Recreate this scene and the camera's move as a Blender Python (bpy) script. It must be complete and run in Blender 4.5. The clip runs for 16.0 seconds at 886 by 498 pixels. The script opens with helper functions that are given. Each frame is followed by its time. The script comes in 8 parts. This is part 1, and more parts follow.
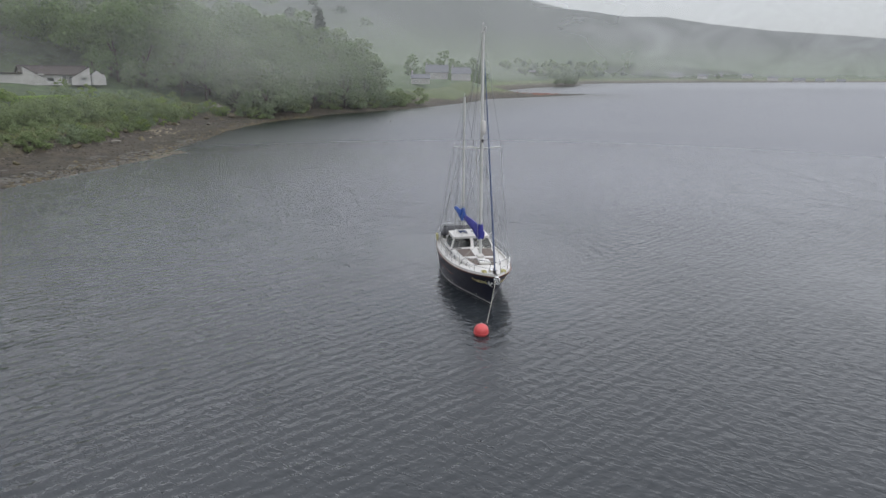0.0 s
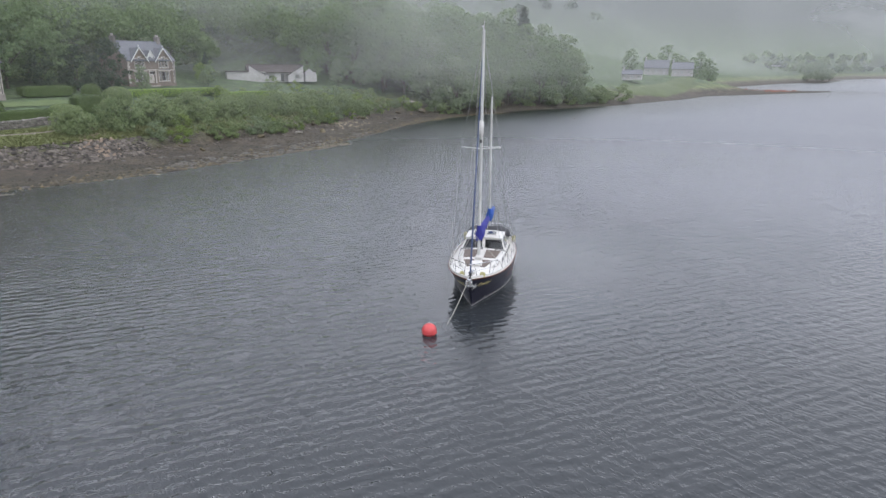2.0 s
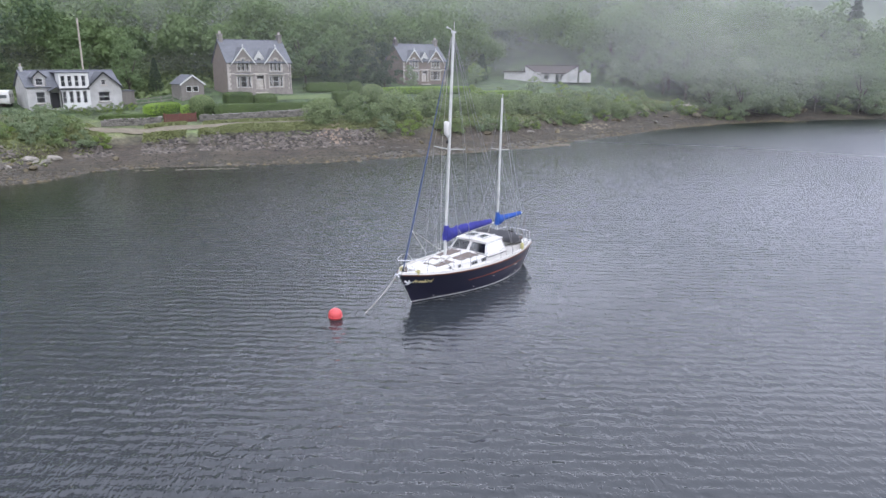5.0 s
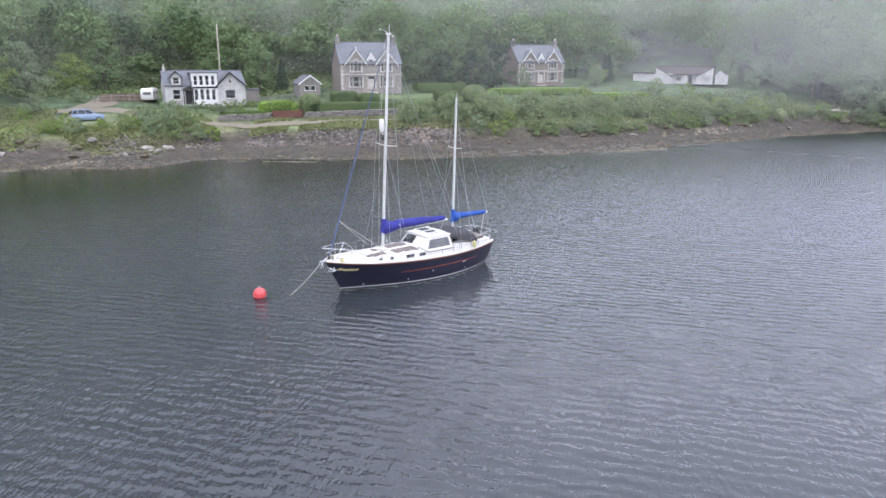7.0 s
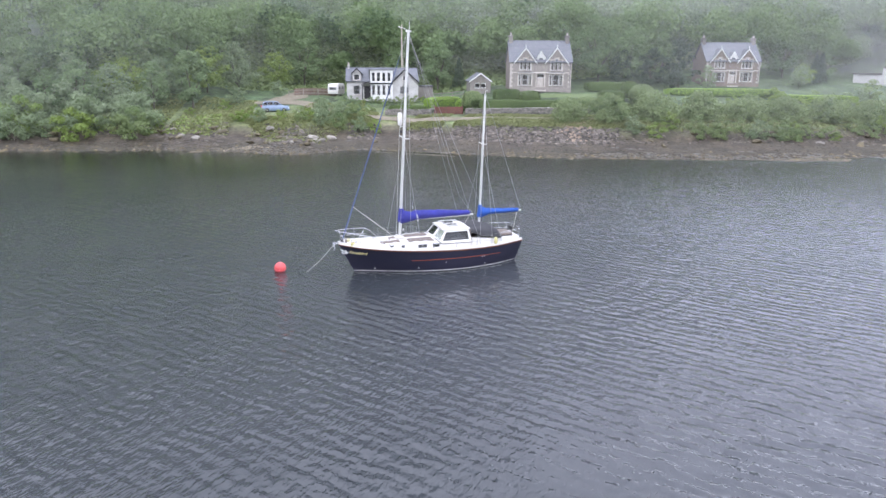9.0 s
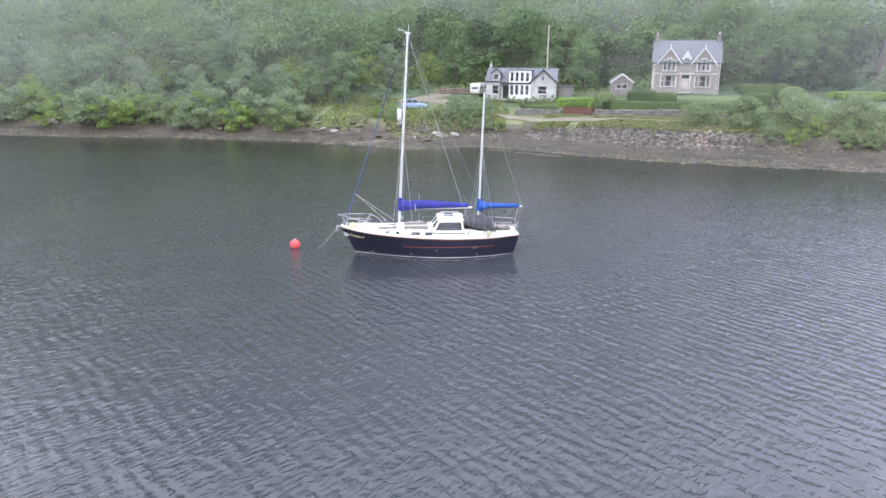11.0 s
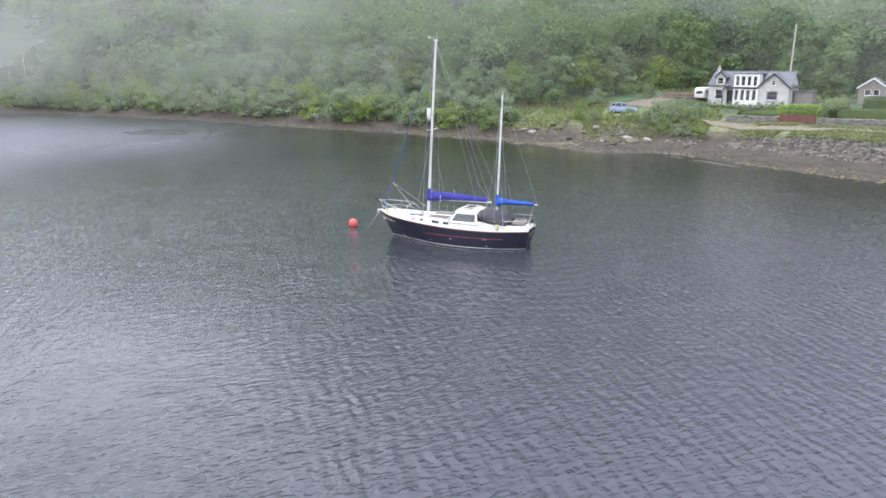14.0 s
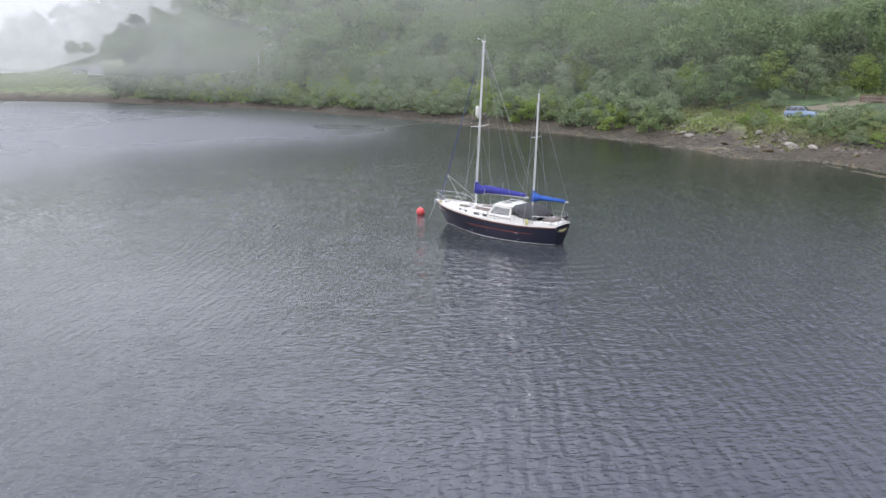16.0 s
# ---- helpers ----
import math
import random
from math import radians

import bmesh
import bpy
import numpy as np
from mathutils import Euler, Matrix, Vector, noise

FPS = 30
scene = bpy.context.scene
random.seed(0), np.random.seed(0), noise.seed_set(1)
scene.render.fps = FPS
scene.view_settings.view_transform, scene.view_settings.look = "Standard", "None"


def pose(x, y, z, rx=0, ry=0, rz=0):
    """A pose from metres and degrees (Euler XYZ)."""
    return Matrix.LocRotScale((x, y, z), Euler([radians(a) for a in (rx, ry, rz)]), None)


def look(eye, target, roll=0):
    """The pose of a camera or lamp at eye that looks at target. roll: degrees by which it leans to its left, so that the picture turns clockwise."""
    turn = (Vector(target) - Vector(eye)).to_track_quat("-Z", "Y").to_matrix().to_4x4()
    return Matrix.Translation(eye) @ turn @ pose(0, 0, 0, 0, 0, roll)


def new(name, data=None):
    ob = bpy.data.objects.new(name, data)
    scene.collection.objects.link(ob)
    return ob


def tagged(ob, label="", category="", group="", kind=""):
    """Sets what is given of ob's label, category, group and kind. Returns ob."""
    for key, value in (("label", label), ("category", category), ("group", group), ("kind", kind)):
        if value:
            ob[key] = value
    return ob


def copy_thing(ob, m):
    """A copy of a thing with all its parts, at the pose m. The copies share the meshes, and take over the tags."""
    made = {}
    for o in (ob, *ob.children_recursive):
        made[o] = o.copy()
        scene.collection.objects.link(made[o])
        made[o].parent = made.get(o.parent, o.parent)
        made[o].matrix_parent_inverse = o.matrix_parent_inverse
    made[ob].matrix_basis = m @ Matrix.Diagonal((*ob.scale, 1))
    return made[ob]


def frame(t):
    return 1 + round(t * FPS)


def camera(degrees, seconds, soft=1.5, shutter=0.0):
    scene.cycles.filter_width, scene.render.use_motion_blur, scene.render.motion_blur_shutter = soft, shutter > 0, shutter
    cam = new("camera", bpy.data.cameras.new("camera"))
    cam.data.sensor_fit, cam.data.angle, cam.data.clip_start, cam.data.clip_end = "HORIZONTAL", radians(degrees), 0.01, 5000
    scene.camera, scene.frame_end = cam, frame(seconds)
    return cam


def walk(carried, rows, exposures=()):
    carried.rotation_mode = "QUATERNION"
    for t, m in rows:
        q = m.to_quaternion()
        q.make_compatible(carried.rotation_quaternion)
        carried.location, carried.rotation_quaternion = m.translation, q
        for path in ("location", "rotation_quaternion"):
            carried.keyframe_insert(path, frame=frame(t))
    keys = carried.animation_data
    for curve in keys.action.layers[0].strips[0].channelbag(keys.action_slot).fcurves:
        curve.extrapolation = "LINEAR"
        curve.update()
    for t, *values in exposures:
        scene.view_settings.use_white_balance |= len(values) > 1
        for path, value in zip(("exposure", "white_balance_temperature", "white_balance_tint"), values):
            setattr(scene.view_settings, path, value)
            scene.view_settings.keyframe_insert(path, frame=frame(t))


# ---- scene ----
cam = camera(64.74, 16.0)
PATH = [
    (0, (-34.462, 7.271, 10.563), (-15.348, 4.111, 5.594), 0.65),
    (0.5, (-34.743, 4.510, 10.736), (-15.450, 3.122, 5.654), 0.31),
    (1, (-34.878, 1.717, 10.792), (-15.540, 1.678, 5.687), 0.19),
    (1.5, (-34.836, -1.095, 10.798), (-15.529, -0.017, 5.688), 0.15),
    (2, (-34.589, -3.852, 10.827), (-15.536, -0.581, 5.698), 0.19),
    (2.5, (-34.077, -6.748, 10.854), (-15.590, -1.100, 5.723), 0.28),
    (3, (-33.347, -9.618, 10.880), (-15.336, -2.609, 5.737), 0.31),
    (3.5, (-32.356, -12.406, 10.895), (-14.758, -4.403, 5.769), 0.30),
    (4, (-31.084, -15.063, 10.885), (-14.189, -5.671, 5.751), 0.31),
    (6.5, (-22.769, -27.105, 10.908), (-9.882, -12.698, 5.773), 0.24),
    (7, (-20.830, -29.189, 10.897), (-8.879, -13.996, 5.764), 0.23),
    (7.5, (-18.710, -31.014, 10.863), (-8.032, -14.900, 5.736), 0.29),
    (8, (-16.507, -32.438, 10.825), (-7.388, -15.402, 5.667), 0.39),
    (10.5, (-4.069, -38.646, 10.819), (-1.413, -19.517, 5.622), 0.39),
    (11, (-1.371, -39.514, 10.864), (-0.336, -20.233, 5.650), 0.43),
    (11.5, (1.434, -40.123, 10.908), (0.963, -20.820, 5.693), 0.43),
    (12, (4.247, -40.555, 10.937), (2.473, -21.329, 5.718), 0.43),
    (12.5, (7.042, -40.792, 10.973), (3.955, -21.732, 5.760), 0.32),
    (13, (9.903, -40.862, 10.987), (5.422, -22.077, 5.787), 0.22),
    (13.5, (12.756, -40.685, 10.990), (6.814, -22.304, 5.810), 0.13),
    (14, (15.606, -40.311, 10.993), (8.330, -22.412, 5.829), 0.08),
    (14.5, (18.472, -39.657, 10.977), (10.013, -22.286, 5.813), 0.01),
    (15, (21.285, -38.791, 10.968), (11.347, -22.215, 5.821), -0.07),
    (15.5, (24.090, -37.795, 10.945), (12.994, -21.969, 5.807), -0.13),
    (16, (26.825, -36.809, 10.910), (14.243, -22.130, 5.789), -0.15),
]
EXPOSURES = ((0, 0.1, 6750, 4), (1.5, 0.36, 6600, 5), (3, 0.61, 6380, 8), (4.2, 0.72, 6280, 9), (6.5, 1.02, 6200, 11), (8, 1.15, 6200, 11), (11, 1.37, 6220, 10), (14, 1.27, 6380, 8), (16, 0.84, 6550, 8))
walk(cam, [(t, look(eye, target, roll)) for t, eye, target, roll in PATH], exposures=EXPOSURES)

# ---- sky and sun: a misty, fully overcast summer day ----
SUN_EL, SUN_AZ = radians(48), radians(215)
world = bpy.data.worlds.new("overcast_sky")
scene.world = world
world.use_nodes = True
wn, wl = world.node_tree.nodes, world.node_tree.links
sky = wn.new("ShaderNodeTexSky")
sky.sky_type, sky.sun_disc, sky.sun_elevation, sky.sun_rotation = "NISHITA", False, SUN_EL, SUN_AZ
wco = wn.new("ShaderNodeTexCoord")
wxyz = wn.new("ShaderNodeSeparateXYZ")
wl.new(wco.outputs["Generated"], wxyz.inputs[0])
wramp = wn.new("ShaderNodeValToRGB")          # the cloud deck grows brighter towards the zenith
wramp.color_ramp.elements[0].position, wramp.color_ramp.elements[0].color = 0.0, (4.3, 4.45, 4.9, 1)
wramp.color_ramp.elements[1].position, wramp.color_ramp.elements[1].color = 0.8, (13.4, 13.6, 15.8, 1)
for wp, wc in ((0.09, (5.8, 5.95, 6.6, 1)), (0.17, (11.0, 11.2, 12.6, 1)), (0.3, (15.2, 15.4, 17.6, 1)), (0.5, (14.4, 14.6, 16.9, 1))):
    wramp.color_ramp.elements.new(wp).color = wc
wl.new(wxyz.outputs["Z"], wramp.inputs[0])
wnoise = wn.new("ShaderNodeTexNoise")
wnoise.inputs["Scale"].default_value, wnoise.inputs["Detail"].default_value = 3.0, 5.0
wl.new(wco.outputs["Generated"], wnoise.inputs["Vector"])
wcl = wn.new("ShaderNodeMapRange")
wcl.inputs["From Min"].default_value, wcl.inputs["From Max"].default_value = 0.3, 0.7
wcl.inputs["To Min"].default_value, wcl.inputs["To Max"].default_value = 0.86, 1.1
wl.new(wnoise.outputs[0], wcl.inputs["Value"])
wmul = wn.new("ShaderNodeVectorMath")
wmul.operation = "SCALE"
wl.new(wramp.outputs[0], wmul.inputs[0])
wl.new(wcl.outputs[0], wmul.inputs["Scale"])
wmix = wn.new("ShaderNodeMix")
wmix.data_type = "RGBA"
wmix.inputs[0].default_value = 0.88
wl.new(sky.outputs[0], wmix.inputs[6])
wl.new(wmul.outputs[0], wmix.inputs[7])
wl.new(wmix.outputs[2], wn["Background"].inputs["Color"])
wn["Background"].inputs["Strength"].default_value = 0.1

sun = new("sun", bpy.data.lights.new("sun", "SUN"))
sun.data.energy, sun.data.angle, sun.data.color = 0.6, radians(60), (1.0, 0.97, 0.92)
sun.matrix_world = look((60 * math.sin(SUN_AZ), 60 * math.cos(SUN_AZ), 66), (0, 0, 0))


# ---- materials ----
def mat(name, c1, c2=None, scale=2.0, rough=0.6, metal=0.0, bump=0.0, fine=18.0, spec=0.5, coat=0.0, trans=0.0, ior=1.45, vary=0.0, stretch=None):
    """A surface with large stains between two colours, a fine grain, and bump from the grain."""
    m = bpy.data.materials.new(name)
    m.use_nodes = True
    n, l = m.node_tree.nodes, m.node_tree.links
    b = n["Principled BSDF"]
    c2 = c2 or tuple(v * 0.8 for v in c1)
    co = n.new("ShaderNodeTexCoord")
    src = co.outputs["Object"]
    if stretch:
        mp = n.new("ShaderNodeMapping")
        mp.inputs["Scale"].default_value = stretch
        l.new(src, mp.inputs[0])
        src = mp.outputs[0]
    big, small = n.new("ShaderNodeTexNoise"), n.new("ShaderNodeTexNoise")
    big.inputs["Scale"].default_value, big.inputs["Detail"].default_value = scale, 4
    small.inputs["Scale"].default_value, small.inputs["Detail"].default_value = fine, 6
    l.new(src, big.inputs["Vector"]), l.new(src, small.inputs["Vector"])
    add = n.new("ShaderNodeMath")
    add.operation = "MULTIPLY_ADD"
    add.inputs[1].default_value, add.inputs[2].default_value = 0.6, 0.0
    l.new(small.outputs[0], add.inputs[0])
    mix1 = n.new("ShaderNodeMath")
    mix1.operation = "MULTIPLY_ADD"
    mix1.inputs[1].default_value = 0.9
    l.new(big.outputs[0], mix1.inputs[0]), l.new(add.outputs[0], mix1.inputs[2])
    rng = n.new("ShaderNodeMapRange")
    rng.inputs["From Min"].default_value, rng.inputs["From Max"].default_value = 0.5, 1.0
    l.new(mix1.outputs[0], rng.inputs["Value"])
    mx = n.new("ShaderNodeMix")
    mx.data_type = "RGBA"
    mx.inputs[6].default_value, mx.inputs[7].default_value = (*c1, 1), (*c2, 1)
    l.new(rng.outputs[0], mx.inputs[0])
    out = mx.outputs[2]
    if vary:
        oi, hsv = n.new("ShaderNodeObjectInfo"), n.new("ShaderNodeHueSaturation")
        vr = n.new("ShaderNodeMapRange")
        vr.inputs["To Min"].default_value, vr.inputs["To Max"].default_value = 1 - vary, 1 + vary
        l.new(oi.outputs["Random"], vr.inputs["Value"]), l.new(vr.outputs[0], hsv.inputs["Value"])
        l.new(out, hsv.inputs["Color"])
        out = hsv.outputs[0]
    l.new(out, b.inputs["Base Color"])
    b.inputs["Metallic"].default_value, b.inputs["IOR"].default_value = metal, ior
    b.inputs["Specular IOR Level"].default_value, b.inputs["Coat Weight"].default_value = spec, coat
    b.inputs["Transmission Weight"].default_value = trans
    rr = n.new("ShaderNodeMapRange")
    rr.inputs["To Min"].default_value, rr.inputs["To Max"].default_value = max(rough - 0.08, 0.02), min(rough + 0.1, 1)
    l.new(small.outputs[0], rr.inputs["Value"]), l.new(rr.outputs[0], b.inputs["Roughness"])
    if bump:
        bp = n.new("ShaderNodeBump")
        bp.inputs["Strength"].default_value, bp.inputs["Distance"].default_value = min(bump, 1), 0.03
        l.new(small.outputs[0], bp.inputs["Height"]), l.new(bp.outputs[0], b.inputs["Normal"])
    return m


def foliage(name, dark, mid, light, scale=0.25, glow=0.35, kinds=0.0):
    """Leaves: each clump has its own shade between three greens, shifted by plant and by patches."""
    m = bpy.data.materials.new(name)
    m.use_nodes = True
    n, l = m.node_tree.nodes, m.node_tree.links
    b = n["Principled BSDF"]
    geo, oi, co = n.new("ShaderNodeNewGeometry"), n.new("ShaderNodeObjectInfo"), n.new("ShaderNodeTexCoord")
    noise_ = n.new("ShaderNodeTexNoise")
    noise_.inputs["Scale"].default_value, noise_.inputs["Detail"].default_value = scale, 3
    l.new(co.outputs["Object"], noise_.inputs["Vector"])
    s1, s2 = n.new("ShaderNodeMath"), n.new("ShaderNodeMath")
    s1.operation = s2.operation = "MULTIPLY_ADD"
    s1.inputs[1].default_value, s2.inputs[1].default_value = 0.12, 0.55
    l.new(geo.outputs["Random Per Island"], s1.inputs[0])
    l.new(oi.outputs["Random"], s2.inputs[0]), l.new(s1.outputs[0], s2.inputs[2])
    s3 = n.new("ShaderNodeMath")
    s3.operation = "MULTIPLY_ADD"
    s3.inputs[1].default_value = 1.1
    l.new(noise_.outputs[0], s3.inputs[0]), l.new(s2.outputs[0], s3.inputs[2])
    rg = n.new("ShaderNodeMapRange")
    rg.inputs["From Min"].default_value, rg.inputs["From Max"].default_value = 0.48, 1.22
    l.new(s3.outputs[0], rg.inputs["Value"])
    if kinds:                                              # trees of different kinds stand side by side
        cell, s4 = n.new("ShaderNodeAttribute"), n.new("ShaderNodeMath")
        cell.attribute_name = "tree_kind"
        s4.operation = "MULTIPLY_ADD"
        s4.inputs[1].default_value = kinds
        off = n.new("ShaderNodeMath")
        off.operation = "SUBTRACT"
        off.inputs[1].default_value = kinds * 0.5
        l.new(cell.outputs["Fac"], s4.inputs[0])
        l.new(s3.outputs[0], off.inputs[0]), l.new(off.outputs[0], s4.inputs[2]), l.new(s4.outputs[0], rg.inputs["Value"])
    ramp = n.new("ShaderNodeValToRGB")
    ramp.color_ramp.elements[0].color, ramp.color_ramp.elements[1].color = (*dark, 1), (*light, 1)
    e = ramp.color_ramp.elements.new(0.5)
    e.color = (*mid, 1)
    l.new(rg.outputs[0], ramp.inputs[0]), l.new(ramp.outputs[0], b.inputs["Base Color"])
    b.inputs["Roughness"].default_value, b.inputs["Specular IOR Level"].default_value = 0.6, 0.25
    tr, ms = n.new("ShaderNodeBsdfTranslucent"), n.new("ShaderNodeMixShader")
    l.new(ramp.outputs[0], tr.inputs["Color"])
    ms.inputs[0].default_value = glow
    l.new(b.outputs[0], ms.inputs[1]), l.new(tr.outputs[0], ms.inputs[2])
    l.new(ms.outputs[0], n["Material Output"].inputs["Surface"])
    return m


def mist_material(name, density, lumps, foot, along):
    """Thin drifting mist: white droplets that scatter daylight, with gaps and wisps."""
    m = bpy.data.materials.new(name)
    m.use_nodes = True
    n, l = m.node_tree.nodes, m.node_tree.links
    n.remove(n["Principled BSDF"])
    uv = n.new("ShaderNodeUVMap")
    sep = n.new("ShaderNodeSeparateXYZ")
    l.new(uv.outputs[0], sep.inputs[0])
    co, nz = n.new("ShaderNodeTexCoord"), n.new("ShaderNodeTexNoise")
    mp = n.new("ShaderNodeMapping")
    mp.inputs["Scale"].default_value = (0.02, 0.02, 0.045)
    l.new(co.outputs["Object"], mp.inputs[0]), l.new(mp.outputs[0], nz.inputs["Vector"])
    nz.inputs["Scale"].default_value, nz.inputs["Detail"].default_value, nz.inputs["Distortion"].default_value = 1.0, 4.0, 0.6
    rg = n.new("ShaderNodeMapRange")
    rg.inputs["From Min"].default_value, rg.inputs["From Max"].default_value = 0.36, 0.68
    rg.inputs["To Min"].default_value, rg.inputs["To Max"].default_value = density * (1 - lumps), density * (1 + lumps)
    l.new(nz.outputs[0], rg.inputs["Value"])
    edge = n.new("ShaderNodeValToRGB")                     # thins out at the sheet's foot, top and ends
    edge.color_ramp.elements[0].color, edge.color_ramp.elements[1].color = (0, 0, 0, 1), (0, 0, 0, 1)
    for p, v in ((foot, 1.0), (0.55, 1.0), (0.75, 0.8)):
        e = edge.color_ramp.elements.new(p)
        e.color = (v, v, v, 1)
    l.new(sep.outputs["Y"], edge.inputs[0])
    side = n.new("ShaderNodeValToRGB")
    side.color_ramp.elements[0].color, side.color_ramp.elements[1].color = (*[along[0][1]] * 3, 1), (*[along[-1][1]] * 3, 1)
    for p, v in along[1:-1]:
        e = side.color_ramp.elements.new(p)
        e.color = (v, v, v, 1)
    l.new(sep.outputs["X"], side.inputs[0])
    m1, m2 = n.new("ShaderNodeMath"), n.new("ShaderNodeMath")
    m1.operation = m2.operation = "MULTIPLY"
    l.new(rg.outputs[0], m1.inputs[0]), l.new(edge.outputs[0], m1.inputs[1])
    l.new(m1.outputs[0], m2.inputs[0]), l.new(side.outputs[0], m2.inputs[1])
    df, tl, tp = n.new("ShaderNodeBsdfDiffuse"), n.new("ShaderNodeBsdfTranslucent"), n.new("ShaderNodeBsdfTransparent")
    for s in (df, tl):
        s.inputs["Color"].default_value = (0.94, 0.94, 0.95, 1)
    h, out = n.new("ShaderNodeMixShader"), n.new("ShaderNodeMixShader")
    h.inputs[0].default_value = 0.5
    l.new(df.outputs[0], h.inputs[1]), l.new(tl.outputs[0], h.inputs[2])
    l.new(m2.outputs[0], out.inputs[0]), l.new(tp.outputs[0], out.inputs[1]), l.new(h.outputs[0], out.inputs[2])
    l.new(out.outputs[0], n["Material Output"].inputs["Surface"])
    return m


def ground_material():
    """Weed and shingle by the water, grass and rough herbage above, all broken up by noise."""
    m = bpy.data.materials.new("shore_and_grass")
    m.use_nodes = True
    n, l = m.node_tree.nodes, m.node_tree.links
    b = n["Principled BSDF"]
    co, sep = n.new("ShaderNodeTexCoord"), n.new("ShaderNodeSeparateXYZ")
    l.new(co.outputs["Object"], sep.inputs[0])
    def nz(scale, detail=5.0):
        t = n.new("ShaderNodeTexNoise")
        t.inputs["Scale"].default_value, t.inputs["Detail"].default_value = scale, detail
        l.new(co.outputs["Object"], t.inputs["Vector"])
        return t.outputs[0]
    wob = n.new("ShaderNodeMath")
    wob.operation = "MULTIPLY_ADD"
    wob.inputs[1].default_value = 1.1
    l.new(nz(0.35), wob.inputs[0]), l.new(sep.outputs["Z"], wob.inputs[2])
    rg = n.new("ShaderNodeMapRange")
    rg.inputs["From Min"].default_value, rg.inputs["From Max"].default_value = 0.0, 5.0
    l.new(wob.outputs[0], rg.inputs["Value"])
    zone = n.new("ShaderNodeValToRGB")
    zone.color_ramp.elements[0].position, zone.color_ramp.elements[0].color = 0.08, (0.035, 0.03, 0.018, 1)
    zone.color_ramp.elements[1].position, zone.color_ramp.elements[1].color = 1.0, (0.05, 0.08, 0.03, 1)
    for p, c in ((0.15, (0.04, 0.034, 0.02)), (0.22, (0.045, 0.036, 0.023)), (0.34, (0.052, 0.042, 0.027)), (0.5, (0.09, 0.09, 0.05)), (0.62, (0.1, 0.125, 0.05)), (0.8, (0.09, 0.115, 0.045))):
        e = zone.color_ramp.elements.new(p)
        e.color = (*c, 1)
    l.new(rg.outputs[0], zone.inputs[0])
    hsv = n.new("ShaderNodeHueSaturation")
    vr = n.new("ShaderNodeMapRange")
    vr.inputs["From Min"].default_value, vr.inputs["From Max"].default_value = 0.3, 0.7
    vr.inputs["To Min"].default_value, vr.inputs["To Max"].default_value = 0.55, 1.5
    vr2, both = n.new("ShaderNodeMapRange"), n.new("ShaderNodeMath")          # broad wet and dry patches, and the finer mottling
    vr2.inputs["From Min"].default_value, vr2.inputs["From Max"].default_value = 0.36, 0.64
    vr2.inputs["To Min"].default_value, vr2.inputs["To Max"].default_value = 0.6, 1.25
    both.operation = "MULTIPLY"
    l.new(nz(0.33, 6), vr2.inputs["Value"]), l.new(nz(1.6, 8), vr.inputs["Value"])
    l.new(vr.outputs[0], both.inputs[0]), l.new(vr2.outputs[0], both.inputs[1]), l.new(both.outputs[0], hsv.inputs["Value"])
    hr = n.new("ShaderNodeMapRange")
    hr.inputs["To Min"].default_value, hr.inputs["To Max"].default_value = 0.46, 0.53
    l.new(nz(0.12), hr.inputs["Value"]), l.new(hr.outputs[0], hsv.inputs["Hue"])
    moor, up = n.new("ShaderNodeMix"), n.new("ShaderNodeMapRange")      # dark heath on the high ground
    moor.data_type = "RGBA"
    moor.inputs[7].default_value = (0.03, 0.04, 0.032, 1)
    up.inputs["From Min"].default_value, up.inputs["From Max"].default_value = 18, 60
    l.new(sep.outputs["Z"], up.inputs["Value"]), l.new(up.outputs[0], moor.inputs[0]), l.new(zone.outputs[0], moor.inputs[6])
    l.new(moor.outputs[2], hsv.inputs["Color"]), l.new(hsv.outputs[0], b.inputs["Base Color"])
    b.inputs["Roughness"].default_value = 0.85
    bp = n.new("ShaderNodeBump")
    bp.inputs["Strength"].default_value, bp.inputs["Distance"].default_value = 0.8, 0.15
    l.new(nz(3.5, 8), bp.inputs["Height"]), l.new(bp.outputs[0], b.inputs["Normal"])
    return m


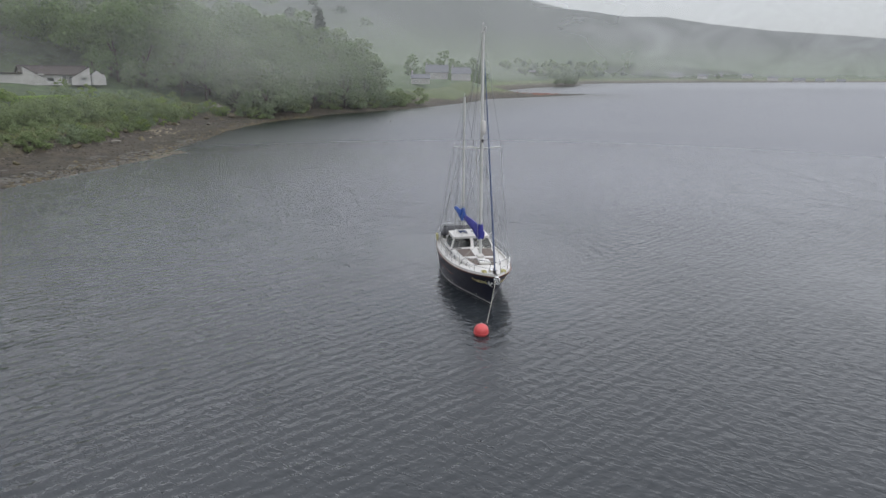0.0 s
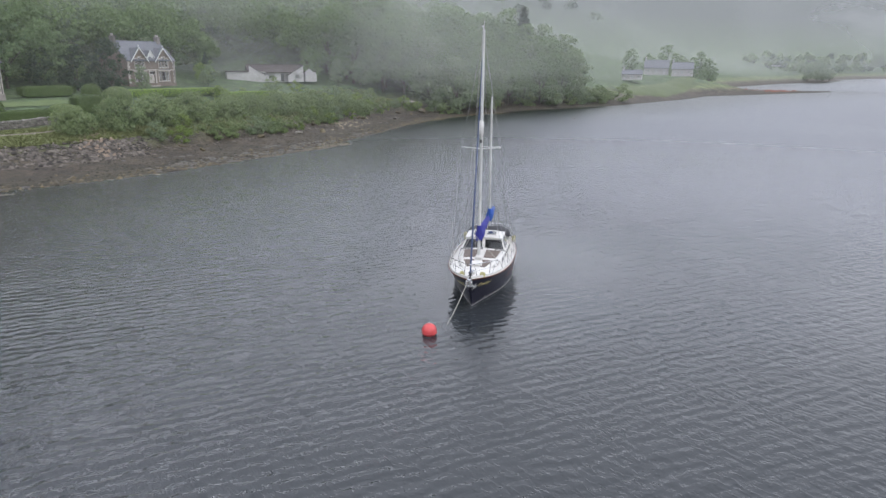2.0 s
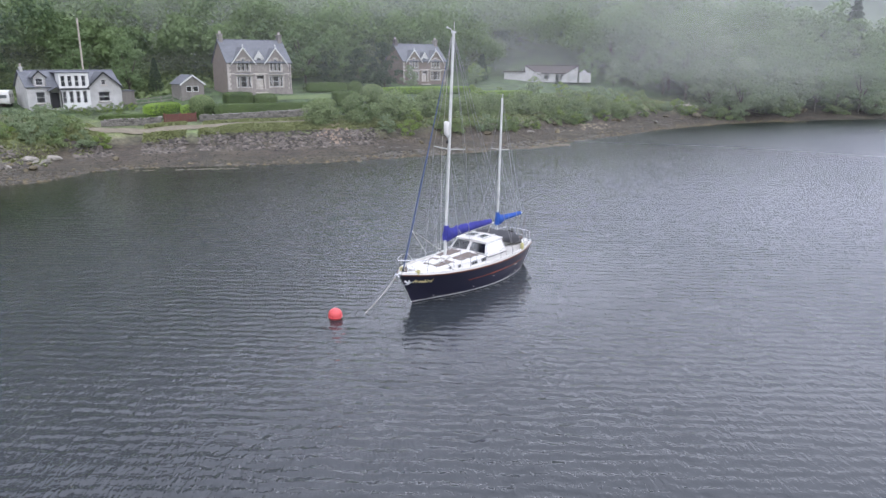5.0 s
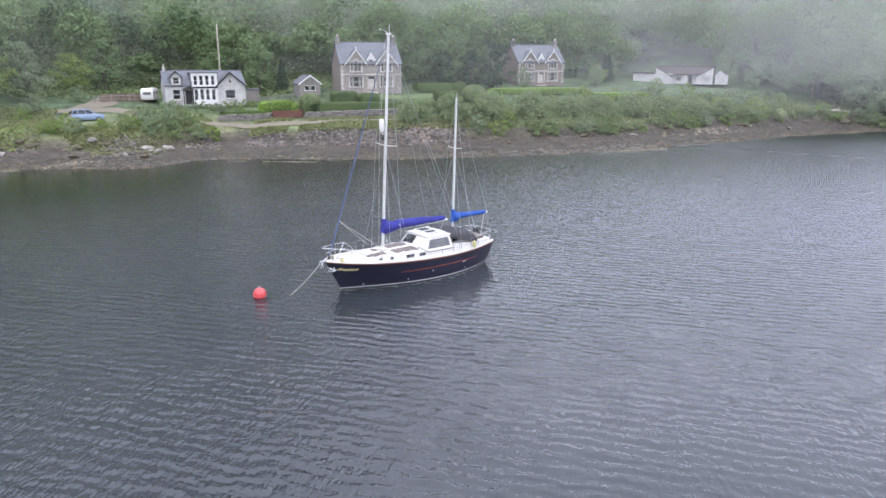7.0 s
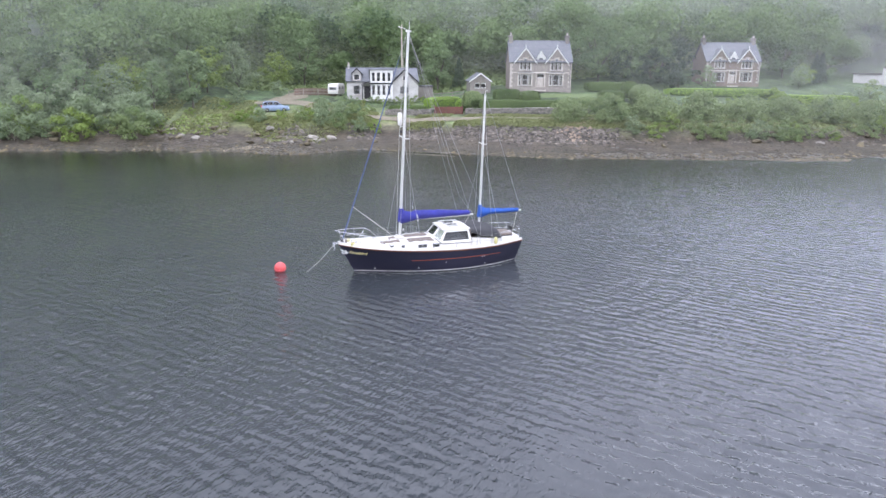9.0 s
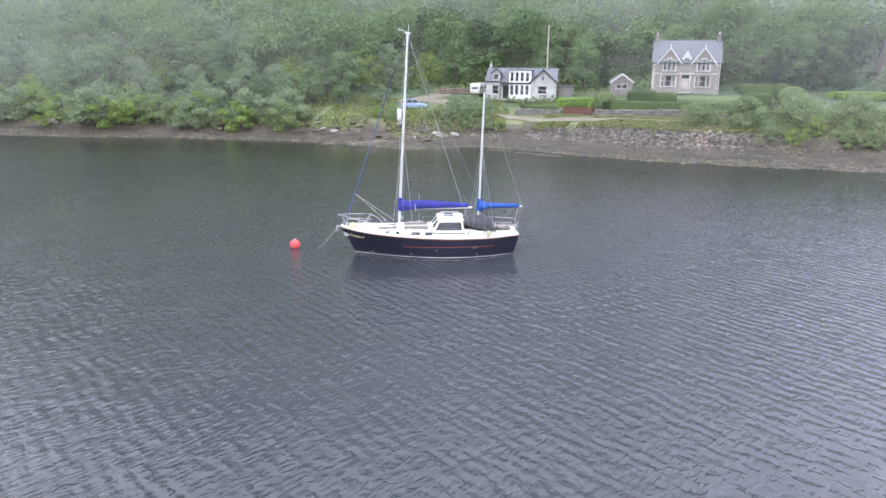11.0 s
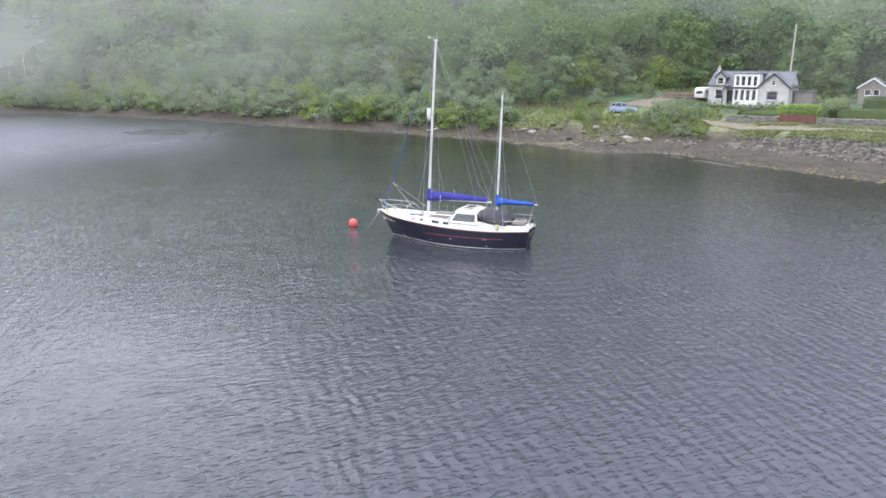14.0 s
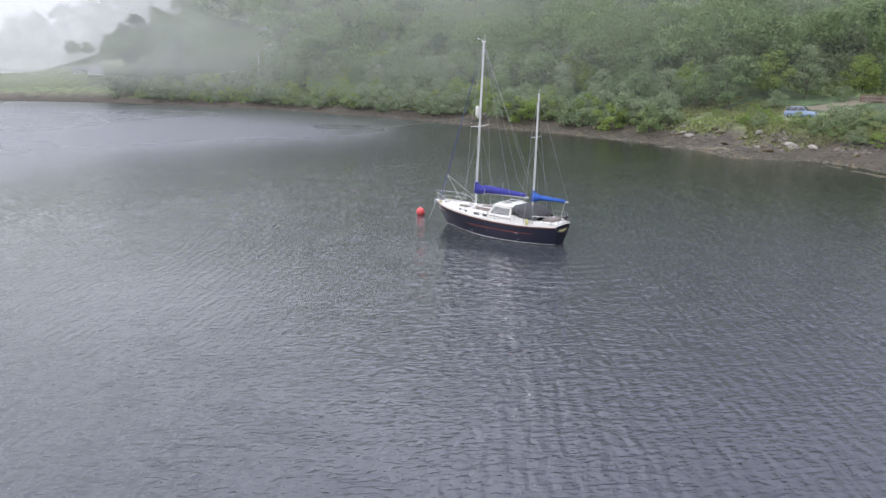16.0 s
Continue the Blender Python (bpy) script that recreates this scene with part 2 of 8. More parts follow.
def water_material():
    """Dark peaty sea water with small wind ripples between the modelled waves."""
    m = bpy.data.materials.new("loch_water")
    m.use_nodes = True
    n, l = m.node_tree.nodes, m.node_tree.links
    b = n["Principled BSDF"]
    depth = n.new("ShaderNodeAttribute")                   # dark inshore, paler offshore: sky glare and haze painted into the water colour
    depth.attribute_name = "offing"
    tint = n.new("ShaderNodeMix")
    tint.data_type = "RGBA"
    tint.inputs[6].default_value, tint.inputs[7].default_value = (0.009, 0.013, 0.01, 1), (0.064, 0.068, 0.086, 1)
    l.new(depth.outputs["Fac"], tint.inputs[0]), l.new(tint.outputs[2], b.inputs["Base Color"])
    b.inputs["IOR"].default_value, b.inputs["Specular IOR Level"].default_value = 1.34, 0.62
    co = n.new("ShaderNodeTexCoord")
    def ripple(scale, rot, stretch, detail, sharp=False):
        mp, t = n.new("ShaderNodeMapping"), n.new("ShaderNodeTexNoise")
        mp.vector_type = "TEXTURE"                         # crests lie across the heading rot, longer than they are wide
        mp.inputs["Rotation"].default_value, mp.inputs["Scale"].default_value = (0, 0, radians(rot)), (1 / scale, 1 / (scale * stretch), 1)
        l.new(co.outputs["Object"], mp.inputs[0]), l.new(mp.outputs[0], t.inputs["Vector"])
        t.inputs["Scale"].default_value, t.inputs["Detail"].default_value = 1.0, detail
        t.noise_type = "RIDGED_MULTIFRACTAL" if sharp else "FBM"
        return t.outputs[0]
    ruffle = n.new("ShaderNodeAttribute")                  # cat's paws: ruffled and smoother patches
    ruffle.attribute_name = "ruffle"
    b1, b2, b3, b4 = (n.new("ShaderNodeBump") for _ in range(4))
    b4.inputs["Distance"].default_value = 0.019
    trains = []
    for heading, length, profile in ((-52, 0.52, "SAW"), (-38, 0.37, "SAW"), (36, 0.56, "SIN")):   # steep little fronts, smooth backs
        mp, t = n.new("ShaderNodeMapping"), n.new("ShaderNodeTexWave")
        mp.vector_type = "TEXTURE"
        mp.inputs["Rotation"].default_value = (0, 0, radians(heading))
        l.new(co.outputs["Object"], mp.inputs[0]), l.new(mp.outputs[0], t.inputs["Vector"])
        t.wave_profile = profile
        t.inputs["Scale"].default_value = 0.314 / length
        t.inputs["Distortion"].default_value, t.inputs["Detail"].default_value, t.inputs["Detail Scale"].default_value = 5.5, 3.0, 1.1
        trains.append(t.outputs["Fac"])
    sum1, sum2 = n.new("ShaderNodeMath"), n.new("ShaderNodeMath")
    l.new(trains[0], sum1.inputs[0]), l.new(trains[1], sum1.inputs[1])
    l.new(sum1.outputs[0], sum2.inputs[0]), l.new(trains[2], sum2.inputs[1])
    l.new(sum2.outputs[0], b4.inputs["Height"]), l.new(ruffle.outputs["Fac"], b4.inputs["Strength"])
    b1.inputs["Distance"].default_value, b2.inputs["Distance"].default_value, b3.inputs["Distance"].default_value = 0.012, 0.05, 0.05
    crest, lines, breaks, line = (n.new("ShaderNodeMath") for _ in range(4))   # thin sharp crests that come and go
    crest.operation, lines.operation, breaks.operation, line.operation = "SUBTRACT", "ABSOLUTE", "MULTIPLY_ADD", "MULTIPLY"
    crest.inputs[1].default_value = 0.5
    l.new(ripple(2.9, -48, 0.34, 2.5), crest.inputs[0]), l.new(crest.outputs[0], lines.inputs[0])
    peak = n.new("ShaderNodeMapRange")
    peak.interpolation_type = "SMOOTHSTEP"
    peak.inputs["From Min"].default_value, peak.inputs["From Max"].default_value = 0.0, 0.085
    peak.inputs["To Min"].default_value, peak.inputs["To Max"].default_value = 1.0, 0.0
    l.new(lines.outputs[0], peak.inputs["Value"])
    breaks.inputs[1].default_value, breaks.inputs[2].default_value, breaks.use_clamp = 5.0, -2.0, True
    l.new(ripple(0.55, -48, 0.7, 3), breaks.inputs[0])
    l.new(peak.outputs[0], line.inputs[0]), l.new(breaks.outputs[0], line.inputs[1])
    l.new(ruffle.outputs["Fac"], b1.inputs["Strength"]), l.new(ruffle.outputs["Fac"], b2.inputs["Strength"]), l.new(ruffle.outputs["Fac"], b3.inputs["Strength"])
    l.new(line.outputs[0], b1.inputs["Height"]), l.new(ripple(5.2, -42, 0.4, 2.5), b2.inputs["Height"]), l.new(ripple(4.0, 33, 0.36, 2.5), b3.inputs["Height"])
    l.new(b1.outputs[0], b2.inputs["Normal"]), l.new(b2.outputs[0], b3.inputs["Normal"]), l.new(b3.outputs[0], b4.inputs["Normal"]), l.new(b4.outputs[0], b.inputs["Normal"])
    gloss = n.new("ShaderNodeMapRange")                    # far out the ripples are too fine to see singly
    gloss.inputs["To Min"].default_value, gloss.inputs["To Max"].default_value = 0.015, 0.3
    far = n.new("ShaderNodeAttribute")
    far.attribute_name = "fetch"
    l.new(far.outputs["Fac"], gloss.inputs["Value"]), l.new(gloss.outputs[0], b.inputs["Roughness"])
    return m


M_GROUND, M_WATER = ground_material(), water_material()
M_ROAD = mat("gravel_track", (0.185, 0.16, 0.115), (0.12, 0.105, 0.075), 1.2, 0.9, bump=0.6, fine=9)
M_STONE = mat("grey_rubble_rock", (0.26, 0.245, 0.22), (0.1, 0.092, 0.08), 1.3, 0.85, bump=0.8, fine=7, vary=0.35)
M_WEEDROCK = mat("weedy_brown_rock", (0.12, 0.1, 0.06), (0.045, 0.038, 0.022), 1.1, 0.75, bump=0.8, fine=6, vary=0.3)
M_PALEROCK = mat("pale_boulder", (0.27, 0.25, 0.22), (0.13, 0.12, 0.1), 1.5, 0.85, bump=0.7, fine=8, vary=0.2)
M_RUST = mat("rust_red_shingle", (0.24, 0.1, 0.07), (0.14, 0.07, 0.05), 1.6, 0.9, bump=0.6, fine=7, vary=0.2)
M_REDROCK = mat("red_earth_rubble", (0.3, 0.23, 0.17), (0.2, 0.15, 0.11), 1.6, 0.9, bump=0.8, fine=7, vary=0.2)
M_ASHLAR = mat("grey_sandstone", (0.27, 0.242, 0.22), (0.175, 0.156, 0.142), 1.7, 0.88, bump=0.7, fine=5)
M_BROWNSTONE = mat("brown_whinstone", (0.2, 0.162, 0.135), (0.12, 0.1, 0.085), 1.7, 0.88, bump=0.7, fine=5)
M_DRESSED = mat("pale_dressed_stone", (0.45, 0.41, 0.37), (0.33, 0.3, 0.27), 2.2, 0.8, bump=0.4, fine=14, vary=0.12)
M_SLATE = mat("blue_grey_slate", (0.125, 0.13, 0.145), (0.075, 0.08, 0.09), 1.1, 0.6, bump=0.6, fine=6, stretch=(1, 1, 4))
M_BROWNTILE = mat("brown_roof_tile", (0.07, 0.055, 0.05), (0.042, 0.035, 0.033), 1.4, 0.8, bump=0.5, fine=7)
M_HARL = mat("white_harling", (0.47, 0.46, 0.45), (0.32, 0.315, 0.3), 0.9, 0.85, bump=0.5, fine=22)
M_WHITEPAINT = mat("white_gloss_paint", (0.66, 0.66, 0.64), (0.54, 0.54, 0.52), 1.2, 0.45, fine=12)
M_BLACKPAINT = mat("black_trim_paint", (0.03, 0.03, 0.033), (0.02, 0.02, 0.02), 1.2, 0.45)
M_GLASS = mat("window_glass", (0.9, 0.93, 0.95), (0.86, 0.9, 0.92), 1, 0.1, trans=1.0)
M_GREYWOOD = mat("weathered_grey_timber", (0.24, 0.22, 0.2), (0.15, 0.135, 0.12), 1.5, 0.8, bump=0.5, stretch=(1, 1, 0.15))
M_FENCE = mat("brown_fence_boards", (0.16, 0.11, 0.085), (0.09, 0.065, 0.05), 1.5, 0.8, bump=0.4, vary=0.25)
M_REDWOOD = mat("red_brown_gate_paint", (0.14, 0.05, 0.038), (0.085, 0.033, 0.027), 1.5, 0.65, bump=0.3)
M_BARK = mat("mossy_bark", (0.12, 0.105, 0.085), (0.06, 0.055, 0.04), 1.5, 0.9, bump=0.9, fine=9, stretch=(1, 1, 0.3))
M_LEAF = foliage("broadleaf_leaves", (0.038, 0.066, 0.039), (0.079, 0.128, 0.066), (0.146, 0.205, 0.093))
M_WILLOW = foliage("grey_green_leaves", (0.0575, 0.0978, 0.0575), (0.115, 0.17, 0.0966), (0.19, 0.241, 0.136))
M_BRIGHT = foliage("bright_young_leaves", (0.06, 0.114, 0.0264), (0.114, 0.192, 0.0456), (0.192, 0.258, 0.072))
M_SHRUB = foliage("rhododendron_leaves", (0.0517, 0.0897, 0.0368), (0.103, 0.161, 0.0633), (0.184, 0.236, 0.103), 0.5)
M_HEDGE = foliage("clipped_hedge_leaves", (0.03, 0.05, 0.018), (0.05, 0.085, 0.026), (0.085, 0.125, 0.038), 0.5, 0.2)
# brighter, yellower hedge green: the sunlit look is put into the colour
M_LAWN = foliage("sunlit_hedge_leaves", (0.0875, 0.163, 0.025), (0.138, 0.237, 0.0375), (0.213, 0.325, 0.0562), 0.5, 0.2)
M_NEEDLE = foliage("conifer_needles", (0.018, 0.032, 0.02), (0.03, 0.052, 0.03), (0.05, 0.075, 0.042))
M_WOODS = foliage("hillside_woods", (0.035, 0.056, 0.033), (0.068, 0.106, 0.054), (0.142, 0.198, 0.085), 0.15, kinds=1.3)
M_GRASS = foliage("tall_bank_grass", (0.07, 0.108, 0.036), (0.118, 0.158, 0.056), (0.19, 0.21, 0.09), 0.3)
M_FIELD = mat("meadow_grass", (0.095, 0.115, 0.05), (0.07, 0.09, 0.04), 0.08, 0.9, bump=0.5, fine=4)
M_LAWNGRASS = mat("mown_lawn", (0.105, 0.14, 0.05), (0.075, 0.108, 0.038), 0.5, 0.9, bump=0.5, fine=6)
M_NAVY = mat("dark_navy_topsides", (0.013, 0.014, 0.03), (0.02, 0.019, 0.034), 0.8, 0.34, coat=0.15, fine=5)
M_GEL = mat("white_gelcoat", (0.64, 0.63, 0.61), (0.52, 0.5, 0.47), 0.9, 0.4, fine=9)
M_TEAK = mat("weathered_teak_deck", (0.17, 0.135, 0.115), (0.11, 0.09, 0.08), 1.2, 0.75, bump=0.3, fine=8, stretch=(0.4, 8, 1))
M_RUB = mat("varnished_rubbing_strake", (0.16, 0.06, 0.035), (0.1, 0.04, 0.025), 2, 0.45)
M_COVE = mat("red_cove_line", (0.3, 0.075, 0.035), (0.22, 0.055, 0.03), 1, 0.4)
M_ALU = mat("anodised_spar_alloy", (0.62, 0.62, 0.6), (0.5, 0.5, 0.48), 1.5, 0.45, metal=0.35)
M_STEEL = mat("stainless_tube", (0.66, 0.66, 0.66), (0.55, 0.55, 0.55), 2, 0.25, metal=0.9)
M_WIRE = mat("rigging_wire", (0.34, 0.34, 0.34), (0.25, 0.25, 0.25), 2, 0.4, metal=0.6)
M_COVERBLUE = mat("royal_blue_acrylic_canvas", (0.036, 0.038, 0.26), (0.022, 0.024, 0.15), 2.2, 0.85, bump=0.7, fine=8)
M_COVERSKY = mat("bright_blue_acrylic_canvas", (0.02, 0.082, 0.34), (0.014, 0.05, 0.22), 2.2, 0.85, bump=0.7, fine=8)
M_SAILBLUE = mat("faded_blue_sail_strip", (0.075, 0.1, 0.19), (0.05, 0.07, 0.13), 2.0, 0.85, bump=0.4, fine=8)
M_CANOPY = mat("dark_grey_canopy_canvas", (0.055, 0.055, 0.06), (0.035, 0.035, 0.04), 1.6, 0.85, bump=0.6, fine=7)
M_TINT = mat("tinted_wheelhouse_glass", (0.2, 0.215, 0.23), (0.17, 0.185, 0.2), 1, 0.08, trans=1.0)
M_YELLOW = mat("yellow_fender_plastic", (0.52, 0.48, 0.22), (0.4, 0.37, 0.17), 2.5, 0.5)
M_GOLD = mat("gold_lettering", (0.74, 0.64, 0.32), (0.62, 0.53, 0.26), 3, 0.45)
M_MOTIF = mat("white_lettering_film", (0.72, 0.72, 0.72), (0.62, 0.62, 0.62), 3, 0.5)
M_ROPE = mat("pale_mooring_rope", (0.5, 0.48, 0.42), (0.36, 0.34, 0.3), 6, 0.9, bump=0.6, fine=30)
M_BUOY = mat("red_buoy_plastic", (0.6, 0.085, 0.085), (0.47, 0.06, 0.065), 2.2, 0.3, fine=10)
M_CARBLUE = mat("light_blue_car_paint", (0.24, 0.31, 0.43), (0.2, 0.26, 0.38), 1.0, 0.25, metal=0.3, coat=0.8)
M_RUBBER = mat("black_rubber", (0.025, 0.025, 0.025), (0.018, 0.018, 0.018), 3, 0.8)
M_LAMPCLEAR = mat("clear_lamp_lens", (0.8, 0.82, 0.85), (0.7, 0.72, 0.75), 2, 0.15)
M_DRIFT = mat("bleached_driftwood", (0.45, 0.4, 0.34), (0.3, 0.27, 0.23), 1.5, 0.85, bump=0.6, stretch=(0.3, 2, 2))


# ---- mesh tools ----
class Geo:
    """Vertices and faces gathered for one mesh."""
    def __init__(self):
        self.v, self.f = [], []

    def add(self, vs, fs):
        k = len(self.v)
        self.v += [tuple(p) for p in vs]
        self.f += [tuple(k + i for i in f) for f in fs]
        return self

    def box(self, c, s, ch=0.02, rz=0.0, m=None):
        """A box with chamfered edges: centre, size, chamfer, turn about z in degrees."""
        hx, hy, hz = s[0] / 2, s[1] / 2, s[2] / 2
        ch = min(ch, hx * 0.45, hy * 0.45, hz * 0.45)
        bm = bmesh.new()
        bmesh.ops.create_cube(bm, size=1)
        for v in bm.verts:
            v.co = Vector((v.co.x * 2 * hx, v.co.y * 2 * hy, v.co.z * 2 * hz))
        if ch > 0:
            bmesh.ops.bevel(bm, geom=list(bm.edges), offset=ch, segments=1, affect="EDGES")
        t = Matrix.Translation(c) @ Matrix.Rotation(radians(rz), 4, "Z")
        if m is not None:
            t = m @ t
        bm.verts.index_update()
        self.add([t @ v.co for v in bm.verts], [[v.index for v in f.verts] for f in bm.faces])
        bm.free()
        return self

    def tube(self, pts, r, n=6, ends=True):
        """A round bar along points; r is one radius or one for each point."""
        pts = [Vector(p) for p in pts]
        rs = r if isinstance(r, (list, tuple)) else [r] * len(pts)
        rings, prev = [], None
        for i, p in enumerate(pts):
            d = (pts[min(i + 1, len(pts) - 1)] - pts[max(i - 1, 0)]).normalized()
            if prev is None:
                a = d.orthogonal().normalized()
            else:
                a = (prev - d * prev.dot(d)).normalized()
            prev, b = a, d.cross(a)
            rings.append([p + (a * math.cos(2 * math.pi * k / n) + b * math.sin(2 * math.pi * k / n)) * rs[i] for k in range(n)])
        return self.loft(rings, ends)

    def loft(self, rings, ends=True, closed=True):
        n = len(rings[0])
        fs = []
        for i in range(len(rings) - 1):
            for k in range(n if closed else n - 1):
                j = (k + 1) % n
                fs.append((i * n + k, i * n + j, (i + 1) * n + j, (i + 1) * n + k))
        if ends:
            fs += [tuple(range(n))[::-1], tuple((len(rings) - 1) * n + k for k in range(n))]
        return self.add([p for r in rings for p in r], fs)

    def lathe(self, prof, c=(0, 0, 0), n=16):
        return self.loft([[(c[0] + r * math.cos(2 * math.pi * k / n), c[1] + r * math.sin(2 * math.pi * k / n), c[2] + z) for k in range(n)] for r, z in prof])

    def prism(self, poly, a, b):
        """A flat outline (points in 3D) moved by a and by b to make its two faces."""
        a, b = Vector(a), Vector(b)
        return self.loft([[Vector(p) + a for p in poly], [Vector(p) + b for p in poly]])

    def slab(self, quad, t):
        """A board: four corners and a thickness along its normal."""
        q = [Vector(p) for p in quad]
        nrm = (q[1] - q[0]).cross(q[3] - q[0]).normalized() * t
        return self.prism(q, (0, 0, 0), nrm)


def part(name, g, material, parent=None, label="", smooth=None):
    """Links a Geo (or bmesh, or mesh) as one mesh object under a thing or a part."""
    if isinstance(g, bpy.types.Mesh):
        me = g
    else:
        me = bpy.data.meshes.new(name)
        if isinstance(g, Geo):
            me.from_pydata(g.v, [], g.f)
        else:
            g.to_mesh(me)
            g.free()
        me.validate()
    me.materials.clear()
    me.materials.append(material)
    if smooth is not None:
        me.polygons.foreach_set("use_smooth", [True] * len(me.polygons))
        me.set_sharp_from_angle(angle=radians(smooth))
    ob = new(name, me)
    if parent is not None:
        ob.parent = parent
    if label:
        ob["label"] = label
    return ob


def thing(name, label, category, group="", at=None, kind=""):
    ob = new(name)
    ob.empty_display_size = 0.3
    if at is not None:
        ob.matrix_basis = at
    return tagged(ob, label, category, group, kind)


def from_arrays(name, v, f, material):
    """A mesh from arrays of vertices and faces of one size."""
    me = bpy.data.meshes.new(name)
    k = f.shape[1]
    me.vertices.add(len(v))
    me.vertices.foreach_set("co", v.astype(np.float32).ravel())
    me.loops.add(f.size)
    me.loops.foreach_set("vertex_index", f.astype(np.int32).ravel())
    me.polygons.add(len(f))
    me.polygons.foreach_set("loop_start", np.arange(0, f.size, k, dtype=np.int32))
    me.polygons.foreach_set("loop_total", np.full(len(f), k, dtype=np.int32))
    me.update()
    me.validate()
    me.materials.append(material)
    return me


def lattice(seed):
    return np.random.RandomState(seed).rand(256, 256)


LAT = [lattice(s) for s in range(6)]


def fbm(x, y, scale, octaves=4, which=0):
    """Smooth random relief, about -1 to 1."""
    out, amp = 0.0, 0.5
    for o in range(octaves):
        L = LAT[(which + o) % 6]
        u, v = np.asarray(x) / scale, np.asarray(y) / scale
        i, j = np.floor(u).astype(int), np.floor(v).astype(int)
        a, b = u - i, v - j
        a, b = a * a * (3 - 2 * a), b * b * (3 - 2 * b)
        i0, j0, i1, j1 = i % 256, j % 256, (i + 1) % 256, (j + 1) % 256
        n = L[i0, j0] * (1 - a) * (1 - b) + L[i1, j0] * a * (1 - b) + L[i0, j1] * (1 - a) * b + L[i1, j1] * a * b
        out = out + (n * 2 - 1) * amp
        amp, scale = amp * 0.5, scale * 0.5
    return out


# ---- the lie of the land ----
# the water's edge, walked from west to east with the land to the north
SHORE = np.array([(-1500, -350), (-700, -90), (-420, -25), (-300, 12), (-232, 40), (-199, 55), (-161, 64), (-121, 69.5), (-84, 68.5), (-57, 65), (-30, 61.2), (-18, 58.2),
                  (-10, 55.6), (-5, 51.6), (-1, 48.8), (2.5, 49.6), (6, 51.4), (10, 50.4), (14, 47.6), (18.5, 43.6), (23, 40.5), (29, 37), (40, 32.8), (52, 29.2), (66, 27),
                  (86, 25), (104, 22.5), (119, 16), (136, 6), (150, -6), (163, -17), (185, -30), (205, -42), (228, -52), (252, -78), (284, -113), (287, -110), (268, -74),
                  (285, -62), (340, -85), (420, -130), (478, -181), (525, -203), (530, -196), (500, -178), (560, -200), (700, -380), (900, -790), (1150, -1500), (1500, -3200)], float)


def inland(x, y):
    """Distance from the water's edge: positive on land."""
    x, y = np.asarray(x, float), np.asarray(y, float)
    best = np.full(x.shape, 1e9)
    for (ax, ay), (bx, by) in zip(SHORE[:-1], SHORE[1:]):
        dx, dy = bx - ax, by - ay
        t = np.clip(((x - ax) * dx + (y - ay) * dy) / (dx * dx + dy * dy), 0, 1)
        best = np.minimum(best, np.hypot(x - ax - t * dx, y - ay - t * dy))
    ring = np.vstack([SHORE, [(3500, -3200), (3500, 4500), (-3500, 4500), (-3500, -350)]])
    inside = np.zeros(x.shape, bool)
    for (ax, ay), (bx, by) in zip(ring, np.roll(ring, -1, axis=0)):
        if ay != by:
            inside ^= ((ay > y) != (by > y)) & (x < (bx - ax) * (y - ay) / (by - ay) + ax)
    return np.where(inside, best, -best)


def blend(x, a, b):
    t = np.clip((x - a) / (b - a), 0, 1)
    return t * t * (3 - 2 * t)


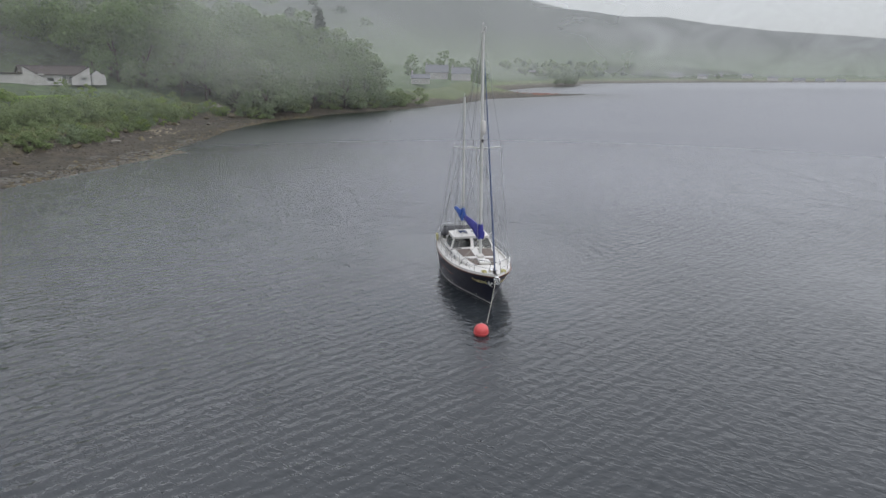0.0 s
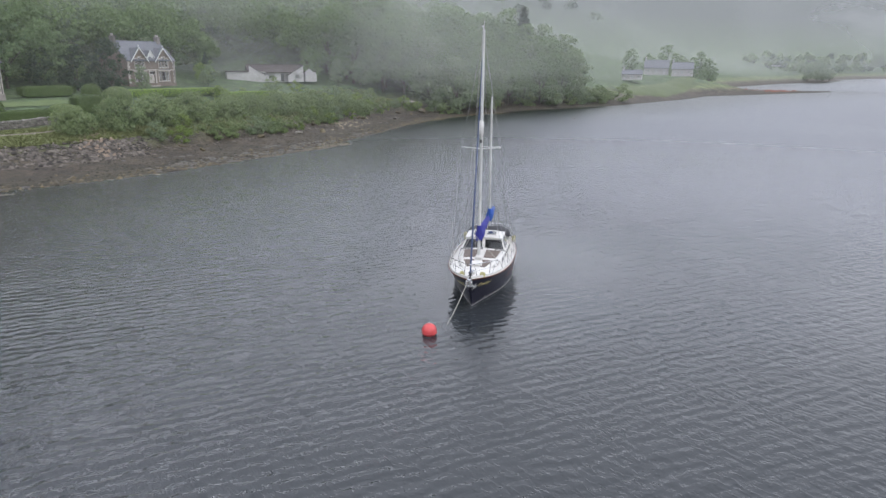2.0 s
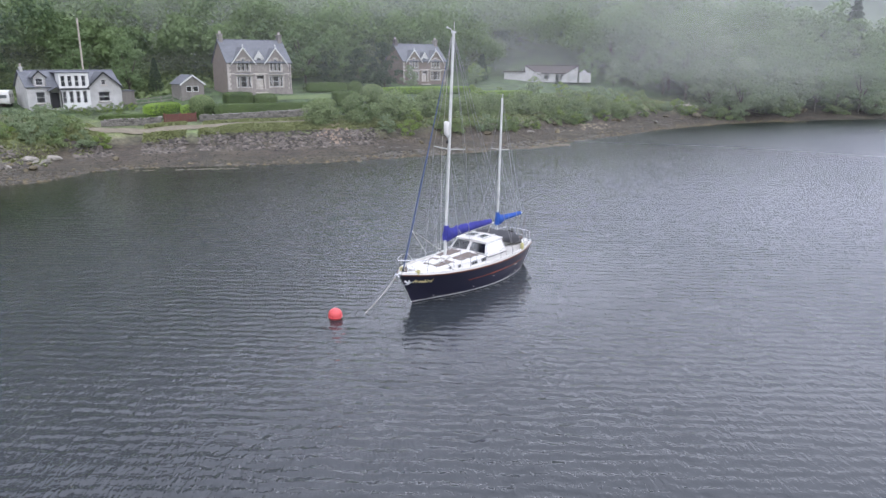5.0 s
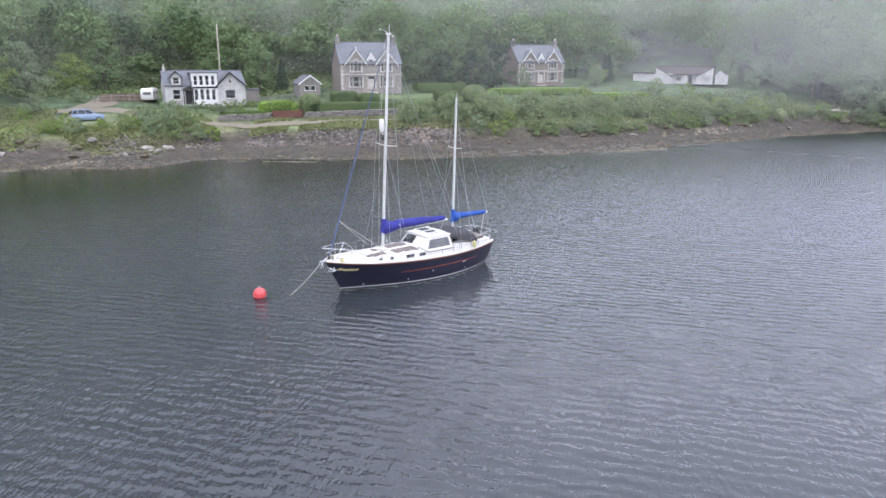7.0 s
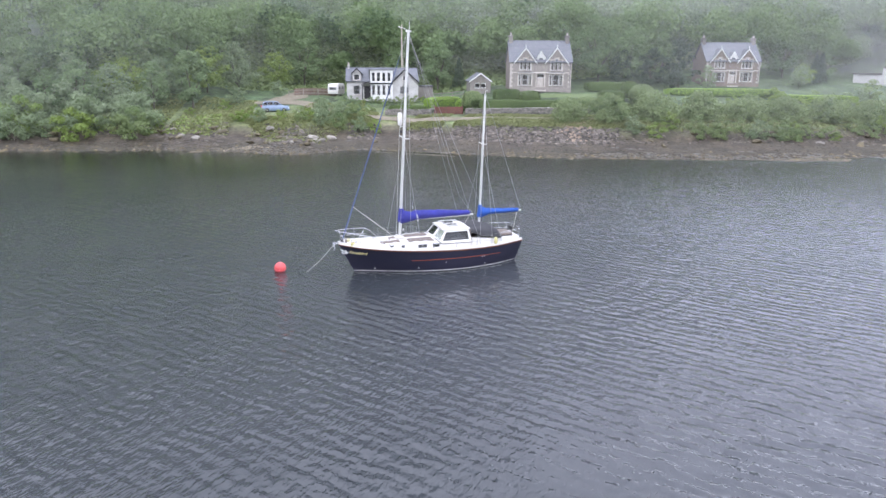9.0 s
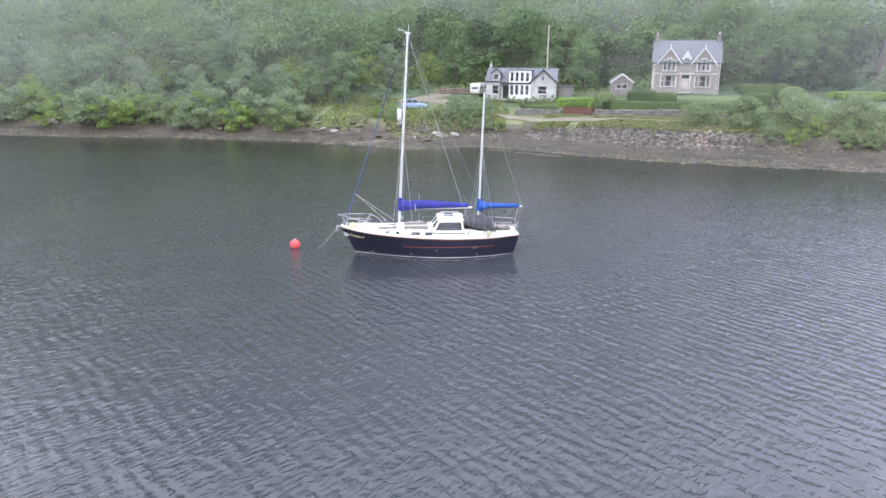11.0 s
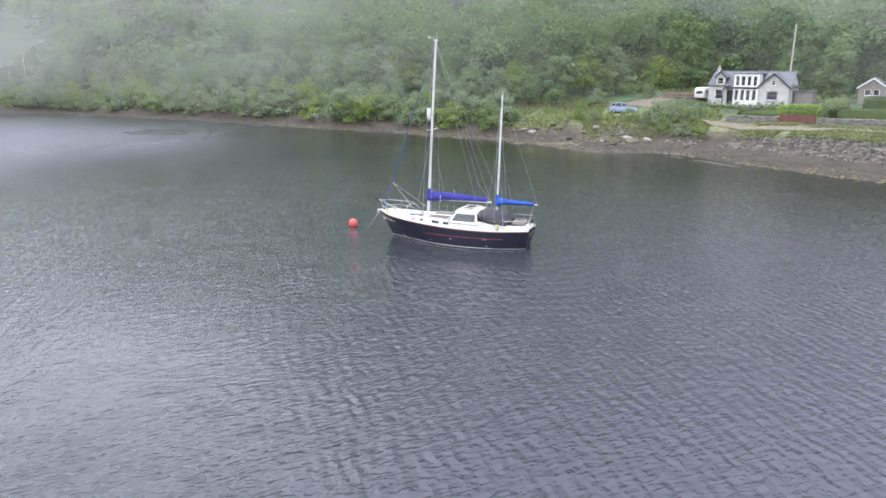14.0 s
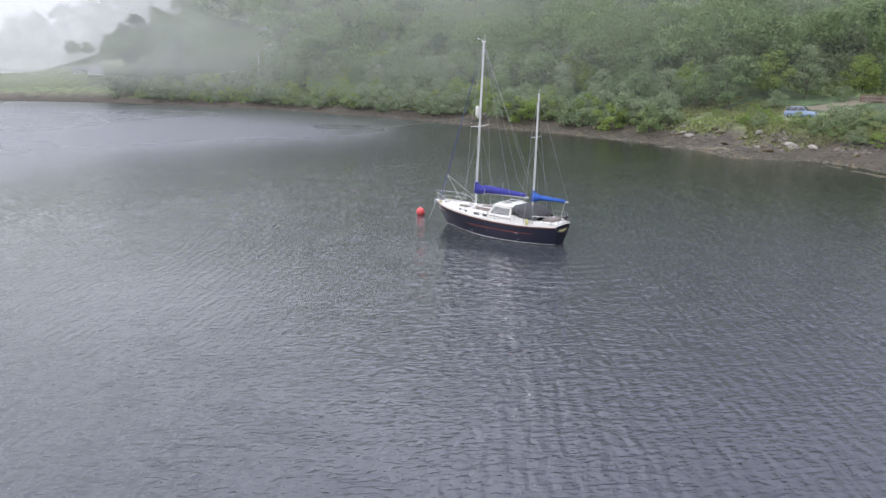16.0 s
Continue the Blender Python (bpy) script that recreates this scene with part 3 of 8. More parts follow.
def height(x, y, rough=True):
    x, y = np.asarray(x, float), np.asarray(y, float)
    s = inland(x, y)
    lee = s - 2.3 * blend(x, 6, 18) * blend(s, 1, 7)      # the beach is wider below the gardens
    # above the view the hills are steepened to darken the water's reflections
    lawn = np.interp(lee, (-80, -8, 0, 5, 8, 10.5, 13, 20, 22.6, 28, 34, 45, 70, 110, 160, 260, 500, 1000), (-9, -0.8, 0, 0.55, 0.95, 2.5, 3.1, 3.4, 4.2, 4.7, 5.2, 6.3, 12, 27, 55, 130, 330, 600))
    lawn = lawn + 1.1 * blend(x, 28, 38) * blend(s, 19, 27) * (1 - blend(s, 60, 100)) + 0.6 * blend(x, 60, 80) * blend(s, 19, 27) * (1 - blend(s, 60, 100))
    wood = np.interp(s, (-80, -8, 0, 4, 7, 12, 25, 45, 80, 130, 260, 500, 1000), (-9, -0.8, 0, 0.6, 1.2, 2.4, 5, 10, 22, 46, 130, 330, 600))
    east = np.interp(s, (-80, -8, 0, 6, 13, 22, 45, 100, 200, 400, 1000, 2000), (-9, -0.8, 0, 0.9, 3.4, 5.6, 7.8, 20, 66, 140, 260, 380))
    west = np.interp(s, (-80, -8, 0, 6, 20, 60, 92, 112, 140, 200, 300, 500, 1000, 2000), (-9, -0.8, 0, 1.1, 2.4, 5.4, 8.4, 14, 28, 50, 75, 110, 160, 260))
    flat = np.where(x > 0, east, west)
    w = 1 - blend(x, -14, -4)
    z = lawn * (1 - w) + wood * w
    z = z - 0.8 * np.maximum(z - 27, 0) * blend(x, 25, 95)          # the unseen high ground falls back eastwards, to brighten the water's reflections there
    e = blend(x, 118, 135) * (1 - blend(x, 160, 178))
    z = z * (1 - e) + wood * e
    far = np.maximum(blend(x, 160, 185), 1 - blend(x, -330, -215))
    z = z * (1 - far) + flat * far
    z = np.where(s > 60, z * (0.45 + 0.55 * blend(x, -700, -330)), z)
    z = np.where(y < -1100, np.maximum(z, (-1100 - y) * 0.16 - 1), z)
    ridge = np.interp(np.degrees(np.arctan2(y, x)), (-60, -40, -34.5, -33, -31.5, -28, -24, -18, -9, -2, 6, 20), (70, 89, 90, 97, 99, 101, 97, 116, 150, 185, 290, 900))
    low = np.minimum(z, ridge * (1 + 0.12 * fbm(x, y, 260, 3, 3)))
    z = z + (low - z) * blend(x, 260, 560)                         # the hills sink towards the open loch
    if rough:
        k = np.clip((s - 2) / 8, 0, 1)
        z = z + np.where(s > -3, 0.12 + 0 * s, 0.05) * fbm(x, y, 3.1, 3) * (0.5 + k) + np.clip((s - 40) / 60, 0, 6) * 1.6 * fbm(x, y, 45, 4, 2)
    return z


def ground_at(x, y):
    return float(height(np.array([x]), np.array([y]))[0])


def axis(parts):
    """Grid lines: stretches of (from, to, step), joined."""
    out = [parts[0][0]]
    for a, b, d in parts:
        n = max(1, round((b - a) / d))
        out += list(np.linspace(a, b, n + 1)[1:])
    return np.array(out)


def stretch_out(a, b, first, grow=1.18):
    """Grid stretches from a to b whose step grows."""
    out, p, d = [], a, first
    sgn = 1 if b > a else -1
    while (b - p) * sgn > d * 1.5:
        out.append((p, p + sgn * d))
        p, d = p + sgn * d, d * grow
    out.append((p, b))
    return [q[1] for q in out]


def grid_mesh(name, xs, ys, zfun, material):
    X, Y = np.meshgrid(xs, ys)
    Z = zfun(X.ravel(), Y.ravel())
    v = np.c_[X.ravel(), Y.ravel(), Z]
    nx, ny = len(xs), len(ys)
    i, j = np.meshgrid(np.arange(nx - 1), np.arange(ny - 1))
    a = (j * nx + i).ravel()
    me = from_arrays(name, v, np.c_[a, a + 1, a + nx + 1, a + nx], material)
    me.polygons.foreach_set("use_smooth", [True] * len(me.polygons))
    return me


gx = np.array(stretch_out(-150, -3400, 3)[::-1] + list(np.arange(-150, 151, 1.3)) + list(np.arange(152, 300, 3.0)) + stretch_out(300, 3400, 4))
gy = np.array(stretch_out(-124, -3200, 5)[::-1] + list(np.arange(-124, -11, 3.0)) + list(np.arange(-10, 111, 1.2)) + stretch_out(111, 4000, 2.0))
ground = tagged(new("ground", grid_mesh("ground", gx, gy, height, M_GROUND)), "weedy shingle shore rising to grass and a wooded hillside", "ground", kind="structure")

# the loch: modelled wind waves round the boat, flat far away
rw = np.random.RandomState(5)
WAVES = []
for count, shortest, ratio, heading, fan, steep in ((5, 1.2, 1.8, 36, 0.22, 0.0016), (20, 0.55, 1.45, 36, 0.36, 0.0021), (15, 0.53, 1.4, -46, 0.34, 0.0029)):
    for _ in range(count):                                       # two crossing trains of long-crested wavelets, and a low older swell
        wl_ = shortest * (ratio ** rw.rand())
        ang = radians(heading) + rw.normal(0, fan)
        WAVES.append((2 * math.pi / wl_ * math.cos(ang), 2 * math.pi / wl_ * math.sin(ang), rw.rand() * 6.28, steep * wl_))


def ruffled(x, y):
    """How much the wind stirs the water: smooth slicks, and a lee under the wooded shore."""
    patch = np.clip(0.85 + 0.55 * fbm(x, y, 24, 3, 1) + 0.25 * blend(x, 5, 30), 0.3, 1.3)
    patch = patch * (1 - 0.55 * np.exp(-((x + 5) / 10) ** 2 - ((y + 22) / 8) ** 2))            # a slick south of the boat
    patch = patch * (0.5 + 0.5 * blend(np.hypot((x - 1) / 1.6, y + 1.5), 3.5, 9))          # smoother close round the boat
    lee = 1 - 0.75 * blend(inland(x, y), -40, -10) * (1 - blend(x, -12, 16)) * blend(x, -75, -40)
    return patch * lee


def water_z(x, y):
    near = (1 - blend(np.hypot(x - 8, y - 5), 28, 70))
    z = np.zeros_like(x)
    k = near > 0
    xs, ys = x[k], y[k]
    s = np.zeros_like(xs)
    for kx, ky, ph, a in WAVES:
        p = kx * xs + ky * ys + ph
        s += a * (np.sin(p) - 0.3 * np.cos(2 * p))
    ring = np.hypot(xs - 4.5, ys + 0.6) + 0.12 * fbm(xs, ys, 3.0, 2, 2)         # rings spreading from the ketch as she swings
    s += 0.0135 * np.sin(ring * 2 * math.pi / 0.9) * blend(ring, 1.5, 4) * (1 - blend(ring, 8, 15)) * blend((xs - 4.5) * 0.75 - (ys + 0.6) * 0.65, -1, 4)
    z[k] = s * near[k] * ruffled(xs, ys)
    return z


wx = np.array(stretch_out(-25, -3400, 0.185, 1.07)[::-1] + list(np.arange(-25, 46.1, 0.185)) + stretch_out(46.1, 3400, 0.185, 1.07))
wy = np.array(stretch_out(-29, -3200, 0.185, 1.1)[::-1] + list(np.arange(-29, 40.1, 0.185)) + stretch_out(40.1, 900, 0.185, 1.07))
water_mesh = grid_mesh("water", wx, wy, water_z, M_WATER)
WX, WY = np.meshgrid(wx, wy)
ruf = water_mesh.attributes.new("ruffle", "FLOAT", "POINT")
ruf.data.foreach_set("value", np.clip(ruffled(WX.ravel(), WY.ravel()), 0, 1).astype(np.float32))
# where the painted glare brightens the water: offshore, more to east and far west
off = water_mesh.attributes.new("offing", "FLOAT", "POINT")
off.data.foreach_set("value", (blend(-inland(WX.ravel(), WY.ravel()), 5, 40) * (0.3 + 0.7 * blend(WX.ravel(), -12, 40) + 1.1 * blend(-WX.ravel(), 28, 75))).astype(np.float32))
fet = water_mesh.attributes.new("fetch", "FLOAT", "POINT")
fet.data.foreach_set("value", (blend(np.hypot(WX.ravel(), WY.ravel() + 8), 24, 85) * np.clip(ruffled(WX.ravel(), WY.ravel()) * 1.3, 0, 1)).astype(np.float32))
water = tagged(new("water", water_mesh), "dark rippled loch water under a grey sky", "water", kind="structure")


# ---- the ketch at its mooring (bow to the west) ----
def smooth_table(xs, ys):
    t = np.linspace(0, 1, 201)
    y = np.interp(t, xs, ys)
    pad = np.r_[2 * y[0] - y[12:0:-1], y, 2 * y[-1] - y[-2:-14:-1]]
    return t, np.convolve(pad, np.ones(25) / 25, "valid")


BD = smooth_table((0, .05, .12, .22, .35, .5, .65, .8, .9, 1), (0.12, .62, .98, 1.28, 1.5, 1.6, 1.6, 1.44, 1.2, 0.84))
BW = smooth_table((0, .05, .12, .22, .35, .5, .65, .8, .9, 1), (0.0, .17, .42, .8, 1.2, 1.44, 1.45, 1.22, .92, .48))
ZS = smooth_table((0, .2, .4, .6, .8, 1), (1.56, 1.36, 1.22, 1.14, 1.13, 1.2))


def hull_at(k, z):
    """A point of the hull's side at station k (0 bow, 1 stern) and height z: x and half breadth."""
    bd, bw, zs = (np.interp(k, *t) for t in (BD, BW, ZS))
    xd, xw = -5.14 + 10.2 * k, -4.31 + 9.11 * k
    x = xw + (xd - xw) * z / zs
    if z >= 0:
        b = bw + (bd - bw) * (z / zs) ** (1.25 - 0.5 * k)
    else:
        b = bw * max(0.0, 1 - (-z / 0.75) ** 1.6)
    return x, b


def hull_side(x, z):
    """The half breadth of the hull at x and z."""
    k = (x + 5.14) / 10.2
    for _ in range(8):
        k += (x - hull_at(k, z)[0]) / 10.2
    return hull_at(min(max(k, 0), 1), z)[1]


def make_yacht():
    y = thing("sailing_yacht", "dark navy two-masted ketch with white decks and blue sail covers", "boat")
    # hull shell, and its stripes
    def shell(z0, z1, n, off):
        g = Geo()
        rings = []
        for k in np.linspace(0, 1, 41):
            zs = float(np.interp(k, *ZS))
            a, b = (zs if z0 is None else z0), (zs if z1 is None else z1)
            side = [hull_at(k, z) + (z,) for z in np.linspace(a, b, n)]
            rings.append([(x, -w - off, z) for x, w, z in side] + [(x, w + off, z) for x, w, z in side[::-1]])
        return g.loft(rings, ends=True, closed=False)
    hull = part("hull", shell(None, -0.7, 15, 0), M_NAVY, y, "dark navy glossy hull", 50)
    tr = [hull_at(1, z) + (z,) for z in np.linspace(float(np.interp(1, *ZS)), -0.7, 9)]
    g = Geo()
    g.add([(x, -w, z) for x, w, z in tr] + [(x, w, z) for x, w, z in tr], [(i, i + 1, i + 10, i + 9) for i in range(8)])
    part("transom", g, M_NAVY, hull)
    for sgn in (-1, 1):
        def band(k0, k1, za, zb, off, n=33):
            g = Geo()
            r = []
            for k in np.linspace(k0, k1, n):
                zs = float(np.interp(k, *ZS))
                a, b = (zs + za[1] if isinstance(za, tuple) else za), (zs + zb[1] if isinstance(zb, tuple) else zb)
                (xa, wa), (xb, wb) = hull_at(k, a), hull_at(k, b)
                r.append([(xa, sgn * (wa - 0.03), a), (xa, sgn * (wa + off), a), (xb, sgn * (wb + off), b), (xb, sgn * (wb - 0.03), b)])
            return g.loft(r)
        part("rubbing_strake", band(0, 1, (0, -0.05), (0, 0.02), 0.035), M_RUB, hull, "varnished rubbing strake", 40)
        part("boot_stripe", band(0.0, 1, 0.04, 0.075, 0.006), M_GEL, hull, "thin white boot stripe", 40)
        part("cove_line", band(0.33, 0.86, 0.665, 0.7, 0.006), M_COVE, hull, "thin red cove line", 40)
        g = Geo()
        r = []
        for k in np.linspace(0, 1, 33):
            zs = float(np.interp(k, *ZS))
            x, w = hull_at(k, zs)
            r.append([(x, sgn * (w - 0.07), zs - 0.02), (x, sgn * (w - 0.0), zs + 0.0), (x, sgn * max(w - 0.02, 0.005), zs + 0.13), (x, sgn * max(w - 0.07, 0.0), zs + 0.13)])
        part("bulwark", g.loft(r), M_GEL, hull, "white bulwark", 40)
        for kx, kz in ((0.52, 0.5), (0.74, 0.62), (0.755, 0.62), (0.76, 0.22), (0.36, 0.25), (0.12, 0.2)):
            x, w = hull_at(kx, kz)
            part("skin_fitting", Geo().tube([(x, sgn * (w - 0.02), kz), (x, sgn * (w + 0.025), kz)], 0.03, 8), M_GEL, hull)
    # deck
    g = Geo()
    r = []
    for k in np.linspace(0.004, 0.998, 31):
        zs = float(np.interp(k, *ZS))
        x, w = hull_at(k, zs)
        w = max(w - 0.05, 0.01)
        r.append([(x, w * q, zs + 0.03 + 0.05 * (1 - q * q)) for q in (-1, -.6, -.2, .2, .6, 1)])
    g.loft(r, ends=False, closed=False)
    part("deck", g, M_GEL, y, "cream white moulded deck", 60)
    part("stern_locker", Geo().box((4.75, 0, 1.31), (0.44, 1.4, 0.22), 0.05), M_GEL, y)
    # coachroof: raised trunk with teak-laid top
    def trunk_w(x):
        return float(np.interp(x, (-3.5, -2.6, -1.2, 0.6, 2.0), (0.42, 0.78, 1.06, 1.18, 1.2)))
    g = Geo()
    r = []
    for x, zt in ((-3.55, 1.38), (-3.25, 1.48), (-2.4, 1.53), (-1.2, 1.56), (0.0, 1.57), (0.5, 1.57)):
        w = trunk_w(x)
        r.append([(x, -w - 0.05, 1.15), (x, -w, zt - 0.05), (x, -w + 0.07, zt), (x, 0, zt + 0.05), (x, w - 0.07, zt), (x, w, zt - 0.05), (x, w + 0.05, 1.15)])
    trunk = part("coachroof", g.loft(r), M_GEL, y, "white coachroof with brown deck panels", 30)
    for sgn in (-1, 1):
        g = Geo()
        for x0, x1 in ((-2.95, -1.95), (-1.5, -0.15)):
            q = []
            for x in (x0, x1):
                zt = float(np.interp(x, (-3.25, -2.4, -1.2, 0.6), (1.48, 1.53, 1.56, 1.57)))
                q.append(((x, sgn * 0.2, zt + 0.054), (x, sgn * (trunk_w(x) - 0.2), zt + 0.02)))
            quad = [q[0][0], q[1][0], q[1][1], q[0][1]]
            if sgn < 0:
                quad = quad[::-1]
            g.prism(quad, (0, 0, -0.03), (0, 0, 0.012))
        part("deck_panel", g, M_TEAK, trunk, "brown weathered teak panel")
        for x0, x1 in ((-2.5, -0.4),):
            g = Geo()
            pts = []
            for i in range(9):
                x = x0 + (x1 - x0) * i / 8
                zt = float(np.interp(x, (-3.25, -2.4, -1.2, 0.6), (1.48, 1.53, 1.56, 1.57)))
                pts.append((x, sgn * (trunk_w(x) - 0.13), zt + (0.07 if i % 2 else 0.015)))
            part("grab_rail", g.tube(pts, 0.018, 6), M_WHITEPAINT, trunk)
        for x, wd, hh in ((-2.46, 0.17, 0.17), (-1.88, 0.17, 0.17), (-0.98, 0.21, 0.16), (-0.74, 0.21, 0.16), (-0.08, 0.44, 0.16)):
            w = trunk_w(x) + 0.012
            fr = part("portlight", Geo().box((x, sgn * w, 1.38), (wd + 0.06, 0.05, hh + 0.06), 0.02), M_STEEL, trunk)
            part("pane", Geo().box((x, sgn * (w + 0.02), 1.38), (wd, 0.03, hh), 0.012), M_TINT, fr, "dark tinted portlight glass")
    # fore hatch, vents, windlass, samson post
    part("fore_hatch", Geo().box((-2.72, 0, 1.62), (0.55, 0.55, 0.12), 0.04), M_GEL, y)
    part("mast_step", Geo().box((-1.8, 0, 1.67), (0.4, 0.34, 0.14), 0.04), M_GEL, y)
    part("windlass", Geo().box((-4.3, 0, 1.62), (0.32, 0.26, 0.22), 0.05), M_STEEL, y)
    part("samson_post", Geo().tube([(-4.72, 0, 1.5), (-4.72, 0, 1.86)], 0.045, 8), M_TEAK, y)
    part("bow_roller", Geo().box((-5.2, 0, 1.6), (0.45, 0.18, 0.09), 0.03), M_STEEL, y)
    part("anchor", Geo().tube([(-5.4, 0, 1.55), (-4.9, 0, 1.66)], 0.028, 6).box((-5.36, 0, 1.42), (0.1, 0.3, 0.3), 0.04), M_STEEL, y, "galvanised anchor in the bow roller")
    part("coiled_warp", Geo().tube([(-4.55 + (0.11 + 0.02 * math.sin(i)) * math.cos(i * 0.9), 0.42 + 0.12 * math.sin(i * 0.9), 1.5 + i * 0.007) for i in range(30)], 0.022, 5), M_YELLOW, y, "coil of yellow rope")
    part("coiled_warp", Geo().tube([(-4.5 + (0.11 + 0.02 * math.sin(i)) * math.cos(i * 0.9), -0.5 + 0.12 * math.sin(i * 0.9), 1.5 + i * 0.007) for i in range(30)], 0.022, 5), M_YELLOW, y, "coil of yellow rope")

    # wheelhouse
    wh = part("wheelhouse", Geo().box((0.98, 0, 1.31), (1.9, 2.4, 0.34), 0.05), M_GEL, y, "white wheelhouse with raked tinted windows")
    def pane_panel(a, b, c, d, m, nrm):
        """A framed window in the four-cornered wall a b c d (going round), with margin m: frame and glass."""
        a, b, c, d = (Vector(p) for p in (a, b, c, d))
        def at(u, v):
            return a * (1 - u) * (1 - v) + b * u * (1 - v) + c * u * v + d * (1 - u) * v
        mu, mv = m / (b - a).length, m / (d - a).length
        inner = [at(mu, mv), at(1 - mu, mv), at(1 - mu, 1 - mv), at(mu, 1 - mv)]
        nrm = Vector(nrm).normalized()
        g = Geo()
        outer = [a, b, c, d]
        k = 4
        vs = [p for p in outer] + [p for p in inner] + [p - nrm * 0.06 for p in outer] + [p - nrm * 0.06 for p in inner]
        fs = []
        for i in range(4):
            j = (i + 1) % 4
            fs += [(i, j, 4 + j, 4 + i), (8 + i, 12 + i, 12 + j, 8 + j), (4 + i, 4 + j, 12 + j, 12 + i), (i, 8 + i, 8 + j, j)]
        g.add(vs, fs)
        fr = part("window_frame", g, M_GEL, wh)
        part("pane", Geo().prism([p - nrm * 0.02 for p in inner], (0, 0, 0), -nrm * 0.012), M_TINT, fr, "grey tinted window glass").visible_shadow = False
    zb, zt = 1.46, 2.1
    fb, ft, bb, bt = 0.06, 0.46, 1.9, 1.8            # fore and aft edges, low and high
    wb, wt = 1.17, 0.93
    for sgn in (-1, 1):
        pane_panel((fb, 0, zb + 0.13), (fb, sgn * wb, zb + 0.06), (ft, sgn * wt, zt), (ft, 0, zt), 0.085, (-0.86, 0, 0.5))
        pane_panel((fb, sgn * wb, zb), (bb, sgn * wb, zb), (bt, sgn * wt, zt), (ft, sgn * wt, zt), 0.13, (0, sgn, 0.28))
        part("base_trim", Geo().tube([(-0.02, sgn * 0.6, 1.62), (0.02, sgn * 1.12, 1.57), (0.2, sgn * 1.215, 1.44), (1.92, sgn * 1.215, 1.42)], 0.022, 5), M_BLACKPAINT, wh)
        part("roof_rail", Geo().tube([(0.55, sgn * 0.6, 2.18), (0.62, sgn * 0.6, 2.27), (1.62, sgn * 0.6, 2.27), (1.7, sgn * 0.6, 2.18)], 0.022, 6), M_WHITEPAINT, wh)
    g = Geo()
    r = []
    for x, q in ((0.38, 0.0), (0.46, 0.05), (1.1, 0.09), (1.8, 0.07), (1.9, 0.02)):
        r.append([(x, -0.97, 2.09), (x, -0.97, 2.12 + q * 0.2), (x, -0.5, 2.15 + q * 0.6), (x, 0, 2.16 + q * 0.8), (x, 0.5, 2.15 + q * 0.6), (x, 0.97, 2.12 + q * 0.2), (x, 0.97, 2.09)])
    roof = part("wheelhouse_roof", g.loft(r), M_GEL, wh, "", 40)
    for sgn in (-1, 1):
        hb = part("roof_hatch", Geo().box((1.05, sgn * 0.36, 2.225), (0.62, 0.5, 0.06), 0.02), M_STEEL, wh)
        part("pane", Geo().box((1.05, sgn * 0.36, 2.26), (0.5, 0.38, 0.02), 0.008), M_TINT, hb, "grey hatch glass")
    part("companion_bulkhead", Geo().box((1.88, 0, 1.7), (0.06, 2.0, 0.7), 0.02), M_TEAK, wh, "brown wooden bulkhead")
    # cockpit coaming, seats, wheel and canopy
    for sgn in (-1, 1):
        g = Geo()
        r = []
        for x, w, z in ((1.9, 1.2, 1.62), (2.8, 1.17, 1.52), (3.8, 1.05, 1.46), (4.6, 0.9, 1.44)):
            r.append([(x, sgn * (w + 0.04), 1.15), (x, sgn * w, z), (x, sgn * (w - 0.28), z), (x, sgn * (w - 0.32), 1.15)])
        part("coaming", g.loft(r), M_GEL, y, "white cockpit coaming", 35)
        part("cockpit_seat", Geo().box((3.05, sgn * 0.62, 1.3), (2.1, 0.5, 0.08), 0.02), M_TEAK, y)
    part("cockpit_floor", Geo().box((3.05, 0, 1.19), (2.3, 1.3, 0.04), 0.01), M_TEAK, y, "brown slatted cockpit floor")
    part("aft_hatch", Geo().box((4.25, 0, 1.5), (0.75, 1.1, 0.14), 0.04), M_TEAK, y, "grey-brown aft deck hatch")
    g = Geo()
    cols = []
    for i, (x, zc, w, ze) in enumerate(((1.84, 2.18, 0.98, 1.92), (2.1, 2.24, 1.08, 1.84), (2.6, 2.24, 1.14, 1.72), (3.1, 2.16, 1.14, 1.6), (3.5, 1.98, 1.12, 1.5), (3.72, 1.68, 1.05, 1.44))):
        ring = []
        for k in range(13):
            a = math.pi * k / 12
            sag = 0.02 * math.sin(i * 2.1 + k * 1.7)
            ring.append((x, -w * math.copysign(abs(math.cos(a)) ** 0.55, math.cos(a)), ze + (zc - ze) * math.sin(a) ** 0.6 + sag))
        cols.append(ring + [(p[0], p[1] * 0.975, p[2] - 0.025) for p in ring[::-1]])
    part("cockpit_canopy", g.loft(cols), M_CANOPY, y, "dark grey canvas cockpit canopy", 50)

    # spars
    mast = part("main_mast", Geo().tube([(-1.8, 0, 1.8), (-1.53, 0, 7.0), (-1.25, 0, 12.25)], [0.078, 0.076, 0.062], 12), M_ALU, y, "tall pale alloy main mast", 40)
    part("masthead_box", Geo().box((-1.25, 0, 12.26), (0.3, 0.1, 0.09), 0.02), M_ALU, mast)
    part("wind_sensor", Geo().tube([(-1.3, 0, 12.3), (-1.52, 0, 12.42), (-1.72, 0, 12.42)], 0.014, 5).lathe([(0.0, 0), (0.06, 0.02), (0.06, 0.05), (0, 0.07)], (-1.72, 0, 12.42), 8), M_GEL, mast)
    part("aerial", Geo().tube([(-1.2, 0, 12.28), (-1.2, 0, 12.72)], 0.012, 5), M_GEL, mast)
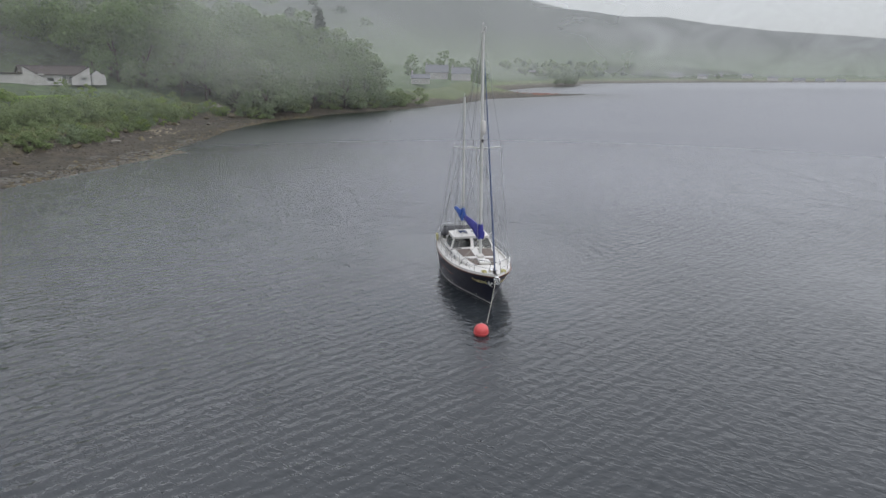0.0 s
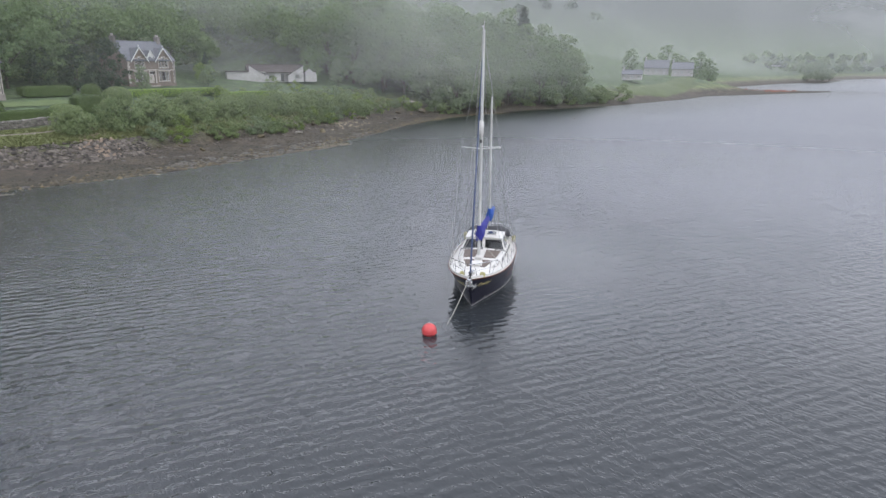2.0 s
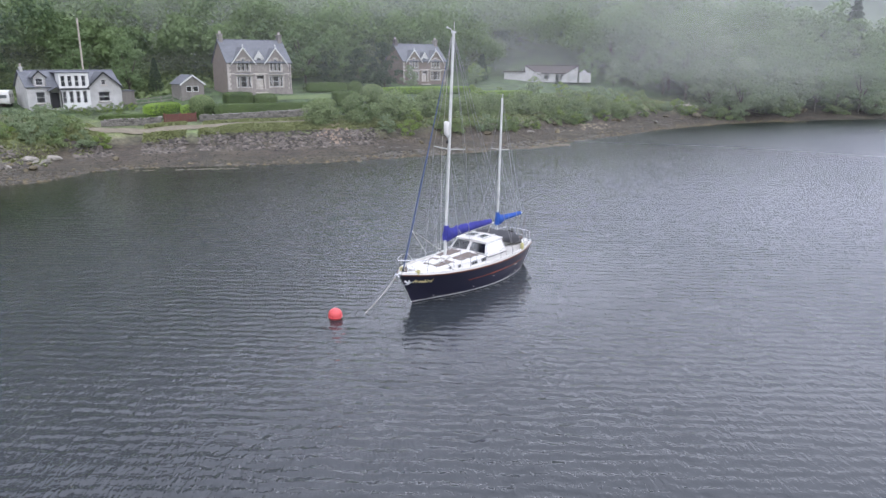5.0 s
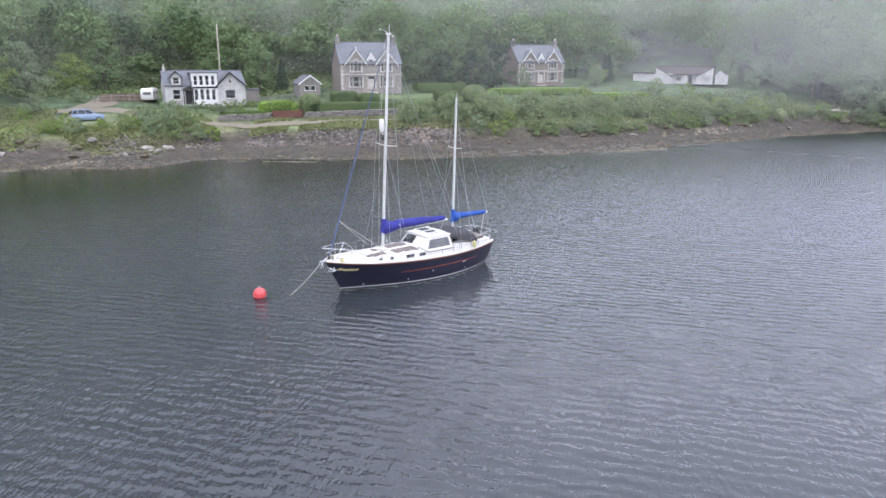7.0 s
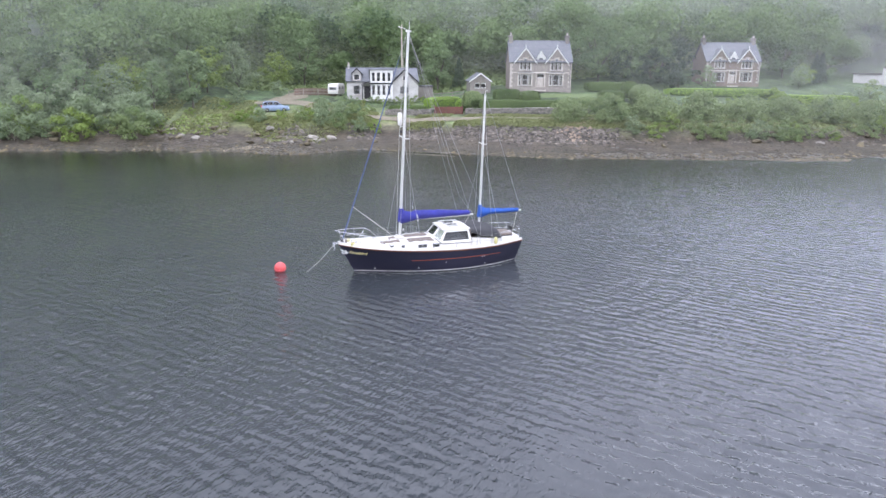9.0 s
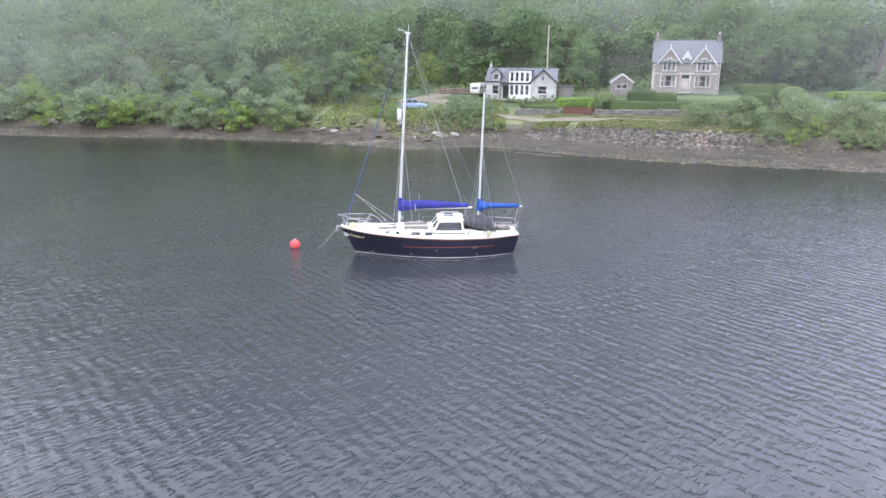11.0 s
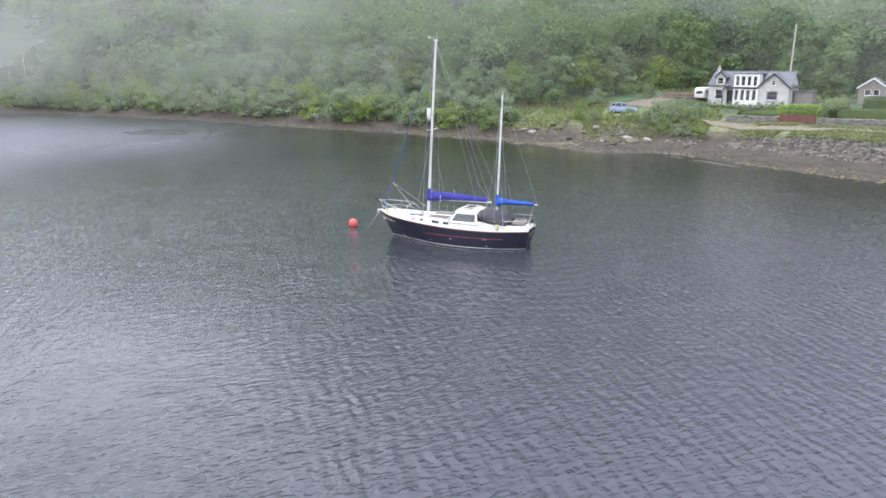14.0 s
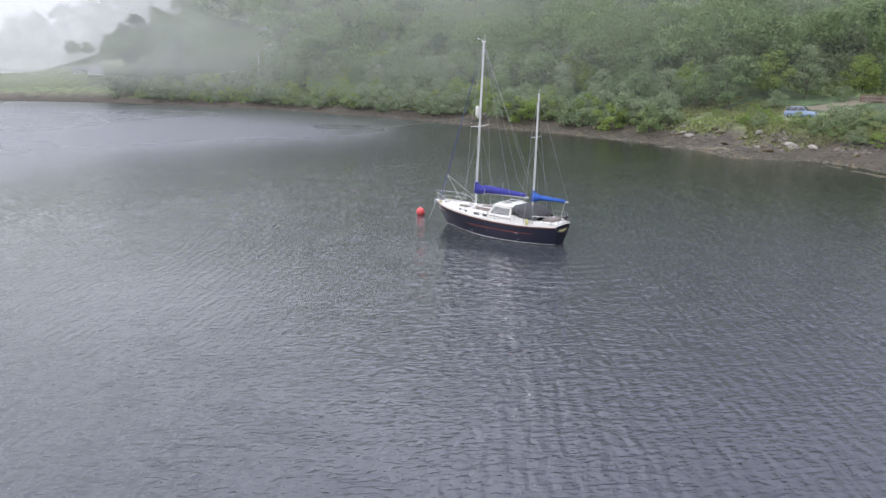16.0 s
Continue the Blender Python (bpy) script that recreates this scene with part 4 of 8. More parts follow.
    part("radar_reflector", Geo().lathe([(0, -0.33), (0.09, -0.32), (0.125, -0.26), (0.125, 0.26), (0.09, 0.32), (0, 0.33)], (-1.73, 0, 7.93), 14), M_GEL, mast, "white cylindrical radar reflector", 40)
    part("reflector_bracket", Geo().box((-1.62, 0, 7.55), (0.24, 0.06, 0.05), 0.015).tube([(-1.7, 0, 7.5), (-1.72, 0, 7.62)], 0.03, 6), M_ALU, mast)
    part("steaming_light", Geo().box((-1.68, 0, 7.3), (0.1, 0.1, 0.16), 0.03), M_BLACKPAINT, mast)
    for sgn in (-1, 1):
        part("spreader", Geo().tube([(-1.53, 0, 6.93), (-1.5, sgn * 0.94, 7.0)], [0.032, 0.02], 6), M_ALU, mast)
    part("winch", Geo().lathe([(0.07, -0.06), (0.06, 0), (0.07, 0.06), (0, 0.07)], (-1.62, -0.12, 2.1), 10), M_STEEL, mast)
    mz = part("mizzen_mast", Geo().tube([(2.74, 0, 1.3), (2.82, 0, 3.0), (2.99, 0, 9.15)], [0.07, 0.068, 0.055], 12), M_ALU, y, "shorter pale alloy mizzen mast", 40)
    for sgn in (-1, 1):
        part("spreader", Geo().tube([(2.9, 0, 6.5), (2.9, sgn * 0.55, 6.55)], [0.025, 0.016], 6), M_ALU, mz)
    part("wind_vane", Geo().tube([(3.0, 0, 9.13), (3.0, 0, 9.34), (3.12, 0, 9.34)], 0.012, 5), M_ALU, mz)
    boom = part("main_boom", Geo().tube([(-1.65, 0, 2.62), (2.42, 0, 2.66)], 0.06, 10), M_ALU, y, "pale alloy boom", 40)
    mboom = part("mizzen_boom", Geo().tube([(2.9, 0, 2.62), (5.33, 0, 2.72)], 0.045, 10), M_ALU, y, "pale alloy mizzen boom", 40)

    def cover(name, x0, x1, zb0, zb1, top, wid, material, owner, label, seed):
        """A laced sail cover: deep at the mast, low along the boom, creased and sagging."""
        rr = random.Random(seed)
        g = Geo()
        r = []
        for i in range(33):
            u = i / 32
            x, zb_ = x0 + (x1 - x0) * u, float(np.interp(u, (0, .12, .22, 1), (zb0 - 0.08, zb0 - 0.03, zb0 + 0.08, zb1)))
            hh = float(np.interp(u, *top)) + 0.02 * math.sin(i * 1.9) + rr.uniform(-0.015, 0.015)
            ww = wid * float(np.interp(u, (0, .06, .3, 1), (0.75, 1.0, 0.85, 0.45))) * (1 + 0.1 * math.sin(i * 1.3))
            ring = []
            for k in range(14):
                a = 2 * math.pi * k / 14
                zz = math.sin(a)
                ring.append((x + 0.03 * math.sin(3 * a + i), ww * math.cos(a) * (1.0 if zz < 0.1 else 1 - 0.55 * zz) + 0.012 * math.sin(5 * a + i * 0.8), zb_ + hh * 0.5 * (1 + zz)))
            r.append(ring)
        return part(name, g.loft(r), material, owner, label, 60)
    cv = cover("sail_cover", -1.8, 2.2, 2.5, 2.66, ((0, .05, .12, .3, .6, 1), (0.74, 0.74, 0.56, 0.5, 0.42, 0.24)), 0.23, M_COVERBLUE, boom, "royal blue canvas sail cover", 3)
    part("cover_tie", Geo().tube([(-0.85, -0.27, 2.5), (-0.87, -0.28, 2.75), (-0.9, -0.1, 2.98)], 0.015, 5), M_GEL, boom)
    part("cover_collar", Geo().tube([(-1.74, 0, 2.55), (-1.7, 0, 3.25)], [0.17, 0.12], 10), M_COVERBLUE, boom)
    cover("sail_cover", 2.78, 5.15, 2.52, 2.66, ((0, .08, .2, .6, 1), (0.66, 0.6, 0.36, 0.26, 0.2)), 0.2, M_COVERSKY, mboom, "bright blue canvas sail cover", 4)
    part("cover_collar", Geo().tube([(2.8, 0, 2.5), (2.83, 0, 3.18)], [0.15, 0.1], 10), M_COVERSKY, mboom)
    # roller-furled foresail with its blue sacrificial strip
    a, b = Vector((-4.93, 0, 1.72)), Vector((-1.34, 0, 12.1))
    pts = [a + (b - a) * t for t in (0, .03, .06, .2, .45, .7, .86, .9)]
    part("furled_foresail", Geo().tube(pts, [0.032, 0.036, 0.043, 0.04, 0.034, 0.026, 0.018, 0.01], 9), M_SAILBLUE, y, "blue furled foresail rolled on the forestay", 60)
    part("furling_drum", Geo().lathe([(0.1, -0.07), (0.1, -0.05), (0.05, -0.04), (0.05, 0.04), (0.1, 0.05), (0.1, 0.07)], (-4.93, 0, 1.74), 12), M_BLACKPAINT, y, "black furling drum")
    # standing and running rigging
    def wire(name, pts, rad=0.009, material=M_WIRE):
        return part(name, Geo().tube(pts, rad, 4, False), material, y)
    wire("forestay", [(-4.93, 0, 1.6), (-1.33, 0, 12.15)], 0.011)
    for sgn in (-1, 1):
        wire("cap_shroud", [(-1.3, 0, 12.15), (-1.5, sgn * 0.95, 7.0), (-1.6, sgn * 1.42, 1.35)])
        wire("lower_shroud", [(-1.53, 0, 6.85), (-2.2, sgn * 1.36, 1.36)])
        wire("lower_shroud", [(-1.53, 0, 6.85), (-1.0, sgn * 1.45, 1.33)])
        wire("backstay", [(-1.25, 0, 12.2), (2.35, sgn * 1.36, 1.35)])
        wire("mizzen_shroud", [(2.98, 0, 9.05), (2.9, sgn * 0.56, 6.55), (3.05, sgn * 1.36, 1.35)])
        wire("mizzen_shroud", [(2.9, 0, 6.4), (3.6, sgn * 1.3, 1.36)])
        wire("mizzen_shroud", [(2.9, 0, 6.4), (2.3, sgn * 1.4, 1.34)])
        wire("jib_sheet", [(-4.32, 0, 3.5), (-2.2, sgn * 0.85, 1.8)], 0.012, M_ROPE)
    wire("topping_lift", [(-1.22, 0, 12.2), (1.6, 0, 3.7), (2.4, 0, 2.72)])
    wire("topping_lift", [(3.02, 0, 9.12), (5.32, 0, 2.75)])
    wire("triatic_stay", [(-1.22, 0, 11.9), (2.4, 0, 4.2), (2.8, 0, 3.2)])
    wire("mainsheet", [(2.2, 0, 2.62), (1.95, 0, 2.2)], 0.012, M_ROPE)
    wire("mizzen_sheet", [(5.1, 0, 2.68), (4.85, 0, 1.5)], 0.012, M_ROPE)
    wire("halyard", [(-1.4, 0.06, 12.0), (-1.7, 0.3, 7.0), (-1.95, 0.15, 1.9)], 0.008, M_ROPE)
    # pulpit, pushpit, stanchions and guard wires
    def deck_edge(x, dz, inset=0.08):
        zs = float(np.interp((x + 5.14) / 10.2, *ZS))
        return (max(hull_side(x, zs) - inset, 0.02), zs + dz)
    rail = []
    for x, dz in ((-2.75, 0.12), (-3.15, 0.5), (-3.5, 0.66), (-4.1, 0.68), (-4.7, 0.7), (-5.1, 0.71)):
        w, z = deck_edge(max(x, -5.0), dz)
        rail.append((x, -w - 0.04, z))
    rail = rail + [(-5.3, 0, 2.28)] + [(x, -yy, z) for x, yy, z in rail[::-1]]
    pul = part("pulpit", Geo().tube(rail, 0.017, 6), M_STEEL, y, "stainless steel bow pulpit", 60)
    for sgn in (-1, 1):
        for x, xt in ((-4.85, -5.05), (-4.15, -4.1), (-3.9, -3.45)):
            w, z = deck_edge(x, 0.05)
            w2, z2 = deck_edge(max(xt, -5.0), 0.68)
            part("upright", Geo().tube([(x, sgn * w, z), (xt, sgn * (w2 + 0.04), z2)], 0.014, 6), M_STEEL, pul)
        w, z = deck_edge(-4.9, 0.36)
        w2, z2 = deck_edge(-3.4, 0.36)
        part("mid_rail", Geo().tube([(-4.95, sgn * w, z), (-4.2, sgn * (deck_edge(-4.2, 0)[0] + 0.02), z - 0.03), (-3.4, sgn * w2, z2 - 0.02)], 0.012, 5), M_STEEL, pul)
    aft = []
    for x in (3.6, 4.3, 4.85):
        w, z = deck_edge(x, 0.66)
        aft.append((x, -w, z))
    aft = aft + [(5.02, -0.55, aft[-1][2]), (5.05, 0.55, aft[-1][2])] + [(x, -yy, z) for x, yy, z in aft[::-1]]
    push = part("pushpit", Geo().tube(aft, 0.016, 6), M_STEEL, y, "stainless steel stern rail", 60)
    part("mid_rail", Geo().tube([(p[0], p[1], p[2] - 0.3) for p in aft], 0.012, 5), M_STEEL, push)
    for p in aft:
        part("upright", Geo().tube([(p[0], p[1], p[2] - 0.6), p], 0.013, 6), M_STEEL, push)
    for sgn in (-1, 1):
        prev = [(rail[0][0], sgn * abs(rail[0][1]), rail[0][2] + 0.45)]
        for x in (-2.7, -1.6, -0.4, 0.9, 2.1, 3.0):
            w, z = deck_edge(x, 0.08)
            part("stanchion", Geo().tube([(x, sgn * w, z), (x, sgn * w, z + 0.56)], 0.013, 6), M_STEEL, y)
            prev.append((x, sgn * w, z + 0.55))
        prev.append((3.6, sgn * abs(aft[0][1]), aft[0][2]))
        part("guard_wire", Geo().tube(prev[1:], 0.006, 4), M_WIRE, y)
        part("guard_wire", Geo().tube([(p[0], p[1], p[2] - 0.28) for p in prev[1:]], 0.006, 4), M_WIRE, y)
    part("flag_pole", Geo().tube([(-0.62, 1.46, 1.3), (-0.62, 1.5, 3.3)], 0.016, 6), M_STEEL, y, "tall boarding pole lashed to the shrouds")
    part("fender", Geo().lathe([(0, -0.2), (0.08, -0.17), (0.1, -0.1), (0.1, 0.1), (0.08, 0.17), (0, 0.2)], (3.25, -1.34, 1.42), 10), M_YELLOW, y, "pale yellow horseshoe float", 50)
    part("fender", Geo().box((3.25, 1.36, 1.5), (0.3, 0.14, 0.36), 0.05), M_YELLOW, y, "pale yellow horseshoe float")
    part("ensign_staff", Geo().tube([(4.95, -0.3, 1.5), (5.2, -0.3, 2.5)], 0.013, 5), M_TEAK, y)
    part("outboard_bracket", Geo().box((4.95, 0.5, 1.62), (0.12, 0.4, 0.22), 0.03), M_BLACKPAINT, y)
    # the boat's name on both bows and on the transom, and a plain bird-like shape
    def lettering(size, owner, place, label):
        cu = bpy.data.curves.new("lettering", "FONT")
        cu.body, cu.size, cu.shear, cu.align_x, cu.resolution_u = "Freebird", size, 0.2, "CENTER", 3
        cu.offset = 0.006
        tmp = bpy.data.objects.new("lettering", cu)
        scene.collection.objects.link(tmp)
        bpy.context.view_layer.update()
        me = bpy.data.meshes.new_from_object(tmp.evaluated_get(bpy.context.evaluated_depsgraph_get()))
        bpy.data.objects.remove(tmp)
        for v in me.vertices:
            v.co = place(v.co.x, v.co.y)
        return part("name_lettering", me, M_GOLD, owner, label)
    for sgn in (-1, 1):
        def on_bow(u, v):
            x, z = -4.22 - sgn * u * 1.0, 1.06 + v
            z += 0.07 * -(x + 4.22)
            return Vector((x, sgn * (hull_side(x, z) + 0.012), z))
        lettering(0.24, hull, on_bow, "gold lettering on the bow")
        g = Geo()
        for px, pz, qx, qz, wd in ((-4.98, 1.24, -4.74, 1.06, 0.045), (-4.74, 1.06, -4.98, 1.04, 0.035), (-4.74, 1.06, -4.82, 1.28, 0.045), (-4.74, 1.08, -4.66, 1.16, 0.035)):
            d = Vector((qx - px, qz - pz)).normalized()
            n_ = Vector((-d.y, d.x)) * wd
            c4 = [(px + n_.x, pz + n_.y), (px - n_.x, pz - n_.y), (qx - n_.x * 0.4, qz - n_.y * 0.4), (qx + n_.x * 0.4, qz + n_.y * 0.4)]
            g.add([(x, sgn * (hull_side(x, z) + 0.012), z) for x, z in c4], [(0, 1, 2, 3)])
        part("bow_motif", g, M_MOTIF, hull, "plain white swallow-tailed bow mark")
    def on_stern(u, v):
        z = 0.86 + v
        return Vector((hull_at(1, z)[0] + 0.012, u, z))
    lettering(0.26, hull, on_stern, "gold lettering on the transom")
    return y


make_yacht()


def rope(pts, sag, n=14):
    a, b = Vector(pts[0]), Vector(pts[1])
    return [a + (b - a) * (i / n) - Vector((0, 0, sag * 4 * (i / n) * (1 - i / n))) for i in range(n + 1)]


line = thing("mooring_line", "pale rope leading from the bow down into the water", "rope")
part("strand", Geo().tube(rope(((-5.35, 0.05, 1.55), (-6.85, 0.8, -0.12)), 0.12), 0.013, 6), M_ROPE, line)
part("pickup_pole", Geo().tube([(-7.3, 0.95, -0.1), (-7.0, 0.85, 0.22)], 0.012, 5), M_BLACKPAINT, line)

buoy = thing("mooring_buoy", "round red plastic mooring buoy floating beside the bow", "buoy")
ball = [(0.31 * math.sin(math.pi * i / 14), -0.31 * math.cos(math.pi * i / 14)) for i in range(15)]
part("float_ball", Geo().lathe([(max(r, 0.001), z) for r, z in ball], (-8.04, 1.27, 0.17), 24), M_BUOY, buoy, "", 80)
part("moulded_band", Geo().lathe([(0.311, -0.02), (0.318, -0.01), (0.318, 0.01), (0.311, 0.02)], (-8.04, 1.27, 0.1), 24), M_BUOY, buoy)
part("lifting_eye", Geo().tube([(-8.04 + 0.05 * math.cos(a), 1.27, 0.5 + 0.05 * math.sin(a)) for a in (0, .8, 1.57, 2.35, 3.14)], 0.013, 5), M_STEEL, buoy)
fb = thing("mooring_buoy", "small pale mooring buoy far out on the water", "buoy")
part("float_ball", Geo().lathe([(max(0.6 * r, 0.001), 0.6 * z) for r, z in ball], (112.5, -5.7, 0.06), 14), M_ROPE, fb, "", 80)


# ---- houses ----
def place_at(x, y, z, deg):
    """The pose of a house: its front left corner, seen from the water, and the way its front runs."""
    return pose(x, y, z, 0, 0, deg)


def wall_panel(w, h, holes, t=0.4, x0=0.0, z0=0.0, y0=0.0):
    """An upright wall with openings through it: holes as (x, z, width, height)."""
    xs = sorted({x0, x0 + w, *[v for q in holes for v in (q[0], q[0] + q[2])]})
    zs = sorted({z0, z0 + h, *[v for q in holes for v in (q[1], q[1] + q[3])]})
    g = Geo()
    solid = {}
    for i in range(len(xs) - 1):
        for k in range(len(zs) - 1):
            cx, cz = (xs[i] + xs[i + 1]) / 2, (zs[k] + zs[k + 1]) / 2
            solid[i, k] = not any(q[0] < cx < q[0] + q[2] and q[1] < cz < q[1] + q[3] for q in holes)
    for (i, k), s in solid.items():
        if not s:
            continue
        a, b, c, d = xs[i], xs[i + 1], zs[k], zs[k + 1]
        g.add([(a, y0, c), (b, y0, c), (b, y0, d), (a, y0, d)], [(0, 1, 2, 3)])
        g.add([(a, y0 + t, c), (b, y0 + t, c), (b, y0 + t, d), (a, y0 + t, d)], [(3, 2, 1, 0)])
        for di, dk, q in ((-1, 0, [(a, c), (a, d)]), (1, 0, [(b, d), (b, c)]), (0, -1, [(b, c), (a, c)]), (0, 1, [(a, d), (b, d)])):
            if not solid.get((i + di, k + dk), False):
                (ax, az), (bx, bz) = q
                g.add([(ax, y0, az), (ax, y0 + t, az), (bx, y0 + t, bz), (bx, y0, bz)], [(3, 2, 1, 0)])
    return g


def sash(house, x, z, w, h, y=0.0, lights=1, bars=True, frame_mat=None, surround=None, sill=True):
    """A sash window in an opening: surround, frame, meeting rail, panes and sill."""
    fm = frame_mat or M_WHITEPAINT
    win = part("window", Geo().box((x + w / 2, y + 0.16, z + h - 0.04), (w, 0.1, 0.08), 0.01).box((x + w / 2, y + 0.16, z + 0.04), (w, 0.1, 0.08), 0.01)
               .box((x + 0.04, y + 0.16, z + h / 2), (0.08, 0.1, h), 0.01).box((x + w - 0.04, y + 0.16, z + h / 2), (0.08, 0.1, h), 0.01), fm, house)
    if bars:
        part("meeting_rail", Geo().box((x + w / 2, y + 0.15, z + h / 2), (w - 0.16, 0.07, 0.06), 0.01), fm, win)
    part("pane", Geo().box((x + w / 2, y + 0.18, z + h / 2), (w - 0.14, 0.012, h - 0.14), 0), M_GLASS, win).visible_shadow = False
    if surround:
        for cx, cz, sx, sz in ((x - 0.1, z + h / 2, 0.2, h + 0.36), (x + w + 0.1, z + h / 2, 0.2, h + 0.36), (x + w / 2, z + h + 0.1, w, 0.2)):
            part("surround", Geo().box((cx, y, cz), (sx, 0.09, sz), 0.015), surround, win)
    if sill:
        part("sill", Geo().box((x + w / 2, y - 0.05, z - 0.06), (w + 0.26, 0.22, 0.12), 0.02), surround or M_DRESSED, win)
    return win


def pitched(house, name, x0, x1, y0, y1, ze, zr, material, over=0.25, t=0.12, label=""):
    """A roof with its ridge along x, as two slabs, with a ridge piece."""
    ym = (y0 + y1) / 2
    k = (zr - ze) / (ym - y0)
    g = Geo()
    g.slab([(x0 - over, y0 - over, ze - k * over), (x1 + over, y0 - over, ze - k * over), (x1 + over, ym, zr), (x0 - over, ym, zr)], t)
    g.slab([(x1 + over, y1 + over, ze - k * over), (x0 - over, y1 + over, ze - k * over), (x0 - over, ym, zr), (x1 + over, ym, zr)], t)
    r = part(name, g, material, house, label)
    part("ridge", Geo().tube([(x0 - over, ym, zr + t), (x1 + over, ym, zr + t)], 0.1, 6), material, r)
    return r


def front_gable(house, xc, w, y0, depth, ze, zr, wall, roofm, board, boardw=0.16, over=0.22, holes=(), zc=0.0):
    """A gable standing on the front wall, with its own little roof running back, and barge boards."""
    k = (zr - ze) / (w / 2)
    if holes:
        hw = w / 2 - (zc - ze) / k
        part("gable_wall", wall_panel(2 * hw, zc - ze, holes, 0.35, xc - hw, ze, y0 - 0.004), wall, house)
        for tri in ([(-w / 2, ze), (-hw, ze), (-hw, zc)], [(hw, ze), (w / 2, ze), (hw, zc)], [(-hw, zc), (hw, zc), (0, zr)]):
            part("gable_wall", Geo().prism([(xc + x, y0, z) for x, z in tri], (0, -0.004, 0), (0, 0.35, 0)), wall, house)
    else:
        part("gable_wall", Geo().prism([(xc - w / 2, y0, ze), (xc + w / 2, y0, ze), (xc, y0, zr)], (0, -0.004, 0), (0, 0.35, 0)), wall, house)
    g = Geo()
    hx = w / 2 + over
    g.slab([(xc - hx, y0 - over, ze - k * over), (xc, y0 - over, zr), (xc, y0 + depth, zr), (xc - hx, y0 + depth, ze - k * over)], 0.1)
    g.slab([(xc, y0 - over, zr), (xc + hx, y0 - over, ze - k * over), (xc + hx, y0 + depth, ze - k * over), (xc, y0 + depth, zr)], 0.1)
    r = part("gable_roof", g, roofm, house)
    for sgn in (-1, 1):
        a, b = (xc + sgn * hx, ze - k * over), (xc, zr)
        part("barge_board", Geo().prism([(a[0], y0 - over - 0.02, a[1] - boardw), (b[0], y0 - over - 0.02, b[1] - boardw), (b[0], y0 - over - 0.02, b[1] + 0.1), (a[0], y0 - over - 0.02, a[1] + 0.1)], (0, -0.06, 0), (0, 0, 0)), board, r)
    return r


def chimney(house, x, y, z0, z1, wall, w=0.62, d=1.2, pots=2):
    c = part("chimney", Geo().box((x, y, (z0 + z1) / 2), (w, d, z1 - z0), 0.03).box((x, y, z1 + 0.06), (w + 0.18, d + 0.18, 0.16), 0.03), wall, house)
    for i in range(pots):
        part("chimney_pot", Geo().lathe([(0.14, 0), (0.12, 0.4), (0.15, 0.45), (0.1, 0.46), (0.1, 0.1)], (x, y + (i - (pots - 1) / 2) * 0.5, z1 + 0.13), 8), M_DRESSED, c)


